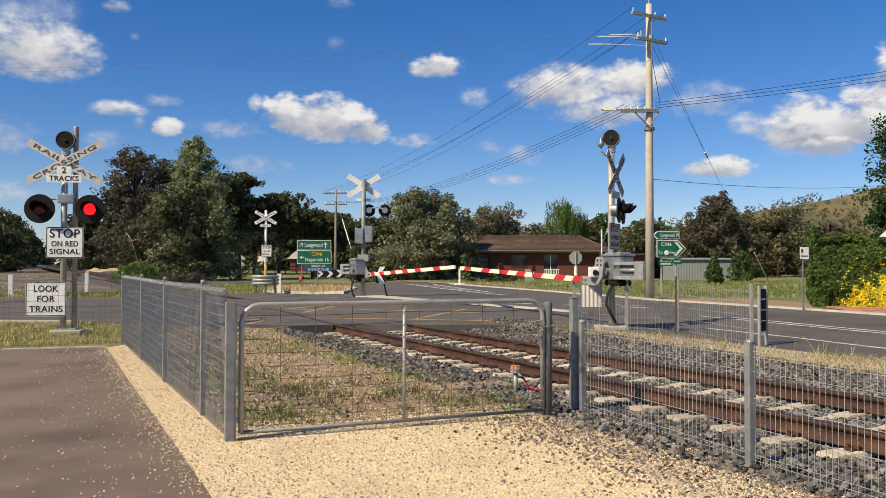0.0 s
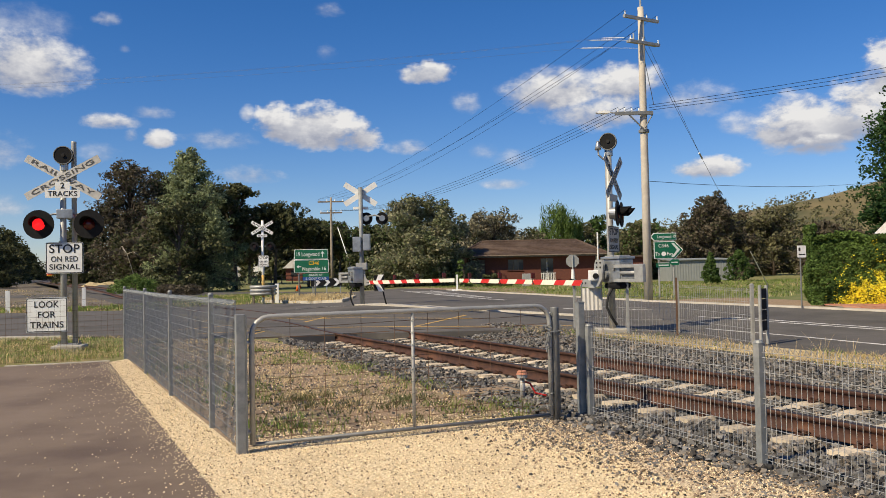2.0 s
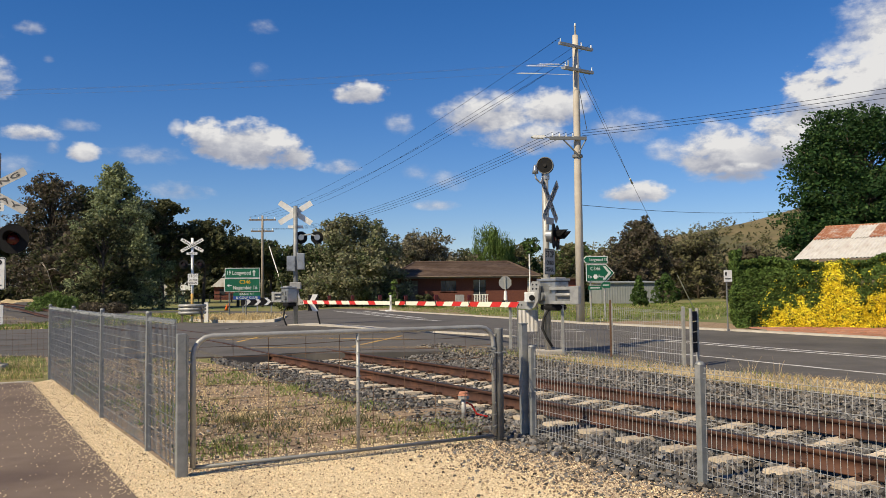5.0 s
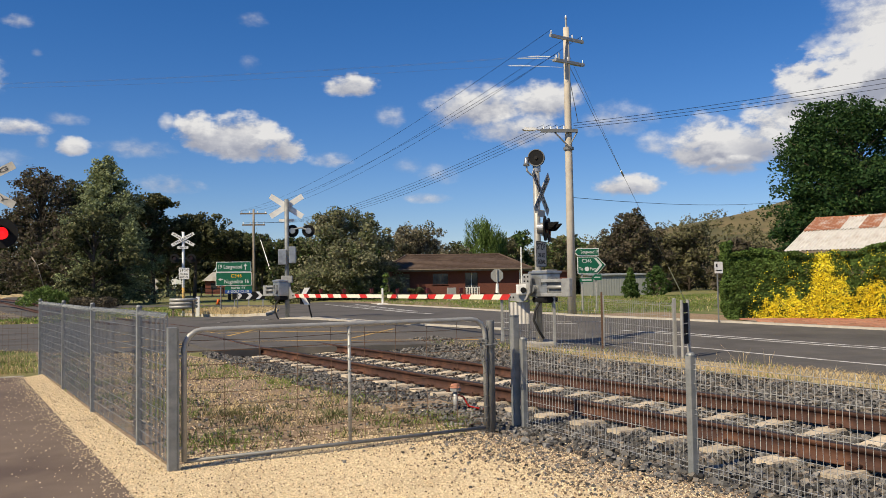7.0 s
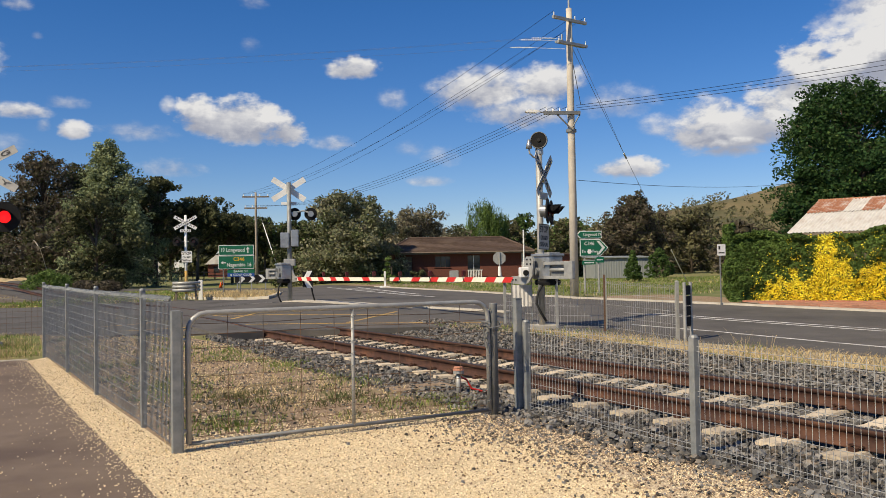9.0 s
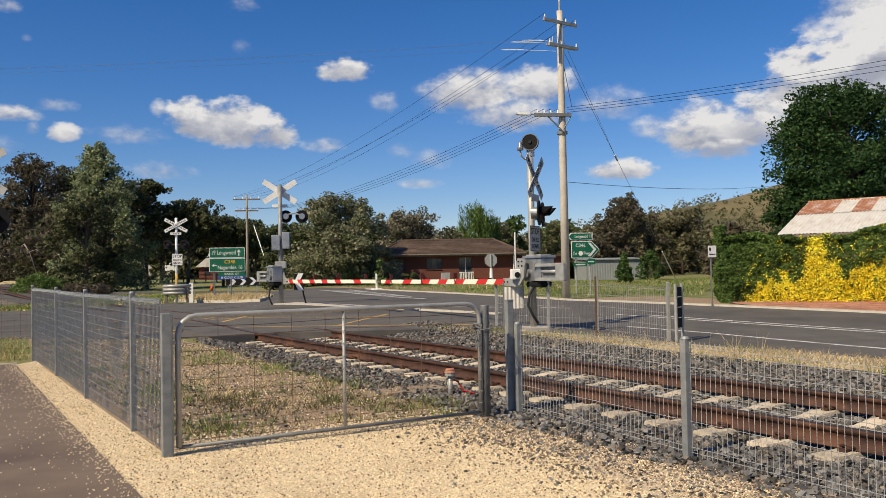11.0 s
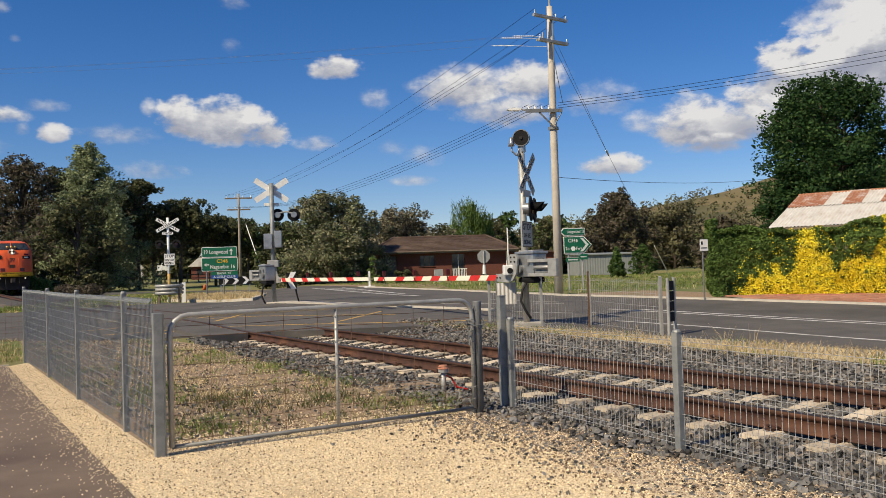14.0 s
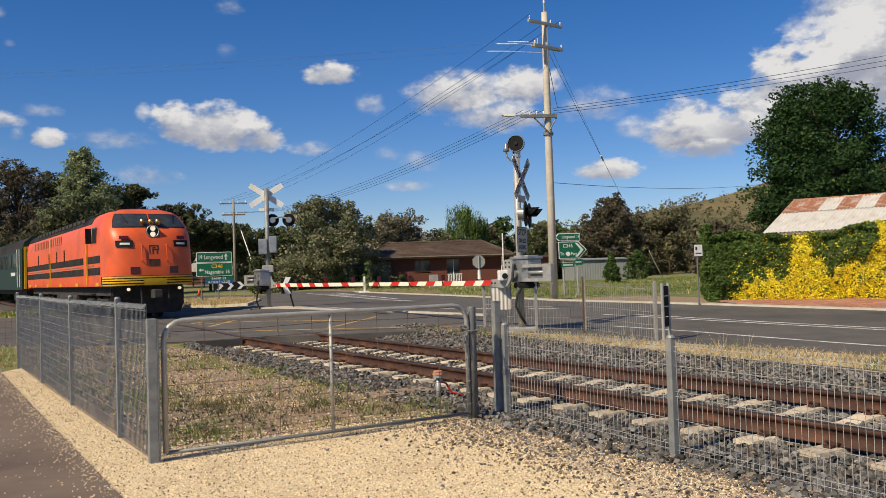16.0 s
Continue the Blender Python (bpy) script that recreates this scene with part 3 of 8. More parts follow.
def second_track():
    line = thing("railway_track", Matrix(), "second railway track beyond the yard", "railway track", "", "structure")
    def branch(s, off):
        return track(s, off - 11.5 * (330 - s) / 160)

    ss = list(range(60, 331, 10))
    for off in (-0.78, 0.78):
        bm = bmesh.new()
        tube(bm, [(*branch(s, off), gz(*branch(s, off)) + 0.75) for s in ss], 0.07, 4)
        part("rail", bm, "rail_steel", line)
    verts = []
    for s in ss:
        for o, dz in ((-3.4, 0.0), (-1.6, 0.62), (1.6, 0.62), (3.4, 0.0)):
            x, y = branch(s, o)
            verts.append((x, y, gz(x, y) + dz))
    quads = [(i * 4 + j, i * 4 + j + 1, i * 4 + j + 5, i * 4 + j + 4) for i in range(len(ss) - 1) for j in range(3)]
    part("ballast", fast("ballast", verts, quads, "ballast"), None, line)
    n = 14
    verts = []
    for j in range(n + 1):
        for i in range(n + 1):
            u, v = i / n * 2 - 1, j / n * 2 - 1
            r = max(0.0, 1 - u * u - v * v)
            x, y = -43.0 + 3.0 * u, 104 + 3.0 * v
            verts.append((x, y, gz(x, y) - 0.05 + 0.95 * r ** 0.8 * (1 + 0.7 * noise.noise(Vector((x * 0.8, y * 0.8, 1))))))
    quads = [(j * (n + 1) + i, j * (n + 1) + i + 1, (j + 1) * (n + 1) + i + 1, (j + 1) * (n + 1) + i) for j in range(n) for i in range(n)]
    tagged(part("earth_bank", fast("earth_bank", verts, quads, "straw"), None, smooth=True), "low tan earth bank beside the railway", "", "", "structure")


second_track()


# ---- trees ----
def leaves(name, centres, radii, count, size, material, seed, droop=0.0, flat=1.0):
    """Small leaf blades gathered round clump centres, most of them near the clumps' skins."""
    rng = np.random.default_rng(seed)
    k = rng.integers(0, len(centres), count)
    d = rng.normal(size=(count, 3))
    d /= np.linalg.norm(d, axis=1)[:, None]
    rad = rng.uniform(0.55, 1.05, count)[:, None] * np.asarray(radii)[k]
    p = np.asarray(centres)[k] + d * rad
    if droop:
        p[:, 2] -= rng.uniform(0, droop, count)
    nrm = d * 0.9 + rng.normal(size=(count, 3)) * 0.55
    nrm /= np.linalg.norm(nrm, axis=1)[:, None]
    ref = rng.normal(size=(count, 3)) * (1, 1, 0.5)
    if droop:
        ref = rng.normal(size=(count, 3)) * 0.25 + (0, 0, -1)
    u = np.cross(nrm, ref)
    u /= np.linalg.norm(u, axis=1)[:, None] + 1e-9
    v = np.cross(u, nrm)
    s = size * rng.uniform(0.6, 1.35, count)[:, None]
    w, h = (0.18, 1.6) if droop else (0.36 * flat, 0.62)
    verts = np.stack([p - v * s * h, p + u * s * w, p + v * s * h, p - u * s * w], 1).reshape(-1, 3)
    return fast(name, verts, np.arange(count * 4).reshape(-1, 4), material)


def tree(x, y, height, width, material, seed, name="tree", label="", base=0.18, shape="round", count=5000, leaf=0.34, trunk_r=None, second=None, clumps=46, depth=None):
    rng = np.random.default_rng(seed)
    z0 = gz(x, y)
    ob = thing(name, pose(x, y, z0 - 0.05), label, "tree")
    tr = trunk_r or height * 0.022
    bm = bmesh.new()
    lean = rng.normal(size=2) * 0.02 * height
    top = Vector((lean[0], lean[1], height * 0.8))
    tube(bm, [(0, 0, 0), (lean[0] * 0.2, lean[1] * 0.2, height * 0.25), (lean[0] * 0.6, lean[1] * 0.6, height * 0.5), top], tr, 8, tr * 0.2)
    cs, rs = [], []
    bough = max(5, clumps // (4 if shape == "cone" else 7))
    for i in range(bough):
        u = (i + rng.uniform(0, 1)) / bough
        zz = base + (0.97 - base) * u
        a = rng.uniform(0, math.tau)
        if shape == "cone":
            prof = (1 - u * u) ** 0.9 * (0.75 + 0.4 * rng.uniform()) + 0.05
        elif shape == "dome":
            prof = math.sqrt(max(0.0, 1 - (max(0.0, u - 0.25) / 0.75) ** 2)) * (0.75 + 0.25 * min(1, u * 4)) * rng.uniform(0.85, 1.08)
        elif shape == "full":
            prof = math.sqrt(1 - (max(0.0, u - 0.2) / 0.8) ** 4) * (0.85 + 0.15 * min(1, u * 4)) * rng.uniform(0.88, 1.06)
        elif shape == "gum":
            prof = (math.sin(math.pi * min(1, u * 0.75 + 0.22)) ** 0.7) * rng.uniform(0.55, 1.2)
        else:
            prof = math.sin(math.pi * (0.12 + 0.83 * u)) ** 0.6 * rng.uniform(0.85, 1.08)
        rr = width / 2 * prof * math.sqrt(rng.uniform(0.25, 1.0)) * 0.82
        br = width * (rng.uniform(0.10, 0.17) if shape != "cone" else rng.uniform(0.09, 0.14) * (1.2 - 0.45 * u))
        c = Vector((rr * math.cos(a) + lean[0] * u, rr * math.sin(a) * (depth or 1.0) + lean[1] * u, max(br * 0.6, height * zz - br * 0.8)))
        hz = min(height * 0.75, c.z * 0.7)
        f = hz / (height * 0.8)
        root = Vector((lean[0] * f, lean[1] * f, hz))
        tube(bm, [root, root.lerp(c, 0.5) + Vector((0, 0, 0.04 * height)), c], tr * 0.4, 5, tr * 0.08)
        for k in range(8):
            d = Vector(rng.normal(size=3))
            d.normalize()
            p = c + Vector((d.x, d.y, d.z * 0.7)) * br * rng.uniform(0.45, 1.15)
            p.z = max(p.z, 0.15)
            cr = br * rng.uniform(0.35, 0.62)
            cs.append(tuple(p)), rs.append((cr, cr, cr * rng.uniform(0.6, 0.9)))
    part("trunk", bm, "bark", ob, smooth=True)
    part("crown", leaves("crown", cs, rs, count, leaf, material, seed + 1, droop=0.0 if shape != "willow" else height * 0.25), None, ob)
    if second:
        part("blossom", leaves("blossom", cs, np.asarray(rs) * 1.04, count // 4, leaf * 0.9, second, seed + 2), None, ob)
    return ob


GUM, BIG = "tall dark eucalyptus with an open ragged crown", "grey-brown gum tree with a loose crown"
# plan place, height, width, foliage, shape, clear stem, leaves, leaf size, label, second foliage
WOOD = [
    (-23.9, 80, 13.6, 8.2, "leaf_silver", "cone", 0.06, 38000, 0.27, "pointed silvery green tree by the railway", None),
    (-31.0, 112, 13.8, 7.0, "leaf_dark", "gum", 0.42, 9000, 0.40, GUM, "leaf_brown"),
    (-43.0, 115, 17.6, 10.0, "leaf_brown", "gum", 0.12, 20000, 0.36, GUM, "leaf_dark"),
    (-40.0, 119, 16.6, 9.0, "leaf_dark", "gum", 0.12, 13000, 0.38, GUM, "leaf_brown"),
    (-44.2, 113, 11.5, 8.5, "leaf_brown", "gum", 0.05, 7000, 0.34, GUM, "leaf_dark"),
    (-23.6, 74, 8.6, 6.5, "leaf_dark", "gum", 0.05, 7000, 0.36, GUM, "leaf_olive"),
    (-21.3, 85, 11.0, 5.0, "leaf_dark", "gum", 0.52, 8000, 0.38, GUM, "leaf_olive"),
    (-17.9, 88, 9.2, 7.2, "leaf_dark", "gum", 0.64, 9000, 0.38, GUM, "leaf_olive"),
    (-15.0, 92, 7.6, 5.6, "leaf_dark", "gum", 0.68, 6000, 0.38, GUM, "leaf_olive"),
    (-12.0, 96, 7.6, 6.0, "leaf_dark", "gum", 0.58, 6000, 0.38, GUM, "leaf_green"),
    (-8.6, 98, 7.2, 6.0, "leaf_dark", "gum", 0.36, 6000, 0.38, GUM, "leaf_green"),
    (-46.0, 124, 9.5, 8.0, "leaf_dark", "gum", 0.06, 6000, 0.5, GUM, "leaf_olive"),
]
GARDENS = [
    (-76, 140, 8.6, 9.0, "leaf_dark", "gum", 0.05, 6000, 0.5, GUM, "leaf_olive"),
    (-71, 128, 9.2, 9.0, "leaf_dark", "gum", 0.05, 6000, 0.5, GUM, "leaf_olive"),
    (-38.5, 110, 9.5, 9.0, "leaf_dark", "gum", 0.05, 6000, 0.45, GUM, "leaf_brown"),
    (-77, 110, 9.0, 12.0, "leaf_dark", "gum", 0.05, 6000, 0.5, GUM, "leaf_olive"),
    (-1.7, 67, 7.3, 7.4, "leaf_fluff", "full", 0.02, 30000, 0.27, "broad dense green tree with pale flower heads", "leaf_blossom"),
    (-5.0, 69, 5.0, 5.4, "leaf_dark", "dome", 0.02, 8000, 0.30, "dense dark green tree", "leaf_green"),
    (5.1, 86, 7.5, 8.0, "leaf_blossom", "full", 0.06, 20000, 0.30, "rounded tree with dusty pink blossom", "leaf_brown"),
    (9.3, 96, 5.9, 5.0, "leaf_dark", "round", 0.06, 5000, 0.36, "dark green tree in a garden", None),
    (13.2, 94, 8.9, 5.4, "leaf_willow", "willow", 0.22, 18000, 0.26, "weeping willow with hanging pale green foliage", None),
    (19.2, 105, 7.7, 5.0, "leaf_green", "round", 0.06, 5000, 0.4, "green rounded tree in a garden", "leaf_olive"),
    (16.3, 98, 6.6, 5.0, "leaf_olive", "round", 0.06, 5000, 0.4, "olive green tree in a garden", None),
]
ROADSIDE = [
    (18.2, 77, 5.5, 5.2, "leaf_olive", "dome", 0.04, 7000, 0.34, "olive green rounded tree", "leaf_green"),
    (22.0, 90, 6.2, 6.0, "leaf_green", "dome", 0.04, 6000, 0.36, "green tree behind the shed", None),
    (25.6, 79, 8.2, 7.4, "leaf_brown", "gum", 0.06, 15000, 0.32, BIG, "leaf_dark"),
    (30.4, 88, 6.6, 6.5, "leaf_olive", "gum", 0.04, 7000, 0.36, BIG, "leaf_brown"),
    (34.0, 86, 7.4, 7.0, "leaf_olive", "gum", 0.04, 8000, 0.36, BIG, "leaf_brown"),
    (37.5, 78, 4.6, 7.0, "leaf_olive", "gum", 0.03, 8000, 0.36, BIG, "leaf_brown"),
    (41.0, 74, 4.8, 7.0, "leaf_olive", "gum", 0.03, 8000, 0.36, BIG, "leaf_green"),
    (46.5, 84, 5.6, 9.0, "leaf_olive", "gum", 0.03, 8000, 0.4, BIG, "leaf_brown"),
    (55.0, 86, 6.0, 11.0, "leaf_olive", "gum", 0.03, 8000, 0.4, BIG, "leaf_green"),
    (29.9, 48.6, 12.4, 8.5, "leaf_deep", "full", 0.04, 62000, 0.25, "large dense dark green shade tree", "leaf_green"),
    (26.5, 48.5, 6.6, 3.4, "leaf_deep", "round", 0.02, 14000, 0.24, "dark green young tree beside the shed", "leaf_green"),
]
BEHIND = [
    (-28.5, 122, 10.4, 9.0, "leaf_dark", "gum", 0.5, 3600, 0.6, GUM, "leaf_brown"),
    (-35.5, 104, 9.6, 9.0, "leaf_brown", "gum", 0.03, 3600, 0.6, GUM, "leaf_dark"),
    (-19.0, 126, 9.6, 9.0, "leaf_dark", "gum", 0.58, 3600, 0.6, GUM, "leaf_olive"),
    (-9.5, 112, 7.8, 9.0, "leaf_dark", "gum", 0.36, 3600, 0.6, GUM, "leaf_green"),
    (-3.5, 108, 7.2, 9.0, "leaf_dark", "gum", 0.03, 3600, 0.6, GUM, "leaf_green"),
    (-48.0, 178, 12.0, 13.0, "leaf_dark", "gum", 0.05, 8000, 0.9, GUM, "leaf_olive"),
    (-36.0, 172, 11.0, 13.0, "leaf_dark", "gum", 0.05, 8000, 0.9, GUM, "leaf_olive"),
    (-24.0, 168, 10.5, 13.0, "leaf_dark", "gum", 0.03, 8000, 0.9, GUM, "leaf_olive"),
    (-12.0, 165, 10.0, 13.0, "leaf_dark", "gum", 0.03, 8000, 0.9, GUM, "leaf_green"),
    (1.5, 92, 6.4, 6.0, "leaf_green", "dome", 0.03, 4200, 0.5, "dense green tree behind the house", "leaf_dark"),
    (24.5, 104, 7.0, 9.0, "leaf_olive", "dome", 0.03, 3600, 0.6, BIG, "leaf_green"),
]
EDGES = [
    (31.0, 100, 7.8, 9.0, "leaf_olive", "gum", 0.03, 3600, 0.6, BIG, "leaf_brown"),
    (39.0, 102, 6.0, 9.0, "leaf_olive", "gum", 0.03, 3600, 0.6, BIG, "leaf_brown"),
    (46.0, 104, 5.4, 10.0, "leaf_olive", "gum", 0.03, 3600, 0.6, BIG, "leaf_green"),
    (36.0, 68, 4.2, 6.0, "leaf_olive", "gum", 0.02, 5000, 0.4, BIG, "leaf_brown"),
    (30.5, 66, 4.6, 5.5, "leaf_brown", "gum", 0.02, 5000, 0.4, BIG, "leaf_olive"),
    (1.4, 58, 2.1, 1.7, "leaf_willow", "round", 0.02, 2500, 0.14, "bright green garden shrub", None),
    (3.6, 59, 1.2, 2.4, "leaf_dark", "dome", 0.02, 2500, 0.16, "dark spiky garden shrub", None),
    (-103.6, 190, 14, 10, "leaf_dark", "gum", 0.03, 6000, 0.6, GUM, "leaf_olive"),
    (-107.6, 205, 14, 10, "leaf_dark", "gum", 0.03, 6000, 0.6, GUM, "leaf_olive"),
    (-117.6, 230, 11, 9, "leaf_dark", "gum", 0.03, 6000, 0.6, GUM, "leaf_olive"),
    (-132.2, 265, 9, 9, "leaf_dark", "gum", 0.03, 6000, 0.6, GUM, "leaf_olive"),
]
FAR_WOOD = [
    (-146.4, 300, 6, 8, "leaf_dark", "gum", 0.03, 6000, 0.6, GUM, "leaf_olive"),
    (-95.2, 170, 13, 10, "leaf_dark", "gum", 0.03, 6000, 0.6, GUM, "leaf_olive"),
    (-66.1, 152, 13, 8, "leaf_dark", "gum", 0.03, 6000, 0.6, GUM, "leaf_brown"),
    (-83.6, 186, 11.5, 8, "leaf_dark", "gum", 0.03, 6000, 0.6, GUM, "leaf_brown"),
    (-55.1, 130, 11, 8, "leaf_dark", "gum", 0.03, 6000, 0.6, GUM, "leaf_brown"),
]
for i, (x, y, h, w, m, shape, base, cnt, lf, lab, sec) in enumerate(WOOD + GARDENS + ROADSIDE + BEHIND + EDGES + FAR_WOOD):
    low = h < 2.5
    tree(x, y, h * (1.0 if low else 1.05), w * (1.0 if low else 1.25), m, 100 + 7 * i, "shrub" if low else "tree", lab, base, shape, int(cnt * (1.0 if y < 100 else 0.8)), lf * (0.7 if y < 100 else 0.85), second=sec, clumps=48 if low else (950 if m == "leaf_deep" and h > 12 else 480 if h > 12 else (420 if shape == "full" else 260 if w > 7.3 else 210)))


def shrub(x, y, h, w, power, seed, label, foliage="leaf_green"):
    """A dense small shrub: leaf clumps fill a body that narrows upwards."""
    rng = np.random.default_rng(seed)
    ob = thing("shrub", pose(x, y, gz(x, y)), label, "shrub")
    cs = []
    for f in rng.uniform(0, 1, 170):
        r, a = w / 2 * (1 - f ** power) * (0.55 + 0.45 * min(1, f * 6 + 0.4)) * rng.uniform(0.5, 1.05), rng.uniform(0, math.tau)
        cs.append((r * math.cos(a), r * math.sin(a), 0.08 + f * (h - 0.1)))
    part("crown", leaves("crown", cs, np.full((len(cs), 3), 0.13 + 0.12 * (w > 3)), 5200, 0.1 + 0.03 * (w > 3), foliage, seed + 1), None, ob)
    part("trunk", tb([(0, 0, -0.05), (0.02, 0, h * 0.6)], 0.04, 6, 0.02), "bark", ob)


shrub(16.6, 52, 1.9, 1.25, 1.3, 41, "small dense green conical shrub")
shrub(-26.0, 70, 1.6, 4.8, 2.6, 45, "bright green bush at the foot of the pointed tree", "leaf_willow")
shrub(21.2, 60, 2.2, 2.2, 2.6, 43, "rounded green shrub beside the paddock")


def brush_pile():
    ob = thing("brush_pile", pose(-21.0, 66, gz(-21, 66)), "heap of dry brown brushwood under the trees", "brushwood")
    rr = random.Random(12)
    for k in range(70):
        r, a, b = 1.5 * math.sqrt(rr.random()), rr.uniform(0, math.tau), rr.uniform(0, math.tau)
        x, y, z = r * math.cos(a), r * math.sin(a), 0.9 * (1 - (r / 1.6) ** 2) * rr.uniform(0.2, 1.0)
        l = rr.uniform(0.4, 0.9)
        part("stick", tb([(x, y, z), (x + l * 0.5 * math.cos(b), y + l * 0.5 * math.sin(b), z + rr.uniform(-0.05, 0.12)), (x + l * math.cos(b), y + l * math.sin(b), max(0.0, z + rr.uniform(-0.25, 0.1)))], 0.028, 4, 0.012), "bark", ob)
    part("brushwood", leaves("brushwood", [(1.3 * math.cos(k), 1.3 * math.sin(k * 1.7) , 0.25 + 0.3 * math.sin(k * 2.3) ** 2) for k in range(40)], np.full((40, 3), 0.35), 2600, 0.13, "leaf_brown", 13), None, ob)


brush_pile()


def dead_branch():
    ob = thing("dead_branch", pose(-38.1, 100, gz(-38.1, 100)), "bleached dead branches leaning out of the wood", "branch")
    top, foot, mid = (-0.69, 0, 5.20), (0.83, 0.3, 1.2), (0, 0.1, 4.25)
    part("limb", tb([foot, mid, top], 0.04, 6, 0.018), "limb_pale", ob, smooth=True)
    part("limb", tb([(foot[0] + 0.5, 0.9, 0.0), foot], 0.07, 6, 0.05), "bark", ob, smooth=True)
    part("limb", tb([mid, (0.7, 0.2, mid[2] + 0.25), (1.3, 0.3, mid[2] - 0.2)], 0.035, 5, 0.015), "limb_pale", ob, smooth=True)
    part("limb", tb([mid, (-0.5, -0.2, mid[2] + 1.0)], 0.05, 5, 0.02), "limb_pale", ob, smooth=True)


dead_branch()


def build_hill():
    xs, ys = np.linspace(-300, 900, 110), np.linspace(230, 900, 40)
    verts = []
    for y in ys:
        for x in xs:
            z = 80 * math.exp(-((x - 480) / 320) ** 2 - ((y - 520) / 190) ** 2)
            verts.append((x, y, z - 3 + 2.5 * noise.noise(Vector((x * 0.015, y * 0.015, 0))) + gz(x, y)))
    n = len(xs)
    quads = [(j * n + i, j * n + i + 1, (j + 1) * n + i + 1, (j + 1) * n + i) for j in range(len(ys) - 1) for i in range(n - 1)]
    tagged(part("hill", fast("hill", verts, quads, "hill"), None, smooth=True), "dry grassy hill with scattered scrub in the distance", "", "", "structure")
    rng = np.random.default_rng(77)
    cs, rs = [], []
    for _ in range(2600):
        x, y = rng.uniform(0, 480), rng.uniform(235, 600)
        z = 80 * math.exp(-((x - 480) / 320) ** 2 - ((y - 520) / 190) ** 2) - 3 + gz(x, y)
        if rng.uniform() < (z - 12) / 40:
            continue
        r = rng.uniform(1.5, 4.5)
        cs.append((x, y, z + r * 0.6)), rs.append((r, r, r))
    tagged(new("scrub", leaves("scrub", cs, rs, 34000, 1.3, "leaf_olive", 5)), "olive scrub scattered over the hill", "", "", "stuff")


build_hill()


def build_hedge():
    X0, Y0 = 13.7, 24.0
    ob = thing("hedge", pose(X0, Y0, gz(13.7, 24)), "clipped green hedge overgrown with yellow flowering broom", "hedge")
    rng = np.random.default_rng(8)
    a, b = Vector((10.95, 24.8)), Vector((22.9, 20.4))
    d = (b - a).normalized()
    nn = Vector((-d.y, d.x))
    L = (b - a).length

    def at_skin(n):
        """Points on the front, top and end of the hedge, pushed in and out by broad lumps."""
        u, side = rng.uniform(0, L, n), rng.uniform(0, 1, n)
        v = rng.uniform(0, 1, n)
        out = []
        for uu, s, vv in zip(u, side, v):
            top = 1.98 + 0.42 * smooth_step(2, 9, uu) + 0.08 * math.sin(uu * 1.7)
            if s < 0.66:
                dep, z = 0.0, vv * top
            elif s < 0.88:
                dep, z = vv * 2.0, top
            else:
                uu, dep, z = 0.0, vv * 2.0, (s - 0.88) / 0.12 * top
            lump = 0.22 * noise.noise(Vector((uu * 1.1, z * 1.4, dep * 1.3))) + 0.1 * noise.noise(Vector((uu * 3.7, z * 3.9, dep * 4 + 7)))
            round_off = 0.25 * smooth_step(top - 0.45, top, z) if s < 0.66 else 0.0
            p = a + d * (uu + (-lump if s >= 0.88 else 0.0)) + nn * (dep - lump * 0.9 + round_off)
            out.append((p.x - X0, p.y - Y0, max(0.04, z + (lump if 0.66 <= s < 0.88 else 0) - 0.02), uu, s))
        return out

    green, yellow = [], []
    for x, y, z, uu, s in at_skin(26000):
        bank = float(np.interp(uu, (0.5, 0.9, 1.6, 2.3, 2.6, 2.8, 3.0, 3.5, 4.5, 4.9, 5.3, 5.5, 5.8, 8.0, 14.0), (-0.4, 0.35, 0.65, 1.0, 1.9, 2.1, 1.35, 1.05, 1.1, 2.2, 2.5, 1.7, 2.5, 2.4, 2.2)))
        edge = bank - z + 0.4 * noise.noise(Vector((uu * 1.6 + 4, z * 1.3, 17.0))) + 0.55 * noise.noise(Vector((uu * 4.2, z * 3.6, 5.0))) + 0.05
        (yellow if uu > 0.4 and s < 0.88 and (edge > 0 and rng.uniform() < 0.92 or edge > -0.9 and rng.uniform() < 0.10) else green).append((x, y, z))
    r = lambda k: np.full((k, 3), 0.07)
    part("foliage", leaves("foliage", green, r(len(green)), 80000, 0.075, "leaf_hedge", 21), None, ob)
    part("under_foliage", leaves("under_foliage", [(x + nn.x * 0.16, y + nn.y * 0.16, z) for x, y, z in yellow], r(len(yellow)), 30000, 0.08, "leaf_hedge", 23), None, ob)
    part("blossom", leaves("blossom", yellow, r(len(yellow)) * 1.6, 140000, 0.036, "leaf_yellow", 22, flat=1.4), None, ob, "bright yellow flower sprays")
    for i in range(18):
        p = a + d * (i * 0.75 + 0.5) + nn * 1.0
        part("stem", tb([(p.x - X0, p.y - Y0, -0.05), (p.x - X0 + 0.1, p.y - Y0, 0.8), (p.x - X0, p.y - Y0 - 0.1, 1.7)], 0.05, 5, 0.02), "bark", ob)


build_hedge()


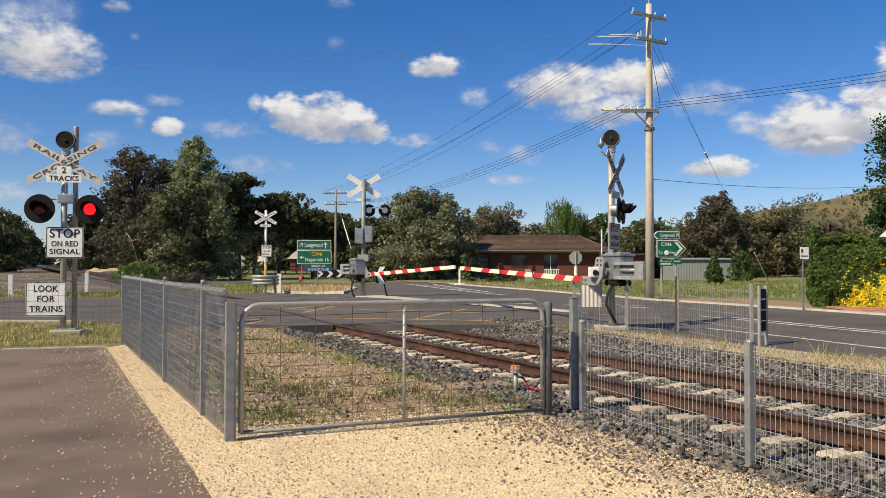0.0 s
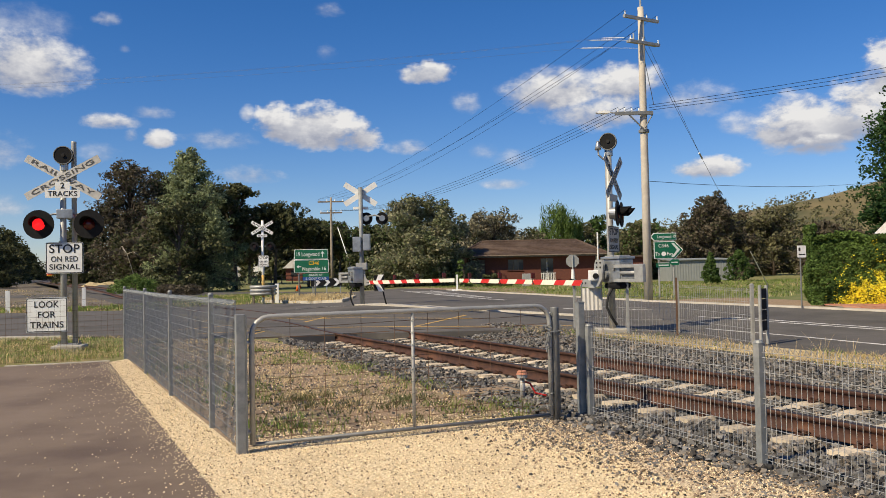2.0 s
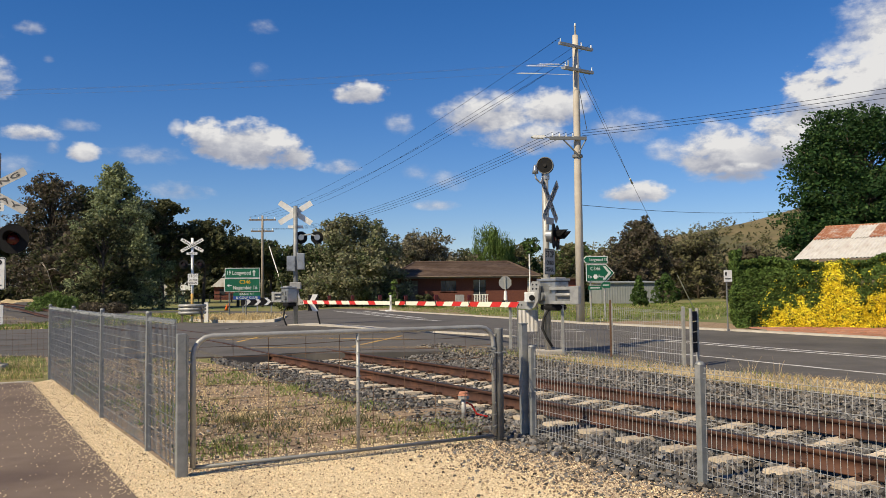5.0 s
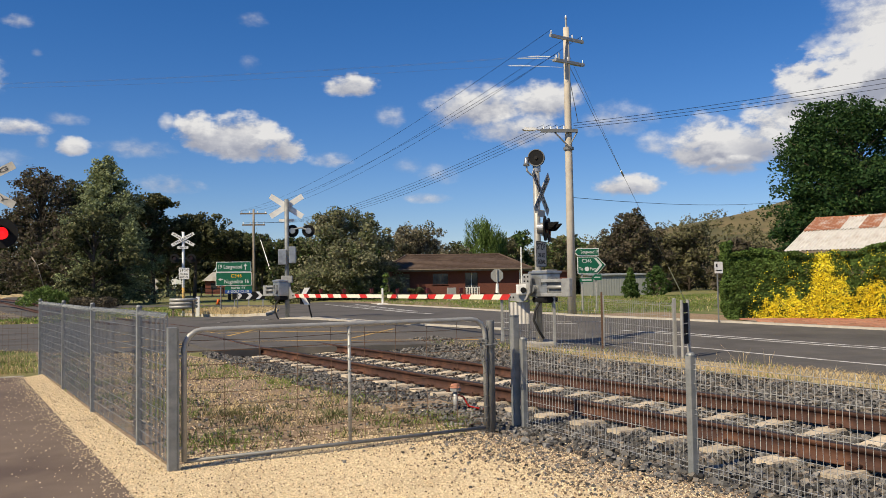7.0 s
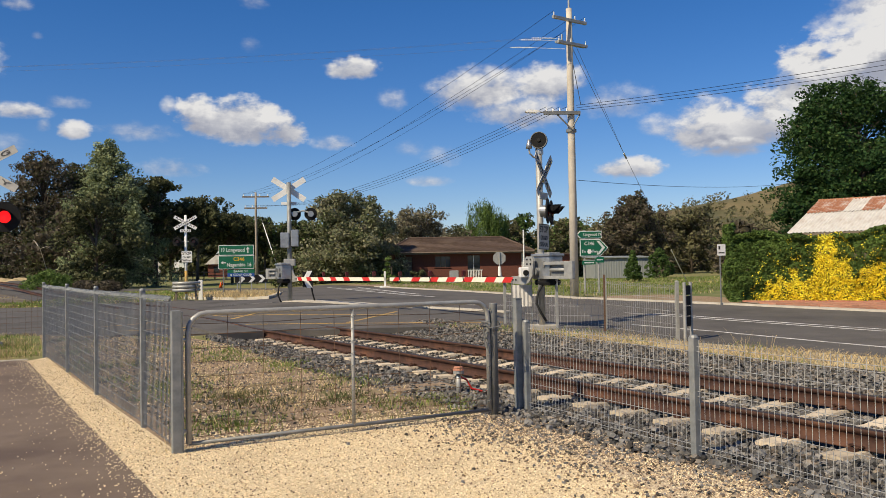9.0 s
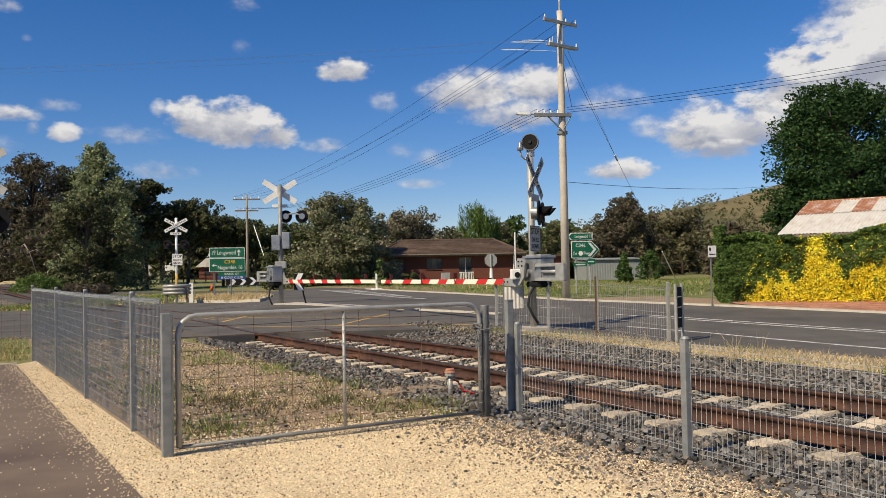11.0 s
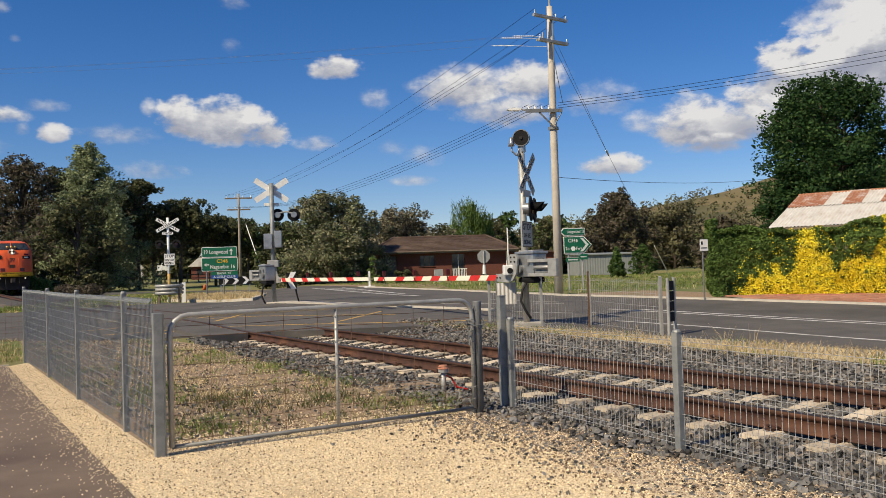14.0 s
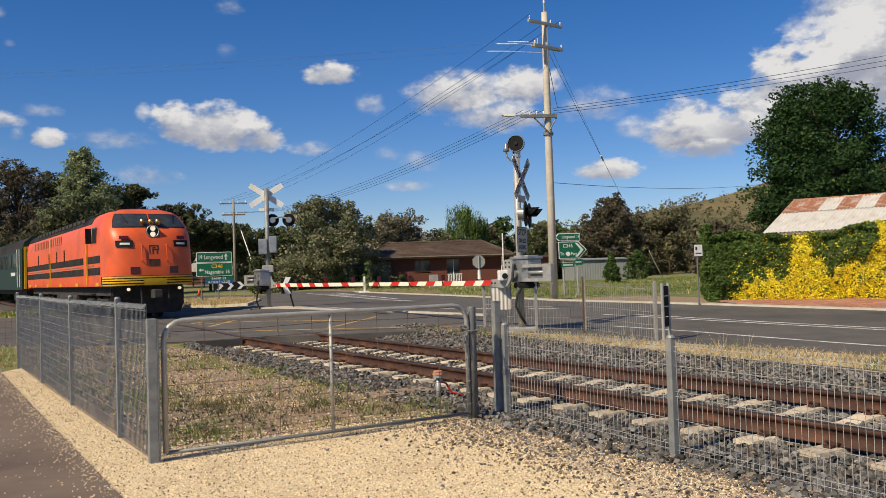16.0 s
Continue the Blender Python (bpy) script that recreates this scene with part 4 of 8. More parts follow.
# ---- buildings ----
def hip_roof(ob, x0, x1, y0, y1, ze, zr, rx0, rx1, material, tile=0.34):
    """Roof planes of lapped tile courses, each course a part."""
    ym = (y0 + y1) / 2
    n = 12
    planes = ((lambda u: ((x0 + (rx0 - x0) * u, y0 + (ym - y0) * u), (x1 + (rx1 - x1) * u, y0 + (ym - y0) * u))),
              (lambda u: ((x1 + (rx1 - x1) * u, y1 + (ym - y1) * u), (x0 + (rx0 - x0) * u, y1 + (ym - y1) * u))),
              (lambda u: ((x0 + (rx0 - x0) * u, y1 + (ym - y1) * u), (x0 + (rx0 - x0) * u, y0 + (ym - y0) * u))),
              (lambda u: ((x1 + (rx1 - x1) * u, y0 + (ym - y0) * u), (x1 + (rx1 - x1) * u, y1 + (ym - y1) * u))))
    roof = bmesh.new()
    p = [roof.verts.new(c) for c in ((x0, y0, ze), (x1, y0, ze), (x1, y1, ze), (x0, y1, ze), (rx0, ym, zr), (rx1, ym, zr))]
    for f in ((0, 1, 5, 4), (2, 3, 4, 5), (3, 0, 4), (1, 2, 5), (3, 2, 1, 0)):
        roof.faces.new([p[i] for i in f])
    r = part("roof", roof, material, ob)
    for fn in planes:
        for i in range(n):
            bm = bmesh.new()
            (a, b), (c, d) = fn(i / n), fn(min(0.999, (i + 1.08) / n))
            za, zc = ze + (zr - ze) * i / n, ze + (zr - ze) * min(1, (i + 1.08) / n)
            L = math.hypot(b[0] - a[0], b[1] - a[1])
            k = max(1, int(L / tile))
            lo = [bm.verts.new((a[0] + (b[0] - a[0]) * j / k, a[1] + (b[1] - a[1]) * j / k, za + 0.05 + 0.02 * (j % 2))) for j in range(k + 1)]
            lf = [bm.verts.new((v.co.x, v.co.y, v.co.z - 0.045)) for v in lo]
            hi = [bm.verts.new((c[0] + (d[0] - c[0]) * j / k, c[1] + (d[1] - c[1]) * j / k, zc + 0.012)) for j in range(k + 1)]
            for j in range(k):
                bm.faces.new((lo[j], lo[j + 1], hi[j + 1], hi[j])), bm.faces.new((lf[j], lf[j + 1], lo[j + 1], lo[j]))
            part("tile_course", bm, material, r)
    ridge = part("ridge_capping", tb([(rx0, ym, zr + 0.03), (rx1, ym, zr + 0.03)], 0.1, 8), material, r)
    for c0, c1 in (((x0, y0), rx0), ((x1, y0), rx1), ((x0, y1), rx0), ((x1, y1), rx1)):
        part("hip_capping", tb([(c0[0], c0[1], ze + 0.05), (c1, ym, zr + 0.03)], 0.09, 6), material, r)


def window_part(ob, x0, x1, z0, z1, y, frame_mat, panes=2):
    w = part("window", bx(x0, x1, y - 0.02, y + 0.06, z0, z1), "glass", ob)
    bm = bmesh.new()
    for a, b, c, d in ((x0 - 0.05, x1 + 0.05, z1, z1 + 0.05), (x0 - 0.05, x1 + 0.05, z0 - 0.05, z0), (x0 - 0.05, x0, z0, z1), (x1, x1 + 0.05, z0, z1)):
        box(bm, a, b, y - 0.05, y + 0.02, c, d)
    for i in range(1, panes):
        xm = x0 + (x1 - x0) * i / panes
        box(bm, xm - 0.025, xm + 0.025, y - 0.04, y + 0.0, z0, z1)
    part("window_frame", bm, frame_mat, w)
    part("window_sill", bx(x0 - 0.1, x1 + 0.1, y - 0.1, y, z0 - 0.13, z0 - 0.052), "brick_red", w)
    return w


def build_house():
    X0, X1, Y0, Y1 = 0.9, 13.6, 68.6, 77.6
    zg = 0.57
    ob = thing("house", pose(0, 0, zg), "single-storey dark red brick house with a brown tiled hip roof", "house")
    wall = bmesh.new()
    zt = 2.25
    holes = [(5.3, 6.55, 1.05, 1.95), (8.0, 9.05, 0.3, 2.0), (2.2, 3.4, 0.0, 2.0)]
    xs = sorted({X0 + 1.0, X1 - 0.6, *[v for h in holes for v in h[:2]]})
    for a, b in zip(xs, xs[1:]):
        h = [q for q in holes if q[0] <= a and b <= q[1]]
        if h:
            if h[0][2] > 0:
                box(wall, a, b, Y0 + 0.6, Y0 + 0.85, 0, h[0][2])
            box(wall, a, b, Y0 + 0.6, Y0 + 0.85, h[0][3], zt)
        else:
            box(wall, a, b, Y0 + 0.6, Y0 + 0.85, 0, zt)
    box(wall, X0 + 1.0, X0 + 1.25, Y0 + 0.85, Y1 - 0.6, 0, zt), box(wall, X1 - 0.85, X1 - 0.6, Y0 + 0.85, Y1 - 0.6, 0, zt), box(wall, X0 + 1.25, X1 - 0.85, Y1 - 0.85, Y1 - 0.6, 0, zt)
    w = part("wall", wall, "brick_red", ob)
    hip_roof(ob, X0, X1, Y0, Y1, zt + 0.02, zt + 1.36, 3.3, 11.6, "roof_tile")
    part("fascia", bx(X0, X1, Y0 - 0.03, Y0, zt - 0.12, zt + 0.06), "timber", ob)
    part("gutter", tb([(X0, Y0 - 0.07, zt + 0.02), (X1, Y0 - 0.07, zt + 0.02)], 0.06, 6), "timber", ob)
    window_part(ob, 5.3, 6.55, 1.05, 1.95, Y0 + 0.7, "timber", 3)
    window_part(ob, 8.0, 9.05, 0.3, 2.0, Y0 + 0.7, "white_paint", 2)
    d = part("door", bx(2.25, 3.35, Y0 + 0.7, Y0 + 0.76, 0.02, 1.98), "timber", ob)
    for i in range(9):
        part("railing_bar", bx(8.0 + i * 0.135, 8.05 + i * 0.135, Y0 + 0.2, Y0 + 0.25, 0.1, 0.75), "white_paint", ob)
    part("railing_rail", bx(7.95, 9.2, Y0 + 0.19, Y0 + 0.26, 0.75, 0.8), "white_paint", ob)
    part("downpipe", tb([(12.6, Y0 + 0.45, 0.0), (12.6, Y0 + 0.45, zt)], 0.05, 8), "white_paint", ob)
    part("vent_pipe", tb([(12.4, Y0 - 1.4, 0.0), (12.4, Y0 - 1.4, 4.0)], 0.06, 8), "white_paint", ob)
    part("annex", bx(13.0, 17.6, Y0 + 3, Y1 - 1, 0, 2.0), "brick_red", ob)
    part("annex_roof", bx(12.8, 17.9, Y0 + 2.7, Y1 - 0.7, 2.0, 2.14), "roof_tile", ob)


build_house()


def corrugated(w, l, pitch=0.16, amp=0.03):
    n = int(w / pitch * 4)
    verts = []
    for j in range(2):
        for i in range(n + 1):
            verts.append((w * i / n, l * j, amp * math.sin(i * math.pi / 2)))
    quads = [(i, i + 1, n + 2 + i, n + 1 + i) for i in range(n)]
    return verts, quads


def build_shed():
    # long roof of old iron sheets, lapped in two rows up the slope
    x0, y0 = 19.6, 38.0
    z0 = gz(x0, y0)
    X = Vector((0.72, -0.69, 0)).normalized()
    slope = Vector((4.0, 4.18, 1.85))
    Y = slope.normalized()
    LEN, eave = slope.length, 2.9 - z0
    base = Matrix((X, Y, X.cross(Y))).transposed().to_4x4()
    ob = thing("shed", pose(x0, y0, z0), "old timber shed with a whitewashed and rusted corrugated iron roof", "shed")
    for row, (a, b) in enumerate(((0.0, 0.62), (0.58, 1.0))):
        for k in range(18):
            vs, qs = corrugated(0.92, LEN * (b - a))
            rusty = row == 1 and k % 7 in (0, 1, 3, 5)
            me = fast("roof_sheet", [(x, y, z + row * 0.03 + 0.01 * (k % 2)) for x, y, z in vs], qs, "iron_rust" if row and rusty else "iron_white")
            s = part("roof_sheet", me, None, ob, "rusted iron sheet" if row and rusty else "")
            s.matrix_basis = Matrix.Translation(Vector((0, 0, eave)) + X * (k * 0.86) + Y * (LEN * a)) @ base
    top = Vector((0, 0, eave)) + Y * LEN
    Yb = Vector((Y.x, Y.y, -Y.z))
    far = part("far_slope", bx(0, 15.5, 0, LEN, -0.05, 0), "iron_white", ob)
    far.matrix_basis = Matrix.Translation(top) @ Matrix((X, Yb, X.cross(Yb))).transposed().to_4x4()
    flat = Matrix((X, Vector((0.69, 0.72, 0)).normalized(), Vector((0, 0, 1)))).transposed().to_4x4()
    wl = part("wall", bx(0.3, 15.2, 0.35, 11.2, 0, eave - 0.12), "timber", ob)
    wl.matrix_basis = flat
    gb = part("gable", prism([(0.3, eave - 0.2), (11.2, eave - 0.2), (5.8, eave + 1.75)], 0.06, m=Matrix.Translation((0, -0.4, 0)) @ Matrix.Identity(4)), "timber", ob)
    gb.matrix_basis = flat @ pose(0, 0, 0, 0, 0, 90)
    part("fascia", bx(0, 15.4, -0.04, -0.01, eave - 0.16, eave - 0.02), "timber", ob).matrix_basis = flat
    part("ridge_capping", tb([top, top + X * 15.5], 0.09, 6), "iron_rust", ob)


build_shed()


def build_grey_shed():
    ob = thing("shed", pose(19.2, 62.2, gz(19, 62)), "low grey corrugated iron shed beyond the paddock", "shed")
    vs, qs = corrugated(4.6, 1.55, 0.2, 0.014)
    fr = part("front_wall", fast("front_wall", [(x - 2.3, -z, y) for x, y, z in vs], qs, "shed_grey"), None, ob)
    part("body", bx(-2.28, 2.28, 0.05, 3.5, 0, 1.5), "shed_grey", ob)
    part("roof", bx(-2.4, 2.4, -0.1, 3.6, 1.55, 1.62, Matrix.Rotation(radians(2), 4, "X")), "shed_grey", ob)


build_grey_shed()



# ---- fences and the gate ----
def wire(bm, a, b, r=0.0022):
    tube(bm, [a, b], r, 4, caps=False)


def mesh_panel(ob, name, a, b, z0, z1, pitch, heights, material, r=0.0022, loops=False, label=""):
    """Welded wire between two plan points: uprights at a pitch, and long wires at the given heights."""
    a, b = Vector(a), Vector(b)
    L = (b - a).length
    d = (b - a) / L
    bm = bmesh.new()
    n = max(2, int(L / pitch))
    for i in range(n + 1):
        p = a + d * (L * i / n)
        g = gz(p.x, p.y)
        wire(bm, (p.x, p.y, g + z0), (p.x, p.y, g + z1), r)
        if loops and i < n:
            q = a + d * (L * (i + 1) / n)
            nn = Vector((-d.y, d.x)) * 0.035
            wire(bm, (p.x, p.y, g + z1), (p.x + nn.x, p.y + nn.y, g + z1 - 0.045), r)
            wire(bm, (p.x + nn.x, p.y + nn.y, g + z1 - 0.045), (q.x, q.y, g + z1), r)
    for h in heights:
        wire(bm, (a.x, a.y, gz(*a) + h), (b.x, b.y, gz(*b) + h), r * 1.15)
    return part(name, bm, material, ob, label)


def post_bm(h, w=0.075, cap=True):
    bm = bx(-w / 2, w / 2, -w / 2, w / 2, -0.05, h, bevel=0.006)
    if cap:
        tube(bm, [(0, 0, h), (0, 0, h + 0.012), (0, 0, h + 0.02)], w * 0.62, 10, w * 0.4)
    return bm


def build_side_fence():
    pts = [(-1.9, 7.32), (-2.43, 8.43), (-3.63, 10.82), (-4.86, 13.34), (-6.1, 15.72)]
    ob = thing("mesh_fence", Matrix(), "blue-grey galvanised welded mesh fence along the path", "fence")
    hs = [0.06 + 0.1 * i for i in range(13)]
    for i, (a, b) in enumerate(zip(pts, pts[1:])):
        mesh_panel(ob, "mesh_panel", a, b, 0.04, 1.32, 0.052, hs + [1.3], "wire_dark", 0.0028, loops=True)
    for p in pts[1:]:
        ang = 26.4
        o = part("post", post_bm(1.35, 0.05), "galv_post", ob)
        o.matrix_basis = pose(p[0], p[1], gz(*p), 0, 0, ang)
    ob2 = thing("mesh_fence", Matrix(), "rusty light wire mesh fence at the end of the path", "fence")
    q = [(-6.1, 15.72), (-8.2, 15.0), (-10.4, 14.3), (-13.5, 13.3)]
    for a, b in zip(q, q[1:]):
        mesh_panel(ob2, "mesh_panel", a, b, 0.02, 1.15, 0.1, [0.05 + 0.1 * i for i in range(12)], "rust_wire", 0.0016)
    for p in q[2:]:
        o = part("post", post_bm(1.2, 0.05), "galv_dark", ob2)
        o.matrix_basis = pose(p[0], p[1], gz(*p))


build_side_fence()


def build_track_fence():
    ob = thing("mesh_fence", Matrix(), "grey galvanised loop-top wire mesh fence beside the railway", "fence")
    pts = [(1.44, 8.66), (2.33, 6.33), (3.27, 3.90), (4.2, 1.5)]
    hs = [0.06, 0.1, 0.3, 0.48, 0.52, 0.72, 0.83, 0.87]
    for a, b in zip(pts, pts[1:]):
        mesh_panel(ob, "mesh_panel", a, b, 0.03, 0.92, 0.052, hs, "wire", 0.0022, loops=True)
    for p in pts:
        o = part("post", post_bm(0.94, 0.062), "galv_post", ob)
        o.matrix_basis = pose(p[0], p[1], 0, 0, 0, 21)
    tall = thing("gate_stop_post", pose(1.36, 8.72, 0, 0, 0, 21), "square galvanised steel post beside the gate", "post")
    part("post", post_bm(1.18, 0.072, cap=False), "galv_post", tall)
    part("cap", bx(-0.04, 0.04, -0.04, 0.04, 1.18, 1.19), "galv_post", tall)
    # the enclosure on the other side of the line
    en = thing("mesh_fence", Matrix(), "galvanised mesh enclosure beside the boom barrier", "fence")
    q = [(3.0, 19.6), (3.95, 18.25), (4.97, 17.98), (5.69, 15.56)]
    for a, b in zip(q, q[1:]):
        mesh_panel(en, "mesh_panel", a, b, 0.03, 1.06, 0.075, [0.06, 0.3, 0.55, 0.8, 1.0], "wire", 0.0028, loops=True)
    for p, h in ((q[0], 1.1), (q[1], 1.1), (q[2], 1.12), (q[3], 1.13)):
        o = part("post", post_bm(h, 0.06), "galv", en)
        o.matrix_basis = pose(p[0], p[1], gz(*p))
    # small framed board, edge on to the path
    bd = thing("notice_frame", pose(5.86, 15.46, gz(5.8, 15.4), 0, 0, 48), "steel-framed notice board with dark slats beside the road", "board")
    for x in (-0.16, 0.16):
        part("post", tb([(x, 0, -0.05), (x, 0, 1.12)], 0.032, 10), "galv", bd)
    for i in range(4):
        part("slat", bx(-0.13, 0.13, -0.012, 0.012, 0.28 + 0.2 * i, 0.46 + 0.2 * i), "loco_black", bd)
    rp = thing("star_picket", pose(4.82, 17.5, gz(4.8, 17.5)), "rusty steel picket beside the mesh fence", "picket")
    part("picket", bx(-0.02, 0.02, -0.006, 0.006, -0.05, 1.22), "rust_wire", rp)


build_track_fence()


def build_gate():
    gp = thing("gate_post", pose(-1.83, 7.18, 0, 0, 0, 23.5), "heavy square galvanised steel gate post", "post")
    part("post", post_bm(1.2, 0.078, cap=False), "galv_post", gp)
    part("flange", bx(0.039, 0.05, -0.05, 0.05, 0.0, 1.19), "galv_dark", gp)
    for z in (0.18, 0.95):
        part("hinge", tb([(0.045, 0, z), (0.12, 0, z)], 0.016, 8), "galv", gp)
    a, b = Vector((-1.74, 7.22)), Vector((1.0, 8.42))
    L = (b - a).length
    ang = math.degrees(math.atan2(b.y - a.y, b.x - a.x))
    g = thing("farm_gate", pose(a.x, a.y, 0, 0, 0, ang), "closed galvanised tubular gate with rusty wire mesh", "gate")
    H, B, R = 1.17, 0.07, 0.16
    pts = [(0, 0, B), (0, 0, H - R)] + [(R - R * math.cos(radians(t)), 0, H - R + R * math.sin(radians(t))) for t in (22, 45, 68, 90)]
    pts += [(L - R + R * math.sin(radians(t)), 0, H - R + R * math.cos(radians(t))) for t in (0, 22, 45, 68, 90)] + [(L, 0, B)]
    part("frame", tb(pts, 0.024, 10), "galv", g, smooth=True)
    part("bottom_rail", tb([(0, 0, B), (L, 0, B)], 0.017, 10), "galv_dark", g, smooth=True)
    part("stile", tb([(L * 0.503, 0, B), (L * 0.503, 0, H)], 0.017, 8), "galv", g, smooth=True)
    mesh = bmesh.new()
    rr = random.Random(2)
    n = 9
    for i in range(1, n):
        x = L * i / n
        wire(mesh, (x + rr.uniform(-0.01, 0.01), 0.012, B), (x + rr.uniform(-0.01, 0.01), 0.012, H), 0.0023)
    for z in (0.12, 0.18, 0.25, 0.33, 0.42, 0.52, 0.63, 0.75, 0.87, 0.99, 1.08):
        tube(mesh, [(0, 0.012, z), (L * 0.25, 0.014, z - 0.012), (L * 0.503, 0.014, z + 0.004), (L * 0.8, 0.014, z - 0.014), (L, 0.012, z)], 0.0023, 4, caps=False)
    part("wire_mesh", mesh, "rust_wire", g, "rusty wire mesh")
    for i in range(9):
        z = 0.16 + i * 0.115
        for x in (L * 0.503, L):
            part("mesh_tie", tb([(x - 0.028, -0.01, z), (x, -0.03, z + 0.012), (x + 0.028, -0.01, z + 0.02)], 0.0035, 5), "galv_dark", g)
    lp = thing("gate_post", pose(1.06, 8.45, 0, 0, 0, 23.5), "dark round galvanised latch post of the gate", "post")
    part("post", tb([(0, 0, -0.05), (0, 0, 1.14), (0, 0, 1.15)], 0.042, 12), "galv_dark", lp, smooth=True)
    ch = thing("chain", pose(1.03, 8.42, 0.93), "steel chain looped round gate and latch post", "chain")
    for i in range(12):
        t = i / 12 * math.tau
        c = Vector((0.085 * math.cos(t), 0.08 * math.sin(t), 0.035 * math.sin(2 * t + 0.6)))
        ring = [(0.03 * math.cos(k * math.tau / 8), 0, 0.017 * math.sin(k * math.tau / 8)) for k in range(9)]
        o = part("link", tb(ring, 0.0065, 5), "galv_dark", ch)
        o.matrix_basis = Matrix.Translation(c) @ pose(0, 0, 0, 90 * (i % 2), 0, math.degrees(t) + 90)
    for k in range(4):
        o = part("link", tb([(0.03 * math.cos(j * math.tau / 8), 0, 0.017 * math.sin(j * math.tau / 8)) for j in range(9)], 0.0065, 5), "galv_dark", ch)
        o.matrix_basis = pose(-0.065, -0.055, -0.06 - 0.045 * k, 0, 90, 90 * (k % 2))


build_gate()


# ---- level crossing signals ----
def crossbuck(ob, S, z, length, width, text, plate="sign_white", letters="letter_black", tilt=29.5, x=0.0, y=-0.09):
    for k, (ang, wd) in enumerate(((tilt, text[0] if text else ""), (-tilt, text[1] if text else ""))):
        M = S @ Matrix.Translation((x, y - 0.03 * k, z)) @ Matrix.Rotation(radians(ang), 4, "Y")
        a = part("crossbuck_arm", prism(rounded(length, width, 0.02), 0.012), plate, ob)
        a.matrix_basis = M
        if wd:
            words(wd, width * 0.56, letters, a, pose(0, -0.009, 0), length * 0.84)


FLASHERS = []


def lens_ball(d, r, lit):
    """A lens that turns its bright half to the road and away again, so that the pair flashes by turns."""
    bm = bmesh.new()
    bmesh.ops.create_uvsphere(bm, u_segments=24, v_segments=14, radius=r * 0.47)
    me = mesh_of(bm, "lens")
    me.materials.append(MATS["lens_lit"]), me.materials.append(MATS["lens_dark"])
    for p in me.polygons:
        p.material_index = 0 if p.center.y < 0 else 1
    lens = part("lens", me, None, d, "round red lens, bright on one half", smooth=True)
    lens.matrix_basis = pose(0, 0.055, 0, 0, 0, 0 if lit else 180)
    FLASHERS.append((lens, lit))


def signal_lamp(ob, S, x, z, r, lit, y=-0.12, visor=True, flash=False):
    d = part("lamp_target", disc(r, 0.03, 28), "black", ob)
    d.matrix_basis = S @ pose(x, y, z)
    if flash:
        lens_ball(d, r, lit)
    else:
        part("lens", disc(r * 0.4, 0.03, 20), "lens_dark", d, "unlit dark red lens").matrix_basis = pose(0, -0.025, 0)
    if visor:
        bm = bmesh.new()
        R, n = r * 0.5, 12
        rows = []
        for k, yy in enumerate((0.0, -0.3)):
            rows.append([bm.verts.new((R * math.cos(radians(-10 + 200 * i / n)), yy * (0.45 + 0.55 * math.sin(math.pi * i / n)), R * math.sin(radians(-10 + 200 * i / n)))) for i in range(n + 1)])
        for i in range(n):
            bm.faces.new((rows[0][i], rows[0][i + 1], rows[1][i + 1], rows[1][i]))
        ext = bmesh.ops.solidify(bm, geom=bm.faces[:], thickness=0.006)
        v = part("visor", bm, "black", d)
        v.matrix_basis = pose(0, -0.01, 0)
    h = part("lamp_housing", disc(r * 0.46, 0.16, 20), "aluminium", d)
    h.matrix_basis = pose(0, 0.09, 0)
    return d


def text_sign(ob, S, x, z, w, h, lines, y=-0.075, plate="sign_white", letters="letter_black", border=True):
    s = part("sign_plate", prism(rounded(w, h, 0.04), 0.008), plate, ob)
    s.matrix_basis = S @ pose(x, y, z)
    if border:
        outer, inner = rounded(w * 0.985, h * 0.98, 0.036), rounded(w * 0.94, h * 0.93, 0.025)
        bm = bmesh.new()
        o = [bm.verts.new((px, -0.0065, pz)) for px, pz in outer]
        i_ = [bm.verts.new((px, -0.0065, pz)) for px, pz in inner]
        for k in range(len(o)):
            j = (k + 1) % len(o)
            bm.faces.new((o[k], o[j], i_[j], i_[k]))
        part("border", bm, letters, s)
    for t, lz, lh, lw in lines:
        words(t, lh, letters, s, pose(0, -0.007, lz), lw)
    return s


def bell_head(ob, S, x, z, r=0.2, y=0.0):
    b = part("bell_cover", disc(r, 0.1, 24), "black", ob)
    b.matrix_basis = S @ pose(x, y - 0.06, z)
    part("bell_boss", disc(r * 0.2, 0.03, 12), "loco_black", b).matrix_basis = pose(0, -0.06, 0)
    part("bell_rim", tb([(r * 0.97 * math.cos(k * math.tau / 20), -0.05, r * 0.97 * math.sin(k * math.tau / 20)) for k in range(21)], 0.012, 5), "galv_dark", b)
    part("bell_neck", tb([(0, 0.06, -r - 0.12), (0, 0.06, -r * 0.4)], 0.085, 12), "aluminium", b)


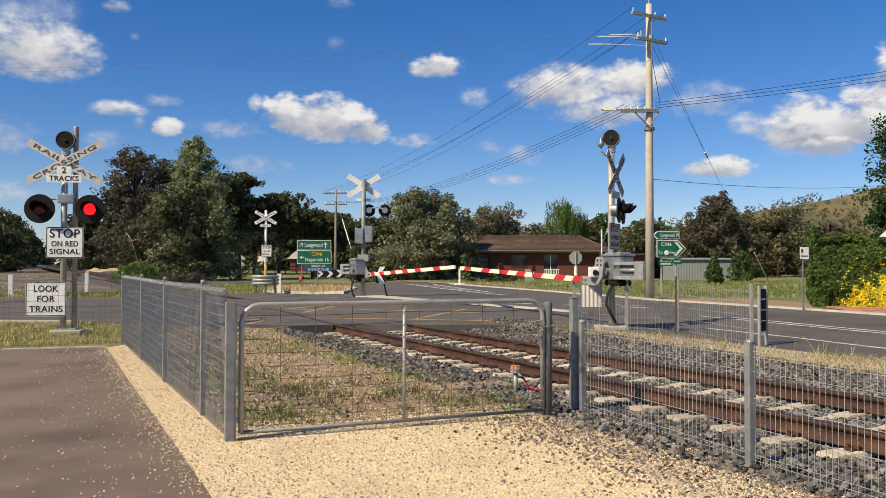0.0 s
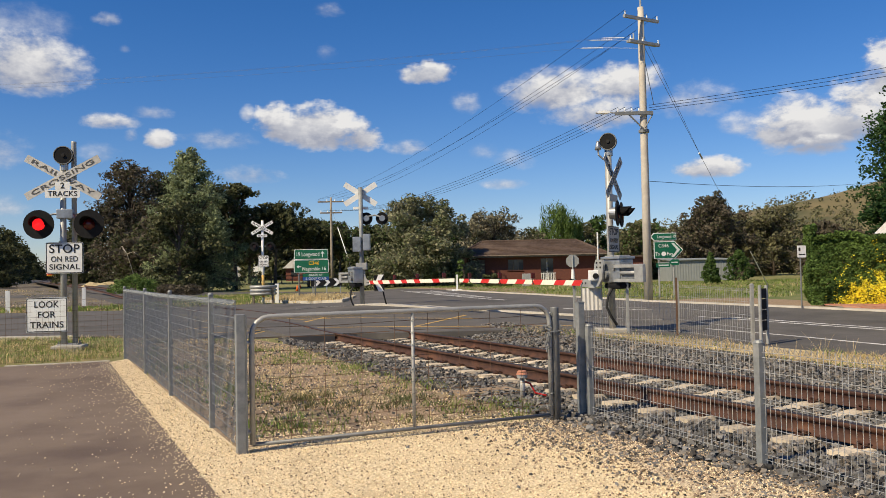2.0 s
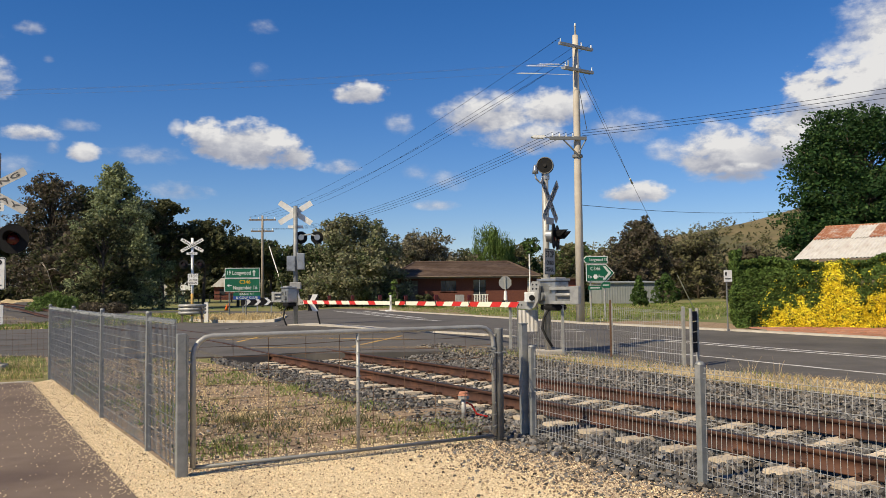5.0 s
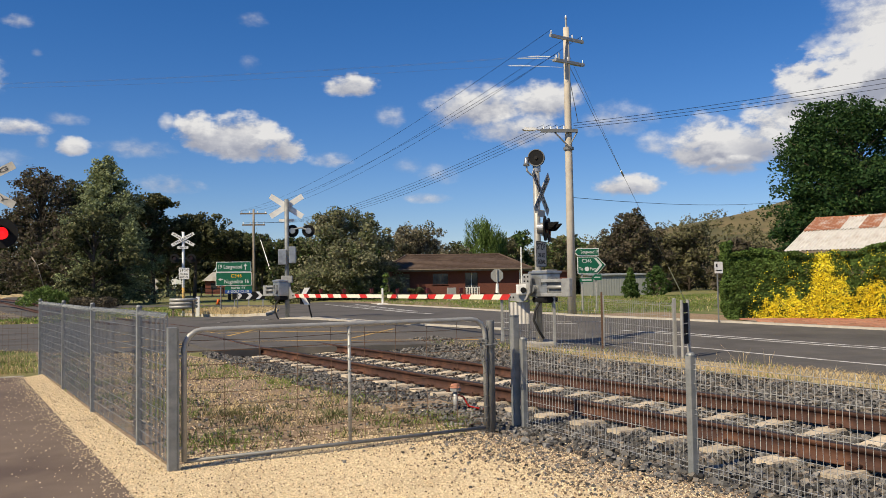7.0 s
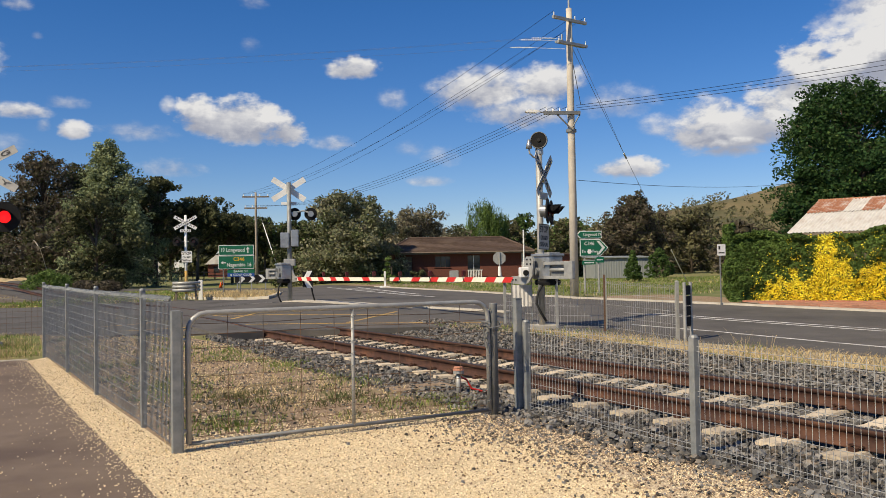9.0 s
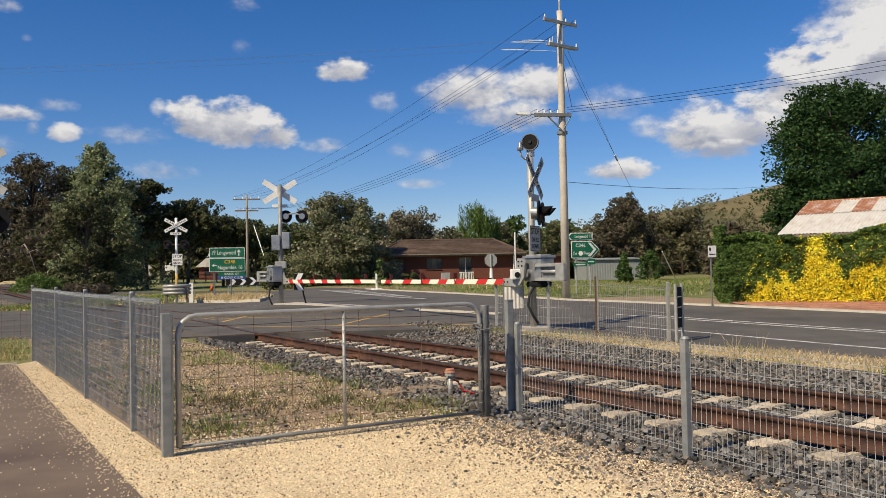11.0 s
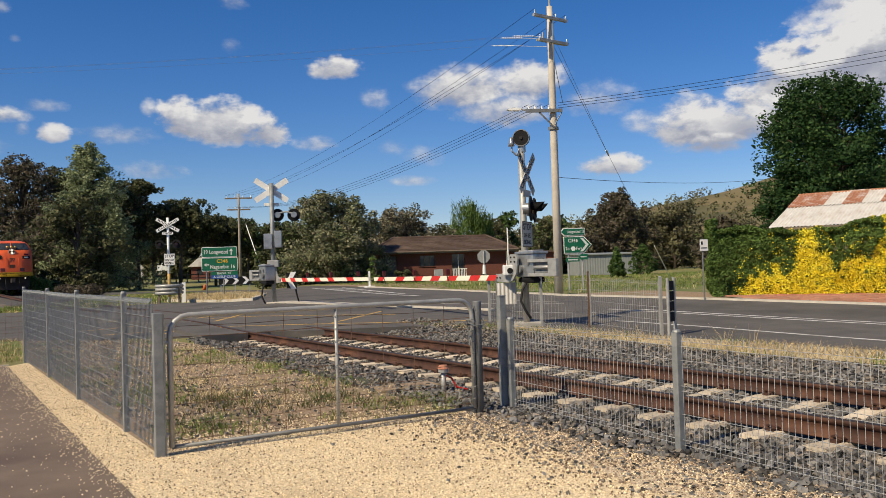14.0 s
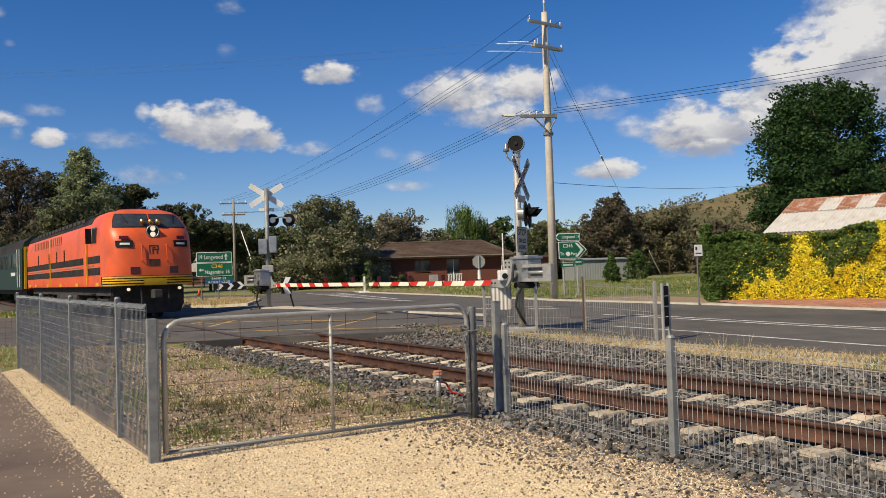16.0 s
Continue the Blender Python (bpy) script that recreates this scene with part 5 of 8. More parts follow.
def near_signal():
    z0 = gz(-8.36, 18.16)
    ob = thing("crossing_signal", pose(-8.36, 18.16, z0, 0, 0, 10), "railway crossing signal with white crossbuck and red flashing lamps", "signal")
    I = Matrix()
    part("pole", tb([(0, 0, 0.1), (0, 0, 4.05)], 0.065, 14), "galv", ob, smooth=True)
    part("tall_pole", tb([(0.2, 0.12, 0.1), (0.2, 0.12, 4.55), (0.2, 0.12, 4.57)], 0.055, 14), "galv", ob, smooth=True)
    part("base_plate", bx(-0.12, 0.3, -0.12, 0.24, 0.1, 0.13), "galv", ob)
    part("footing", bx(-0.22, 0.42, -0.24, 0.3, -0.1, 0.1, bevel=0.02), "concrete", ob)
    for bxx, byy in ((-0.09, -0.09), (0.09, -0.09), (-0.09, 0.09), (0.27, -0.09), (0.27, 0.21)):
        part("bolt", tb([(bxx, byy, 0.12), (bxx, byy, 0.19)], 0.015, 6), "galv_dark", ob)
    bell_head(ob, I, 0.03, 4.24, 0.2)
    crossbuck(ob, I, 3.75, 1.74, 0.17, ("RAILWAY", "CROSSING"), "sign_buck", "letter_faded", x=0.03)
    p = part("track_plate", prism(rounded(0.72, 0.17, 0.02), 0.01), "sign_white", ob)
    p.matrix_basis = pose(0.03, -0.16, 3.39)
    words("TRACKS", 0.11, "letter_black", p, pose(0, -0.008, 0), 0.6)
    p2 = part("number_plate", prism(rounded(0.3, 0.18, 0.02), 0.01), "sign_white", ob)
    p2.matrix_basis = pose(0.03, -0.16, 3.565)
    words("2", 0.13, "letter_black", p2, pose(0, -0.008, 0))
    signal_lamp(ob, I, -0.47, 2.73, 0.315, False, flash=True), signal_lamp(ob, I, 0.56, 2.73, 0.315, True, flash=True)
    part("lamp_bracket", tb([(-0.47, -0.06, 2.9), (-0.2, 0, 2.96), (0.1, 0, 2.98), (0.3, 0, 2.96), (0.56, -0.06, 2.9)], 0.022, 8), "galv", ob)
    part("junction_box", bx(-0.12, 0.22, -0.1, 0.06, 2.86, 3.06, bevel=0.015), "aluminium", ob)
    text_sign(ob, I, 0.04, 2.0, 0.77, 0.68, (("STOP", 0.19, 0.19, 0.62), ("ON RED", -0.03, 0.12, 0.55), ("SIGNAL", -0.2, 0.12, 0.62)))
    text_sign(ob, I, -0.33, 0.77, 0.84, 0.75, (("LOOK", 0.22, 0.14, 0.5), ("FOR", 0.0, 0.14, 0.36), ("TRAINS", -0.22, 0.14, 0.68)))
    for z in (0.6, 0.95, 1.85, 2.15, 3.39, 3.75):
        part("clamp", tb([(0, 0, z - 0.02), (0, 0, z + 0.02)], 0.075, 12), "galv_dark", ob)


near_signal()


def far_left_signal():
    z0 = gz(-9.83, 45.0)
    ob = thing("crossing_signal", pose(-9.83, 45.0, z0, 0, 0, 4), "weathered railway crossing signal across the tracks", "signal")
    I = Matrix()
    part("pole", tb([(0, 0, -0.05), (0, 0, 4.45)], 0.07, 12), "white_paint", ob, smooth=True)
    part("marker_sleeve", tb([(0, 0, 0.3), (0, 0, 1.5)], 0.078, 12), "line_yellow", ob, smooth=True)
    crossbuck(ob, I, 4.05, 1.3, 0.17, ("RAILWAY", "CROSSING"))
    p = part("track_plate", prism(rounded(0.55, 0.14, 0.02), 0.01), "sign_white", ob)
    p.matrix_basis = pose(0, -0.14, 3.62)
    words("TRACKS", 0.09, "letter_black", p, pose(0, -0.008, 0), 0.46)
    signal_lamp(ob, I, -0.42, 3.05, 0.24, False), signal_lamp(ob, I, 0.42, 3.05, 0.24, False)
    part("lamp_bracket", tb([(-0.42, -0.03, 3.05), (0.42, -0.03, 3.05)], 0.02, 6), "galv", ob)
    text_sign(ob, I, 0.05, 2.25, 0.55, 0.62, (("STOP", 0.17, 0.15, 0.45), ("ON RED", -0.03, 0.1, 0.42), ("SIGNAL", -0.19, 0.1, 0.45)))


far_left_signal()
BOOMS = []


def boom_arm(ob, B, pivot_z, length, bands, h0, h1, y=-0.22):
    """A tapered arm along x of B, with red bands proud of it and lamps on top; returns the part that swings."""
    arm = part("boom_arm", prism([(0, -h0 / 2), (length, -h1 / 2), (length, h1 / 2), (0, h0 / 2)], 0.045), "boom_white", ob, "red and white striped boom arm")
    rest = B @ pose(0.55, y, pivot_z)
    arm.matrix_basis = rest
    for f, w in bands:
        x0, x1 = length * f, length * f + w
        hh = lambda x: (h0 + (h1 - h0) * x / length) / 2 + 0.002
        part("red_band", prism([(x0, -hh(x0)), (x1, -hh(x1)), (x1 - 0.12, hh(x1)), (x0 - 0.12, hh(x0))], 0.051), "boom_red", arm)
    for f in (0.35, 0.62, 0.9):
        x, hz = length * f, (h0 + (h1 - h0) * f) / 2
        part("boom_lamp", bx(x - 0.03, x + 0.03, -0.05, 0.05, hz + 0.03, hz + 0.17, bevel=0.01), "lens_dark", arm)
        part("lamp_hose", tb([(x, 0.03, hz + 0.04), (x - 0.06, 0.05, 0.0), (x - 0.1, 0.04, -hz)], 0.012, 6), "rubber", arm)
    br = part("arm_bracket", prism([(-0.4, -0.11), (0.08, -h0 / 2 - 0.02), (0.08, h0 / 2 + 0.02), (-0.14, 0.09), (-0.28, 0.13), (-0.38, 0.22), (-0.43, 0.34), (-0.45, 0.46), (-0.5, 0.53), (-0.72, 0.53), (-0.77, 0.42), (-0.72, 0.1), (-0.58, -0.06)], 0.05), "galv", arm)
    for bx_, bz_ in ((-0.54, 0.46), (-0.67, 0.46), (-0.54, 0.36), (-0.67, 0.36), (-0.1, 0.0), (0.02, 0.0)):
        part("bolt", tb([(bx_, -0.04, bz_), (bx_, 0.04, bz_)], 0.02, 8), "black", br)
    BOOMS.append((arm, rest))
    return arm


def mechanism(ob, B, z, side=-1):
    """The drive box of a boom; side is the y sign on which its counterweight plate lies."""
    Y = lambda a, c: sorted((side * a, side * c))
    c = part("mechanism_box", bx(-0.34, 0.28, -0.19, 0.19, z - 0.26, z + 0.25, bevel=0.025), "aluminium", ob, "dented bare aluminium mechanism box")
    c.matrix_basis = B
    part("box_lid", bx(-0.37, 0.31, -0.22, 0.22, z + 0.25, z + 0.31, bevel=0.02), "aluminium", c)
    part("lid_ridge", bx(-0.3, 0.24, -0.15, 0.15, z + 0.305, z + 0.34, bevel=0.015), "galv", c)
    part("underside", bx(-0.31, 0.26, -0.17, 0.17, z - 0.4, z - 0.26, bevel=0.06), "black", c)
    part("end_plate", bx(-0.352, -0.34, -0.15, 0.15, z - 0.2, z + 0.18, bevel=0.004), "galv", c)
    for x in (-0.18, 0.1):
        part("hasp", bx(x, x + 0.04, *Y(0.19, 0.225), z + 0.0, z + 0.14, bevel=0.006), "galv_dark", c)
    for y in (-0.09, 0.06):
        part("hasp", bx(-0.385, -0.35, y, y + 0.035, z + 0.02, z + 0.15, bevel=0.006), "galv_dark", c)
    part("pivot_hub", tb([(0.12, side * 0.19, z - 0.08), (0.12, side * 0.27, z - 0.08)], 0.1, 16), "galv_dark", c)
    for za, zb in ((0.06, 0.13), (-0.25, -0.18)):
        part("counterweight_arm", bx(-0.96, -0.2, *Y(0.2, 0.25), z + za, z + zb, bevel=0.008), "galv", c)
    part("counterweight", bx(-1.2, -0.92, *Y(0.17, 0.26), z - 0.255, z + 0.135, bevel=0.02), "galv", c)
    part("slot", bx(-0.94, -0.36, *Y(0.06, 0.17), z - 0.22, z + 0.1, bevel=0.03), "galv_dark", c, "dark recess between the counterweight arms")
    part("weight_bar", tb([(-0.93, side * 0.2, z - 0.05), (-0.4, side * 0.2, z - 0.05)], 0.04, 10), "galv", c, smooth=True)
    part("conduit", tb([(0.02, side * 0.1, z - 0.36), (0.05, side * 0.22, z - 0.55), (0.06, side * 0.26, z - 0.8), (0.03, side * 0.16, z - 1.02), (0.0, side * 0.04, z - 1.2)], 0.03, 8), "rubber", c, smooth=True)


def right_signal():
    z0 = gz(3.67, 18.54)
    ob = thing("boom_barrier", pose(3.67, 18.54, z0), "railway boom barrier with bell, crossbuck and lamps on a grey mast", "barrier")
    S = Matrix.Rotation(radians(58), 4, "Z")
    part("pole", tb([(0, 0, 0.06), (0, 0, 4.2)], 0.075, 14), "galv", ob, smooth=True)
    part("footing", bx(-0.35, 0.35, -0.3, 0.3, -0.1, 0.08, bevel=0.02), "concrete", ob)
    bell_head(ob, Matrix.Rotation(radians(-20), 4, "Z"), 0.02, 4.24, 0.19)
    bell = part("warning_bell", tb([(-0.23, -0.05, 4.06), (-0.23, -0.05, 4.14), (-0.23, -0.05, 4.2), (-0.23, -0.05, 4.26)], 0.075, 12, 0.03), "aluminium", ob, smooth=True)
    part("bell_arm", tb([(0, 0, 3.85), (-0.12, -0.02, 3.86), (-0.22, -0.05, 3.95), (-0.23, -0.05, 4.08)], 0.022, 8), "galv", ob)
    crossbuck(ob, S, 3.45, 1.3, 0.19, ("RAILWAY", "CROSSING"), "sign_weathered", tilt=42, y=-0.1)
    pl = part("track_plate", prism(rounded(0.5, 0.16, 0.02), 0.01), "sign_weathered", ob)
    pl.matrix_basis = S @ pose(0, -0.1, 2.98)
    for x in (-0.36, 0.36):
        signal_lamp(ob, Matrix.Rotation(radians(70), 4, "Z"), x * 0.85, 2.62, 0.28, False, y=-0.22)
    part("lamp_bracket", tb([S @ Vector((-0.36, -0.12, 2.62)), S @ Vector((0.36, -0.12, 2.62))], 0.025, 8), "galv", ob)
    text_sign(ob, S, 0.02, 2.06, 0.68, 0.58, (("STOP", 0.16, 0.15, 0.52), ("ON RED", -0.03, 0.1, 0.46), ("SIGNAL", -0.18, 0.1, 0.5)), plate="sign_weathered")
    B = Matrix.Rotation(radians(115.5), 4, "Z")
    mechanism(ob, pose(0.12, -0.05, 0, 0, 0, 115.5), 1.36, 1)
    boom_arm(ob, pose(-0.28, 0.05, 0, 0, 0, 115.5), 1.09, 6.35, [(0.02, 0.35), (0.13, 0.42), (0.29, 0.42), (0.42, 0.42), (0.56, 0.42), (0.72, 0.45), (0.91, 0.35)], 0.125, 0.105, y=0.0)
    ind = part("indicator_box", bx(-0.48, -0.27, 0.00, 0.22, 1.15, 1.38, bevel=0.02), "sign_white", ob, "white indicator box")
    part("indicator_lens", disc(0.065, 0.03, 16), "black", ind).matrix_basis = pose(-0.35, -0.01, 1.25)
    part("indicator_arm", tb([(-0.37, 0.11, 1.21), (-0.05, 0.0, 1.18)], 0.025, 8), "galv_post", ob)
    fn = thing("sheet_guard", pose(3.3, 18.95, gz(3.3, 19)), "pale corrugated sheet guard beside the barrier mast", "guard")
    vs, qs = corrugated(0.46, 0.5, 0.09, 0.014)
    part("sheet", fast("sheet", [(x - 0.23, z, y + 0.46) for x, y, z in vs], qs, "iron_white"), None, fn)
    for x in (-0.23, 0.23):
        part("leg", bx(x - 0.015, x + 0.015, 0.015, 0.045, -0.03, 1.06), "galv_dark", fn)


right_signal()


def far_signal():
    z0 = gz(-3.06, 30.48)
    ob = thing("boom_barrier", pose(-3.06, 30.48, z0), "boom barrier mast with blank white crossbuck seen from behind", "barrier")
    S = Matrix.Rotation(radians(186), 4, "Z")
    part("pole", tb([(0, 0, -0.05), (0, 0, 4.32)], 0.08, 14), "galv_post", ob, smooth=True)
    crossbuck(ob, S, 4.08, 1.38, 0.2, None, "sign_white", tilt=33, y=-0.1)
    pl = part("track_plate", prism(rounded(0.55, 0.1, 0.02), 0.01), "sign_white", ob)
    pl.matrix_basis = S @ pose(0, -0.1, 3.57)
    for x in (-0.78, -0.2):
        signal_lamp(ob, S, x, 3.18, 0.23, False, y=-0.16)
    part("lamp_bracket", tb([(0, 0.1, 3.2), (0.2, 0.12, 3.24), (0.5, 0.14, 3.3), (0.8, 0.12, 3.2)], 0.03, 8), "galv", ob)
    part("relay_box", bx(-0.3, 0.0, -0.2, -0.08, 1.95, 2.5, bevel=0.02), "aluminium", ob)
    part("relay_box", bx(0.08, 0.33, -0.2, 0.1, 2.0, 2.6, bevel=0.02), "aluminium", ob)
    part("cable_box", bx(-0.2, 0.2, -0.16, 0.16, 1.3, 1.55, bevel=0.02), "galv", ob)
    mechanism(ob, pose(-0.22, 0.05, 0, 0, 0, -63.5), 1.08)
    boom_arm(ob, pose(0.05, 0.02, 0, 0, 0, -63.5), 0.83, 6.75, [(0.03, 0.35), (0.15, 0.4), (0.3, 0.42), (0.45, 0.42), (0.6, 0.42), (0.8, 0.45)], 0.125, 0.105, y=0.0)
    k = thing("keep_left_sign", pose(-2.3, 29.85, gz(-2.3, 29.85)), "black and white chevron sign on a bent post", "sign")
    part("post", tb([(0.18, -0.1, -0.03), (0.08, -0.02, 0.35), (0.04, 0.03, 0.62), (0.04, 0.03, 0.75)], 0.028, 8), "black", k, smooth=True)
    part("panel", bx(-0.26, 0.1, -0.02, 0.01, 0.52, 1.08), "black", k)
    for sg in (1, -1):
        part("chevron", prism([(-0.24, 0.8), (-0.08, 0.8), (0.09, 0.8 + sg * 0.3), (-0.1, 0.8 + sg * 0.3)][::sg], 0.008, m=Matrix.Translation((0, -0.028, 0))), "white_paint", k)
    return ob


far_signal()


# ---- poles and lines ----
def cable(name, a, b, sag, r, material, n=14, label="thin black overhead electric cable"):
    a, b = Vector(a), Vector(b)
    pts = []
    for i in range(n + 1):
        u = i / n
        p = a.lerp(b, u)
        p.z -= 4 * sag * u * (1 - u)
        pts.append(p)
    return tagged(part(name, tube(bmesh.new(), pts, r, 4), material), label, "cable", "overhead lines")


def power_pole(x, y, h, big=True):
    z0 = gz(x, y)
    ob = thing("power_pole", pose(x, y, z0), "tall pale concrete power pole with steel crossarms" if big else "weathered timber power pole with crossarms", "pole")
    part("pole", tb([(0, 0, -0.1), (0, 0, h * 0.4), (0, 0, h * 0.75), (0, 0, h)], 0.16 if big else 0.15, 16, 0.105), "pole_concrete" if big else "timber_grey", ob, smooth=True)
    return ob, z0


def insulator(ob, x, y, z, r=0.035, h=0.15):
    bm = bmesh.new()
    for i in range(3):
        tube(bm, [(x, y, z + i * h / 3), (x, y, z + (i + 0.7) * h / 3)], r * (1 - 0.15 * i), 8, r * 0.5)
    part("insulator", bm, "sign_white", ob)


def build_lines():
    X, Y = 7.24, 29.8
    ob, z0 = power_pole(X, Y, 10.55)
    # crossarms: top, second, and the low one with the street lamp
    ends = {}
    u = Vector((0.86, 0.5))
    for key, z, l0, l1 in (("top", 10.08, -0.85, 0.8), ("mid", 9.22, -0.62, 0.82)):
        o = part("crossarm", bx(l0, l1, -0.05, 0.05, -0.05, 0.05), "galv", ob)
        o.matrix_basis = pose(0, -0.16, z, 0, 0, math.degrees(math.atan2(u.y, u.x)))
        for l in (l0 + 0.05, 0.0 if key == "mid" else 0.25, l1 - 0.05):
            insulator(ob, u.x * l, u.y * l - 0.16, z + 0.05)
            ends[(key, round(l, 2))] = (X + u.x * l, Y - 0.16 + u.y * l, z0 + z + 0.22)
    part("top_pin", tb([(0, 0, 10.5), (0, 0, 10.95)], 0.035, 8), "galv", ob)
    insulator(ob, 0, 0, 10.9, 0.05, 0.12)
    back = part("crossarm", bx(-0.62, 0.82, -0.04, 0.04, -0.04, 0.04), "galv", ob)
    back.matrix_basis = pose(0, 0.2, 9.3, 0, 0, math.degrees(math.atan2(u.y, u.x)))
    part("arm_post", tb([(-0.35, -0.3, 9.2), (-0.35, -0.3, 9.52)], 0.03, 6), "galv", ob)
    # strings of white insulator beads that pull off to the side, with their wires
    for dx, dy, dz in ((-0.6, 0.15, 9.5), (-1.08, -0.1, 9.36), (-1.47, -0.4, 9.0)):
        beads = bmesh.new()
        for b in range(9):
            c = dx - b * 0.085
            tube(beads, [(c, dy, dz), (c - 0.03, dy, dz), (c - 0.06, dy, dz)], 0.026, 7, 0.014)
        tube(beads, [(-0.25, dy, dz - 0.04), (dx, dy, dz), (dx - 0.8, dy, dz)], 0.008, 5)
        part("insulator_string", beads, "sign_white", ob)
        cable("power_line", (X + dx - 0.8, Y + dy, z0 + dz), (-42, 42 + dy * 4, 11.6 + dy), 0.6, 0.0025, "galv_dark", label="fine grey overhead wire")
    o = part("crossarm", bx(-1.05, 0.3, -0.05, 0.05, -0.06, 0.06), "galv_dark", ob)
    o.matrix_basis = pose(0, -0.18, 6.68)
    part("arm_brace", tb([(-0.55, -0.18, 6.62), (0, -0.2, 6.05)], 0.03, 6), "galv_dark", ob)
    part("arm_brace", tb([(0.28, -0.18, 6.62), (0, -0.2, 6.15)], 0.025, 6), "galv_dark", ob)
    part("pole_band", tb([(0, 0, 6.0), (0, 0, 6.1)], 0.19, 16), "galv_dark", ob)
    low = []
    for l in (-0.95, -0.7, -0.45, -0.2):
        insulator(ob, l, -0.18, 6.74, 0.04, 0.13)
        low.append((X + l, Y - 0.18, z0 + 6.9))
    lamp = part("street_lamp_arm", tb([(-1.0, -0.18, 6.68), (-1.3, -0.2, 6.74)], 0.025, 8), "galv", ob)
    part("street_lamp_head", prism([(-1.75, 6.72), (-1.68, 6.68), (-1.3, 6.67), (-1.22, 6.72), (-1.3, 6.77), (-1.65, 6.78)], 0.2, m=Matrix.Translation((0, -0.2, 0))), "sign_white", ob)
    # second pole, far along the side road
    P2 = (-11.6, 86)
    ob2, z2 = power_pole(P2[0], P2[1], 9.3, False)
    for z, w in ((8.85, 1.35), (7.7, 1.15)):
        part("crossarm", bx(-w, w, -0.07, 0.07, z - 0.07, z + 0.07), "timber", ob2)
        for l in (-0.9, -0.3, 0.3, 0.9):
            insulator(ob2, w * l, 0, z + 0.07, 0.07, 0.22)
    for (key, l), e in ends.items():
        tgt = (P2[0] + (-1.3 if l < 0 else (1.3 if l > 0.3 else 0.3)), P2[1], z2 + (9.15 if key == "top" else 9.1))
        if key == "top" or l < 0:
            cable("power_line", e, tgt, 1.0, 0.008, "black")
    for i, e in enumerate(low):
        cable("power_line", e, (P2[0] - 1.05 + 0.7 * i, P2[1], z2 + 8.0), 1.2, 0.008, "black")
    foot = Vector((-7.8, 75.0, gz(-7.8, 75)))
    head = Vector((P2[0], P2[1], z2 + 8.3))
    cable("stay_wire", head, foot, 0.0, 0.012, "galv_dark", label="steel stay wire of the timber pole")
    sg = thing("stay_guard", Matrix(), "pale guard tube on the stay wire of the timber pole", "guard")
    part("tube", tb([foot.lerp(head, 0.32), foot.lerp(head, 0.72)], 0.04, 8), "white_paint", sg)
    # lines off to the next pole beyond the hedge
    for i, dz in enumerate((0.0, -0.18, -0.36)):
        cable("power_line", (X + 0.15, Y - 0.2, z0 + 6.95 + dz * 0.5), (34.0, 20.5, 11.0 + dz * 1.6), 0.5, 0.008, "black")
    cable("service_line", (X + 0.12, Y, z0 + 4.25), (37.0, 62.0, 8.4), 0.6, 0.009, "black")
    cable("service_line", (X, Y - 0.1, z0 + 9.0), (X + 0.9, Y + 2.0, z0 + 7.4), 0.0, 0.012, "galv_dark")
    # back-stay of the pole, with its bright guard near the ground
    a, b = Vector((X + 0.1, Y, z0 + 9.1)), Vector((17.25, 44.5, gz(17.25, 44.5)))
    cable("stay_wire", a, b, 0.0, 0.009, "galv_dark", label="steel stay wire of the power pole")
    cable("stay_wire", (X + 0.1, Y, z0 + 9.5), a.lerp(b, 0.36), 0.0, 0.007, "galv_dark", label="upper steel stay wire of the power pole")
    part("turnbuckle", tb([a.lerp(b, 0.35), a.lerp(b, 0.37)], 0.04, 6), "galv", ob).matrix_basis = ob.matrix_basis.inverted()
    g = thing("stay_guard", Matrix(), "pale yellow guard tube on the stay wire", "guard")
    part("tube", tb([b, b.lerp(a, 0.2)], 0.026, 8), "white_paint", g)


build_lines()


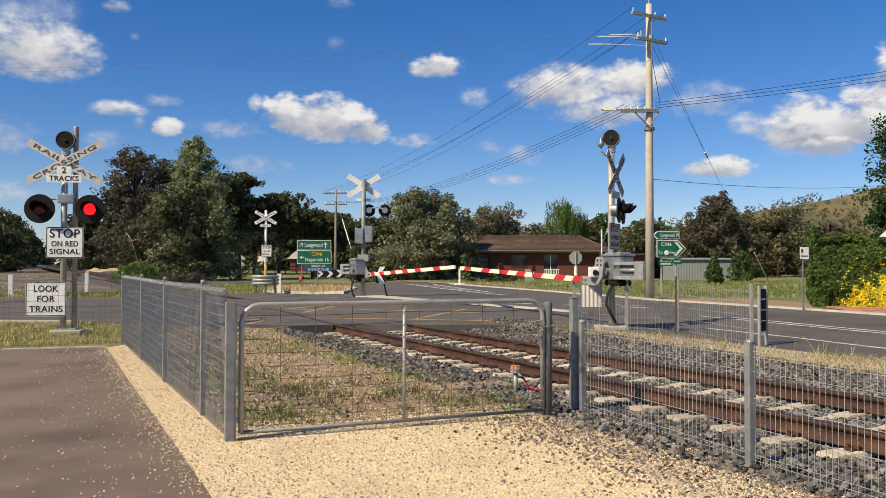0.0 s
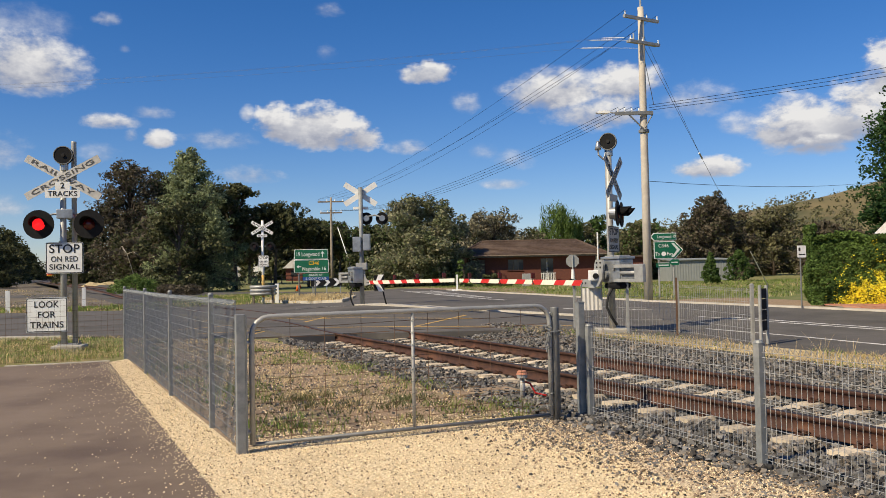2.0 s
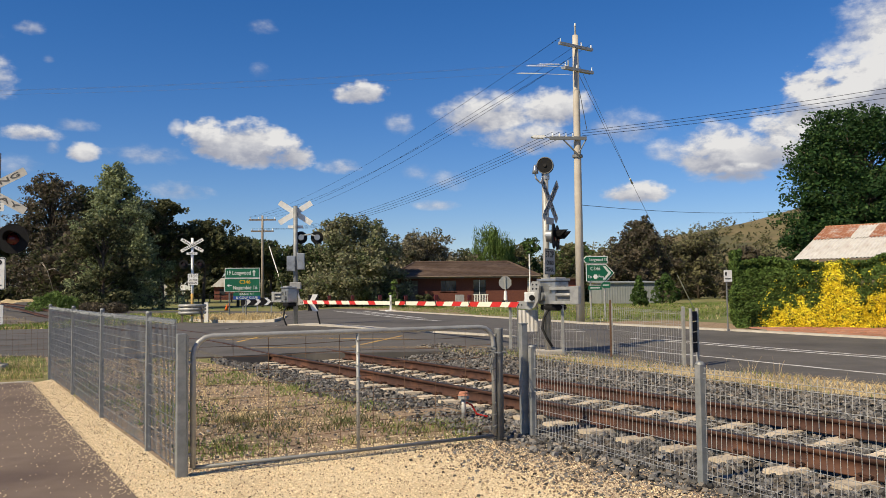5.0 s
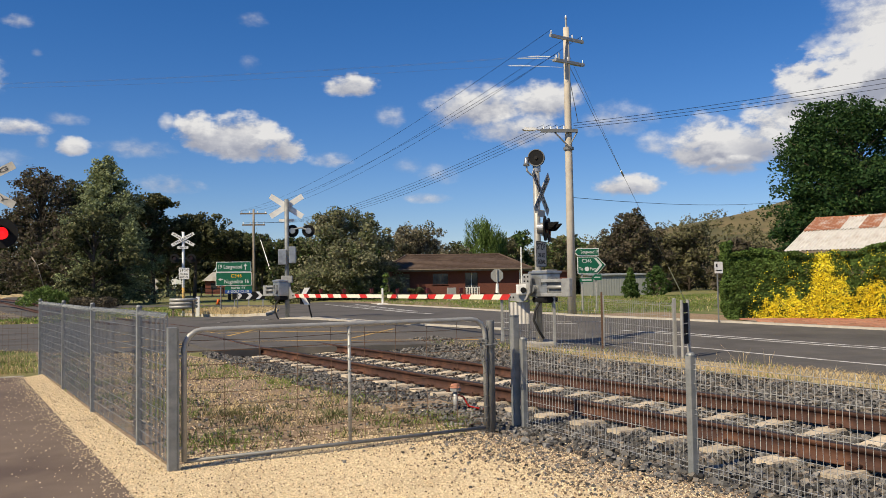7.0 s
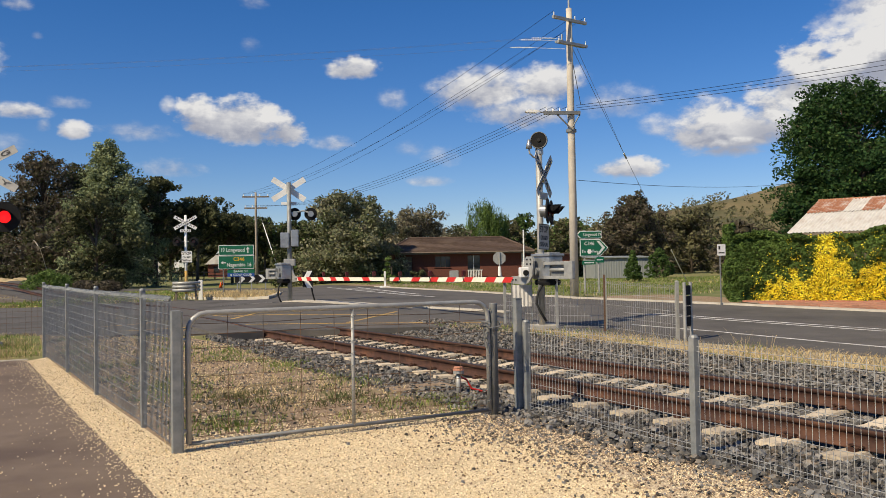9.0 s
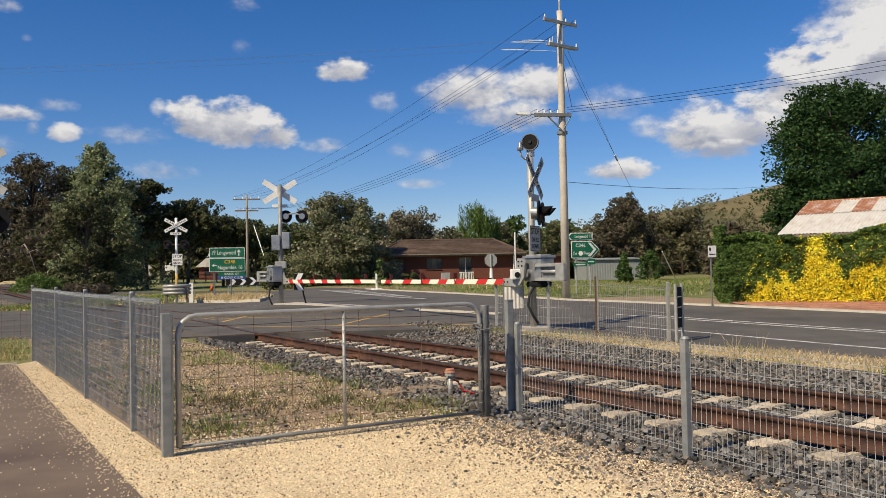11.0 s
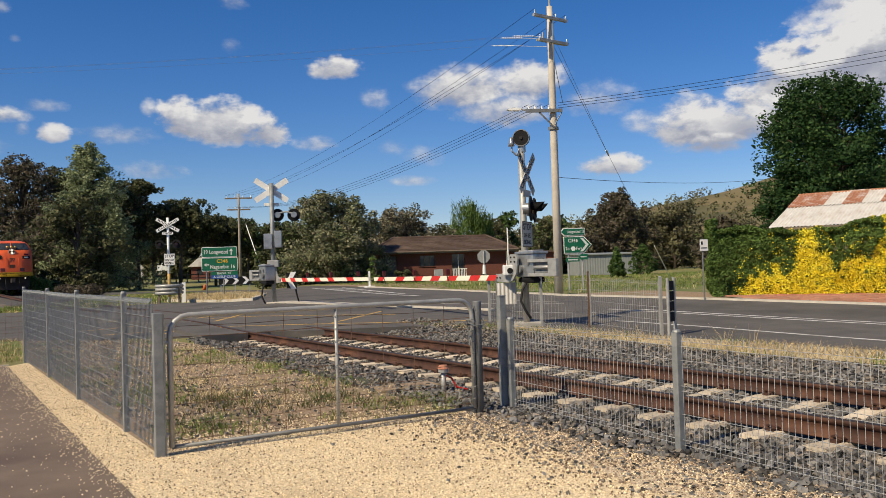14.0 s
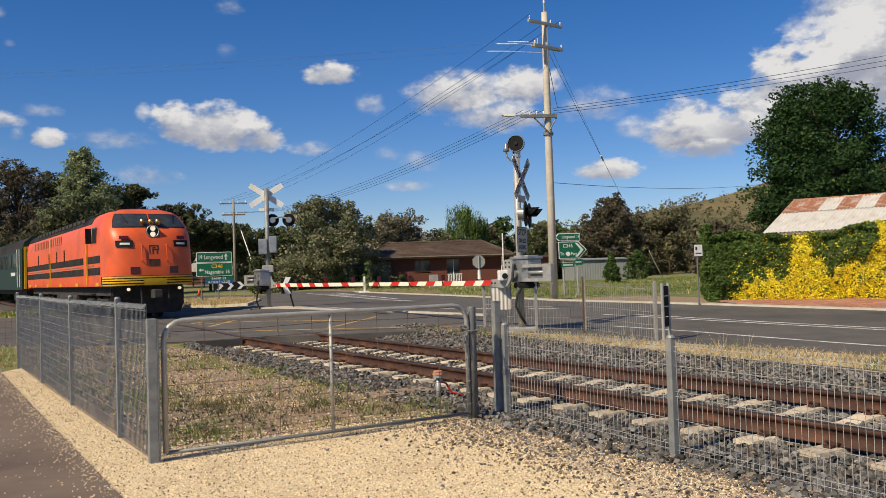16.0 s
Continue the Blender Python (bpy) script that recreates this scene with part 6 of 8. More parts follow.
# ---- road signs and roadside furniture ----
def build_signs():
    z0 = gz(8.5, 32)
    d = thing("direction_sign", pose(8.5, 32.0, z0, 0, 0, 6), "green and white road direction signs with arrow end", "sign")
    for x in (-0.28, 0.3):
        part("post", tb([(x, 0.05, -0.05), (x, 0.05, 2.5)], 0.035, 8), "galv", d)
    def arrow(x0, x1, z0_, z1_, left):
        h = (z1_ - z0_) / 2
        return [(x0 - (h if left else 0), z0_ + h), (x0, z0_), (x1, z0_), (x1 + (0 if left else h), z0_ + h), (x1, z1_), (x0, z1_)]
    p1 = part("panel", prism(arrow(-0.48, 0.42, 2.18, 2.47, True), 0.02), "sign_white", d)
    f1 = part("face", prism(arrow(-0.455, 0.395, 2.205, 2.445, True), 0.01, m=Matrix.Translation((0, -0.014, 0))), "sign_green", d)
    words("Longwood 19", 0.13, "letter_white", f1, pose(0.03, -0.022, 2.325), 0.72)
    p2 = part("panel", prism(arrow(-0.48, 0.36, 1.48, 2.14, False), 0.02), "sign_white", d)
    f2 = part("face", prism(arrow(-0.455, 0.345, 1.505, 2.115, False), 0.01, m=Matrix.Translation((0, -0.014, 0))), "sign_green", d)
    words("C346", 0.14, "letter_white", f2, pose(-0.1, -0.022, 1.97), 0.4)
    words("To      Fwy", 0.13, "letter_white", f2, pose(-0.08, -0.022, 1.66), 0.7)
    part("route_shield", disc(0.1, 0.004, 6, -0.1, 1.66), "sign_white", f2).matrix_basis = pose(0, -0.024, 0)
    for sg in (1, -1):
        part("chevron", prism([(0.2, 1.81 + sg * 0.27), (0.31, 1.81 + sg * 0.27), (0.55, 1.81), (0.43, 1.81)][::sg], 0.006, m=Matrix.Translation((0, -0.024, 0))), "letter_white", f2)
    p3 = part("panel", prism(arrow(0.22, 0.5, 1.22, 1.44, True), 0.02), "sign_green", d)
    part("text_bar", bx(0.2, 0.45, -0.016, -0.011, 1.31, 1.35), "letter_white", p3)
    st = part("street_blade", bx(-0.4, 0.15, -0.02, 0.0, 1.15, 1.3), "sign_green", d)
    part("text_bar", bx(-0.32, 0.08, -0.025, -0.021, 1.2, 1.25), "letter_white", st)

    z1 = gz(-7.7, 48.2)
    g = thing("direction_sign", pose(-7.72, 48.2, z1, 0, 0, 4), "large green road direction sign on grass verge", "sign")
    for x in (-0.72, 0.2):
        part("post", tb([(x, 0.06, -0.05), (x, 0.06, 2.9)], 0.04, 8), "galv_dark", g)
    a = part("panel", prism(rounded(1.94, 0.58, 0.04), 0.02), "sign_white", g)
    a.matrix_basis = pose(0, 0, 2.63)
    f = part("face", prism(rounded(1.88, 0.52, 0.03), 0.01), "sign_green", a)
    f.matrix_basis = pose(0, -0.014, 0)
    words("19 Longwood", 0.24, "letter_white", f, pose(-0.18, -0.008, 0), 1.3)
    bm = prism([(0.62, -0.18), (0.68, -0.18), (0.68, 0.05), (0.62, 0.05)], 0.004)
    prism([(0.54, 0.03), (0.76, 0.03), (0.65, 0.19)], 0.004, bm)
    part("arrow", bm, "letter_white", f).matrix_basis = pose(0, -0.009, 0)
    b = part("panel", prism(rounded(1.98, 0.76, 0.04), 0.02), "sign_white", g)
    b.matrix_basis = pose(0, 0, 1.94)
    f = part("face", prism(rounded(1.92, 0.7, 0.03), 0.01), "sign_green", b)
    f.matrix_basis = pose(0, -0.014, 0)
    words("C346", 0.2, "sign_yellow", f, pose(0.15, -0.008, 0.17), 0.6)
    words("Nagambie 16", 0.22, "letter_white", f, pose(0.16, -0.008, -0.15), 1.35)
    bm = prism([(-0.85, 0.0), (-0.72, -0.1), (-0.72, 0.1)], 0.004)
    prism([(-0.73, -0.03), (-0.58, -0.03), (-0.58, 0.03), (-0.73, 0.03)], 0.004, bm)
    part("arrow", bm, "letter_white", f).matrix_basis = pose(0, -0.009, -0.02)
    for k, (tx, zz, mm) in enumerate((("BANK ST", 1.42, "sign_green"), ("& GOLF CLUB", 1.22, "sign_blue"))):
        s = part("street_blade", bx(-0.5, 1.0, -0.01, 0.01, zz - 0.1, zz + 0.1), mm, g)
        words(tx, 0.13, "letter_white", s, pose(0.25, -0.013, zz), 1.2 if k else 0.8)

    zc = gz(-8.7, 61)
    c = thing("chevron_board", pose(-8.7, 61.3, zc, 0, 0, 8), "black board with three white chevrons", "board")
    part("panel", bx(-1.15, 1.15, -0.015, 0.015, 0.55, 1.1), "black", c)
    for i in range(3):
        x = -0.95 + 0.72 * i
        for sg in (1, -1):
            part("chevron", prism([(x, 0.825 + sg * 0.27), (x + 0.24, 0.825 + sg * 0.27), (x + 0.5, 0.825), (x + 0.26, 0.825)][::sg], 0.006, m=Matrix.Translation((0, -0.02, 0))), "white_paint", c)
    for x in (-1.0, 0.0, 1.0):
        part("post", bx(x - 0.04, x + 0.04, 0.02, 0.08, -0.05, 0.7), "galv", c)

    # guard rail nose at the far signal
    zb = gz(-9.5, 43.4)
    w = thing("guard_rail", pose(-9.55, 43.6, zb), "curved grey steel guard rail nose round the signal", "guard rail")
    for z in (0.52, 0.7, 0.88):
        part("rail_corrugation", tb([(-0.62, 0.9, z), (-0.66, 0.2, z), (-0.5, -0.1, z), (-0.08, -0.2, z), (0.3, -0.1, z), (0.46, 0.2, z), (0.48, 0.9, z)], 0.085, 8), "galv", w, smooth=True)
    for x in (-0.5, 0.5):
        part("post", bx(x - 0.05, x + 0.05, 0.0, 0.1, -0.05, 0.8), "timber", w)

    gp = thing("guide_post", pose(-9.07, 44.9, gz(-9, 45)), "white roadside guide post", "post", "guide posts")
    part("post", bx(-0.1, 0.1, -0.03, 0.03, -0.05, 1.02, bevel=0.01), "white_paint", gp)
    for x, y, h in ((-20.5, 39, 0.93), (-19.7, 45.4, 0.9)):
        q = copy_thing(gp, pose(x, y, gz(x, y), 0, 0, 15))
    wp = thing("guide_post", pose(0.69, 48.1, gz(0.7, 48)), "white post on a small concrete foot at the kerb", "post", "guide posts")
    part("post", bx(-0.055, 0.055, -0.04, 0.04, 0.1, 0.95), "white_paint", wp)
    part("foot", bx(-0.3, 0.3, -0.15, 0.15, -0.05, 0.1, bevel=0.03), "white_paint", wp)

    st = thing("stop_sign", pose(8.08, 52.6, gz(8, 52.6)), "octagonal sign seen from its grey back", "sign")
    n8 = [(0.43 * math.cos(radians(22.5 + 45 * i)), 1.62 + 0.43 * math.sin(radians(22.5 + 45 * i))) for i in range(8)]
    part("plate", prism(n8, 0.012), "galv", st)
    part("post", tb([(0, -0.05, -0.05), (0, -0.05, 2.0)], 0.045, 8), "galv", st)
    part("marker", bx(-0.2, 0.2, -0.03, 0.0, 0.22, 0.5), "black", st)
    part("chevron", prism([(-0.1, 0.24), (0.05, 0.24), (0.18, 0.48), (0.02, 0.48)], 0.006, m=Matrix.Translation((0, -0.04, 0))), "white_paint", st)
    part("sleeve", tb([(0, -0.05, 0.5), (0, -0.05, 1.1)], 0.12, 10, 0.09), "white_paint", st)

    ss = thing("road_sign", pose(10.1, 23.7, gz(10.1, 23.7), 0, 0, 10), "small white rectangular sign on a thin steel post", "sign")
    part("post", tb([(0, 0, -0.05), (0, 0, 1.8)], 0.022, 8), "galv_dark", ss)
    pl = part("plate", prism(rounded(0.27, 0.34, 0.02), 0.008, m=Matrix.Translation((0.03, -0.03, 1.63))), "sign_white", ss)
    part("symbol", bx(-0.07, -0.01, -0.038, -0.035, 1.64, 1.74), "letter_black", pl)
    part("text_bar", bx(-0.07, 0.13, -0.038, -0.035, 1.53, 1.56), "letter_black", pl)

    for x, y in ((-12.4, 70), (-14.6, 84)):
        co = thing("traffic_cone", pose(x, y, gz(x, y)), "orange traffic cone on the far verge", "cone", "traffic cones")
        part("cone", tb([(0, 0, 0.03), (0, 0, 0.5)], 0.15, 12, 0.03), "cone_orange", co, smooth=True)
        part("base", bx(-0.18, 0.18, -0.18, 0.18, 0, 0.03), "rubber", co)
    wa = thing("warning_sign", pose(-27.3, 110, gz(-27, 110) + 0.35), "pair of diamond road signs on one post", "sign")
    for z in (1.0, 1.85):
        part("plate", prism([(0, z - 0.46), (0.46, z), (0, z + 0.46), (-0.46, z)], 0.01), "sign_weathered", wa)
    part("post", tb([(0, 0.05, -0.4), (0, 0.05, 2.2)], 0.05, 8), "galv", wa)
    rs = thing("road_sign", pose(-24.9, 110, gz(-25, 110)), "white rectangular sign far up the side road", "sign")
    part("plate", bx(-0.28, 0.28, -0.01, 0.01, 1.75, 2.5), "sign_white", rs)
    part("post", tb([(0, 0.05, -0.05), (0, 0.05, 2.2)], 0.05, 8), "galv", rs)
    for x, y in ((-24.6, 108), (-30.2, 112)):
        bn = thing("wheelie_bin", pose(x, y, gz(x, y)), "dark wheelie bin on the far verge", "bin", "bins")
        part("body", bx(-0.35, 0.35, -0.35, 0.35, 0.05, 1.1, bevel=0.05), "coach_green", bn)
        part("lid", bx(-0.4, 0.4, -0.42, 0.38, 1.1, 1.2, bevel=0.03), "black", bn)
    fh = thing("house", pose(-26.3, 152, gz(-26, 152)), "small distant brick house with a pale iron roof", "house")
    part("wall", bx(-2.6, 3.0, 0, 6, 0, 2.3), "brick_red", fh)
    part("roof", prism([(-3.1, 2.3), (3.5, 2.3), (1.6, 3.9), (-1.2, 3.9)], 7, m=Matrix.Translation((0, 3, 0))), "iron_white", fh)
    part("window", bx(-1.6, -0.6, -0.04, 0.02, 0.8, 1.9), "glass", fh)
    part("window", bx(1.0, 2.0, -0.04, 0.02, 0.8, 1.9), "glass", fh)
    pf = thing("paling_fence", Matrix(), "low timber post and rail fence on the far verge", "fence")
    for i in range(12):
        x = -31 + 1.6 * i
        part("post", bx(x - 0.07, x + 0.07, 126, 126.15, gz(x, 126) - 0.05, gz(x, 126) + 1.3), "timber", pf)
    part("rail", bx(-31, -13.4, 126.03, 126.1, gz(-20, 126) + 1.0, gz(-20, 126) + 1.12), "timber", pf)
    part("rail", bx(-31, -13.4, 126.03, 126.1, gz(-20, 126) + 0.5, gz(-20, 126) + 0.62), "timber", pf)

    rz = gz(0.86, 10.0)
    r = thing("cable_riser", pose(0.86, 10.05, rz), "grey conduit riser with orange cap and red cable", "riser")
    part("pipe", tb([(0, 0, -0.05), (0, 0, 0.24)], 0.03, 10), "galv", r, smooth=True)
    part("cap", tb([(0, 0, 0.24), (0, 0, 0.28)], 0.065, 12), "galv", r)
    part("lid", tb([(0, 0, 0.28), (0, 0, 0.325)], 0.072, 12, 0.05), "brick_verge", r)
    part("cable", tb([(0.02, 0, 0.2), (0.1, 0.02, 0.16), (0.16, 0.03, 0.05), (0.3, 0.05, 0.01), (0.42, 0.1, 0.0)], 0.012, 6), "boom_red", r)
    sl = thing("concrete_slab", pose(0.42, 10.55, gz(0, 10.5), 0, 0, 24), "worn concrete pit cover in the ballast edge", "slab")
    part("slab", bx(-0.42, 0.42, -0.2, 0.2, -0.03, 0.03, bevel=0.012), "dirt", sl)
    bx_ = thing("meter_box", pose(5.6, 57.0, gz(5.6, 57)), "small grey service box in the house garden", "box")
    part("box", bx(-0.3, 0.3, -0.2, 0.2, 0, 0.85, bevel=0.03), "galv", bx_)


build_signs()


# ---- kerbs, islands and road paint ----
def ribbon(name, pts, w, h, material, label, kind="structure", dz=0.0):
    """A low kerb or painted line along plan points."""
    bm = bmesh.new()
    P = []
    for (ax, ay), (bx_, by) in zip(pts, pts[1:]):
        n = max(1, int(math.hypot(bx_ - ax, by - ay) / 0.8))
        P += [(ax + (bx_ - ax) * i / n, ay + (by - ay) * i / n) for i in range(n)]
    P.append(pts[-1])
    rows = []
    for i, p in enumerate(P):
        a, b = Vector(P[max(0, i - 1)]), Vector(P[min(len(P) - 1, i + 1)])
        d = (b - a).normalized()
        nn = Vector((-d.y, d.x)) * w / 2
        q = Vector(p)
        l, r = q + nn, q - nn
        g = gz(q.x, q.y) + dz
        rows.append([bm.verts.new((l.x, l.y, g - (0.03 if h > 0.03 else 0))), bm.verts.new((l.x * 0.92 + q.x * 0.08, l.y * 0.92 + q.y * 0.08, g + h)),
                     bm.verts.new((r.x * 0.92 + q.x * 0.08, r.y * 0.92 + q.y * 0.08, g + h)), bm.verts.new((r.x, r.y, g - (0.03 if h > 0.03 else 0)))])
    for a, b in zip(rows, rows[1:]):
        for k in range(3):
            bm.faces.new((a[k], b[k], b[k + 1], a[k + 1]))
    bm.faces.new(rows[0]), bm.faces.new(rows[-1][::-1])
    bmesh.ops.recalc_face_normals(bm, faces=bm.faces)
    return tagged(part(name, bm, material), label, "", "", kind)


ribbon("kerb", [(18.5, 12.0), (14.6, 18.4), (11.4, 22.4), (9.0, 25.4), (6.9, 28.2), (5.6, 32.5), (4.2, 38.0), (2.0, 44.5), (0.2, 50)], 0.3, 0.06, "kerb", "worn concrete kerb on the far side of the road")
ribbon("kerb", [(-40, 22.9), (-20, 22.1), (-9.6, 21.6)], 0.18, 0.06, "kerb", "pale concrete edge between lawn and road")
ribbon("kerb", [(0.15, 26.5), (1.3, 25.2), (2.6, 23.8), (3.6, 22.7)], 0.22, 0.06, "kerb", "worn concrete kerb beside the boom barriers")
patch("traffic_island", [(-3.4, 30.5), (-2.6, 31.0), (0.2, 26.9), (-0.1, 26.5), (-2.6, 29.6)], 0.05, "kerb", "low concrete traffic island at the far barrier mast", thick=0.13)
patch("grass_island", [(-10.2, 46.5), (-7.6, 43.6), (-4.7, 38.0), (-4.9, 44.5), (-7.4, 53.5), (-10.5, 52)], 0.06, "meadow", "dry grass island round the green road sign", thick=0.1)
ribbon("kerb", [(-10.2, 46.5), (-7.6, 43.6), (-4.7, 38.0), (-4.9, 44.5), (-7.4, 53.5)], 0.22, 0.11, "kerb", "concrete kerb of the grass island")
patch("bare_verge", [(9.2, 25.6), (11.4, 22.7), (12.0, 23.0), (11.6, 27.3), (10.4, 29.8), (7.5, 29.0)], 0.01, "dirt", "bare earth verge between paddock and road")
patch("bare_verge", [(4.4, 38.4), (2.2, 44.8), (0.4, 50.2), (-2.8, 57.8), (1, 58), (5, 50)], 0.01, "dirt", "bare earth verge before the house")
LINES = [([(9.9, 11.0), (7.0, 16.9), (5.8, 18.7)], 0.1), ([(12.4, 12.4), (10.4, 15.9), (7.9, 19.8), (6.6, 21.8)], 0.1), ([(12.7, 12.6), (10.7, 16.1), (8.2, 20.0), (7.3, 21.4)], 0.1),
         ([(1.9, 26.4), (3.1, 25.9)], 0.12), ([(3.6, 25.6), (4.6, 25.1)], 0.12), ([(0.6, 27.0), (-0.3, 27.5)], 0.12), ([(5.2, 24.8), (6.0, 24.3)], 0.12),
         ([(-2.7, 50.7), (1.5, 34.4)], 0.14), ([(-0.9, 49.6), (1.9, 35.5)], 0.14), ([(1.5, 34.4), (2.3, 32.2)], 0.14)]
for pts, w in LINES:
    ribbon("road_line", pts, w, 0.003, "line_white", "worn white painted road line", dz=0.014)
for i in range(6):
    u = 0.12 + 0.14 * i
    a, b = Vector((-2.7, 50.7)).lerp(Vector((1.5, 34.4)), u), Vector((-0.9, 49.6)).lerp(Vector((1.9, 35.5)), u + 0.06)
    ribbon("road_line", [tuple(a), tuple(b)], 0.22, 0.003, "line_white", "worn white hatch bar on the road", dz=0.015)
for pts in ([(-4.75, 20.0), (-3.2, 25.7)], [(-0.75, 20.8), (0.55, 23.8)], [(-6.4, 21.4), (-1.2, 20.7), (3.0, 20.0)], [(-7.6, 23.6), (-2.0, 26.4)], [(-5.6, 24.6), (0.9, 22.6)], [(-8.4, 27.8), (-4.0, 26.2)]):
    ribbon("road_line", pts, 0.11, 0.003, "line_yellow", "worn yellow box marking on the crossing", dz=0.0145)
ribbon("stop_line", [(-6.0, 33.5), (-3.6, 30.6)], 0.3, 0.003, "line_white", "worn white stop line before the crossing", dz=0.014)
ribbon("path_edge", [(-7.86, 14.75), (-6.2, 15.24)], 0.1, 0.035, "kerb", "pale timber edge at the end of the path")
# bluish crossing panels between and beside the rails
for o0, o1 in ((-1.9, -0.86), (-0.7, 0.7), (0.86, 1.9)):
    bm = bmesh.new()
    n = 12
    rows = [[bm.verts.new((*track(8.6 + 15.9 * i / n, o), rail_z(8.6 + 15.9 * i / n) - 0.012)) for o in (o0, o1)] for i in range(n + 1)]
    for a, b in zip(rows, rows[1:]):
        bm.faces.new((a[0], b[0], b[1], a[1]))
    r = bmesh.ops.extrude_face_region(bm, geom=bm.faces[:])
    bmesh.ops.translate(bm, vec=(0, 0, -0.2), verts=[v for v in r["geom"] if isinstance(v, bmesh.types.BMVert)])
    bmesh.ops.recalc_face_normals(bm, faces=bm.faces)
    tagged(part("crossing_panel", bm, "asphalt"), "asphalt infill between the rails at the crossing", "", "", "structure")


# ---- grass, weeds and stones ----
def blades(name, pts, height, width, material, seed, label, per=7, spread=0.09, lean=0.5):
    rng = np.random.default_rng(seed)
    base = np.repeat(np.asarray(pts), per, 0) + np.c_[rng.normal(size=(len(pts) * per, 2)) * spread, np.zeros(len(pts) * per)]
    n = len(base)
    a = rng.uniform(0, math.tau, n)
    u = np.c_[np.cos(a), np.sin(a), np.zeros(n)]
    h = (height * rng.uniform(0.35, 1.25, n))[:, None]
    tip = base + np.c_[rng.normal(size=(n, 2)) * lean, np.ones(n)] * h
    mid = base * 0.5 + tip * 0.5 + np.array((0, 0, 1)) * h * 0.12
    w = width * rng.uniform(0.6, 1.3, n)[:, None]
    verts = np.stack([base - u * w, base + u * w, mid + u * w * 0.7, mid - u * w * 0.7, tip + u * w * 0.15, tip - u * w * 0.15], 1).reshape(-1, 3)
    k = np.arange(n)[:, None] * 6
    quads = np.concatenate([k + np.array([[0, 1, 2, 3]]), k + np.array([[3, 2, 4, 5]])], 0)
    return tagged(new(name, fast(name, verts, quads, material)), label, "", "", "stuff")


def inside(poly, x, y):
    r = False
    for (ax, ay), (cx, cy) in zip(poly, poly[1:] + poly[:1]):
        if (ay > y) != (cy > y) and x < (cx - ax) * (y - ay) / (cy - ay) + ax:
            r = not r
    return r


def scatter(poly, n, seed, clump=0.0, freq=0.8):
    rr = random.Random(seed)
    xs, ys = [p[0] for p in poly], [p[1] for p in poly]
    out = []
    tries = 0
    while len(out) < n and tries < n * 40:
        tries += 1
        x, y = rr.uniform(min(xs), max(xs)), rr.uniform(min(ys), max(ys))
        if inside(poly, x, y) and noise.noise(Vector((x * freq, y * freq, seed))) > clump - 0.3 - 0.0 + rr.uniform(-0.25, 0.25):
            out.append((x, y, gz(x, y)))
    return out


VERGE = [(-1.8, 7.6), (-5.6, 15.2), (-7.9, 20.9), (-4.7, 19.0), (-2.2, 15.7), (0.4, 10.7), (1.2, 9.0), (0.9, 8.6)]
blades("weeds", scatter(VERGE, 300, 5, 0.5, 0.9), 0.075, 0.005, "grass_green", 6, "low green weeds in stony earth", per=16, spread=0.10)
blades("weeds", scatter([(-1.6, 7.8), (-3.2, 10.6), (-1.2, 11.2), (0.9, 9.2)], 75, 75, 0.4, 0.9), 0.08, 0.005, "leaf_weed", 76, "darker rank weeds in the stony earth", per=20, spread=0.09, lean=0.7)
blades("dry_weeds", scatter(VERGE, 420, 15, 0.3, 1.3), 0.06, 0.005, "grass_dry", 16, "dry straw among the stones", per=9, spread=0.12)
blades("dry_weeds", [(-1.95 - 4.0 * u / 24 + 0.1 * math.sin(u * 7.0), 7.2 + 8.1 * u / 24, 0.0) for u in range(24)], 0.05, 0.004, "grass_dry", 91, "small dry tufts in the gravel along the fence", per=7, spread=0.06)
LAWN = [(-6.3, 15.9), (-8.3, 15.2), (-16, 12.9), (-22, 18), (-12, 21.6), (-8.6, 21.4)]
blades("grass", scatter(LAWN, 2000, 7, 0.05), 0.075, 0.006, "grass_green", 8, "green and straw grass round the signal footing", per=11, spread=0.14)
blades("dry_grass", scatter(LAWN, 2200, 9, 0.0), 0.09, 0.005, "grass_dry", 10, "dry grass round the signal footing", per=9, spread=0.14)
NEARV = [track(-14, 3.5), track(-6, 3.5), track(2, 3.6), track(7.4, 3.0), (2.6, 19.1), (4.4, 17.3), (6.9, 13.4), (11.5, 6.0)]
blades("dry_grass", scatter(NEARV, 1500, 11, 0.15), 0.085, 0.004, "grass_dry", 12, "dry grass between ballast and road", per=11, spread=0.15, lean=0.9)
blades("grass", scatter(NEARV, 180, 13, 0.3), 0.12, 0.006, "grass_green", 14, "green grass between ballast and road", per=9, spread=0.12)
blades("tall_stems", scatter(NEARV, 90, 71, 0.2), 0.3, 0.003, "grass_dry", 72, "thin tall dry stems beside the road", per=3, spread=0.08, lean=0.3)
ISLE = [(-10.1, 46.4), (-7.6, 43.8), (-4.9, 38.6), (-5.1, 44.5), (-7.5, 53), (-10.3, 51.8)]
blades("dry_grass", scatter(ISLE, 1300, 17, 0.0), 0.26, 0.014, "grass_dry", 18, "tall dry grass on the traffic island", per=10, spread=0.2, lean=0.3)
FAR_L = [(-40, 36.6), (-15, 39.0), (-10.6, 43.5), (-10.6, 60), (-17, 60), (-16, 47), (-18.2, 42.4), (-40, 40.5)]
blades("dry_grass", scatter(FAR_L, 900, 19, 0.1, 0.25), 0.13, 0.022, "grass_dry", 20, "dry grass beyond the crossing", per=9, spread=0.35)
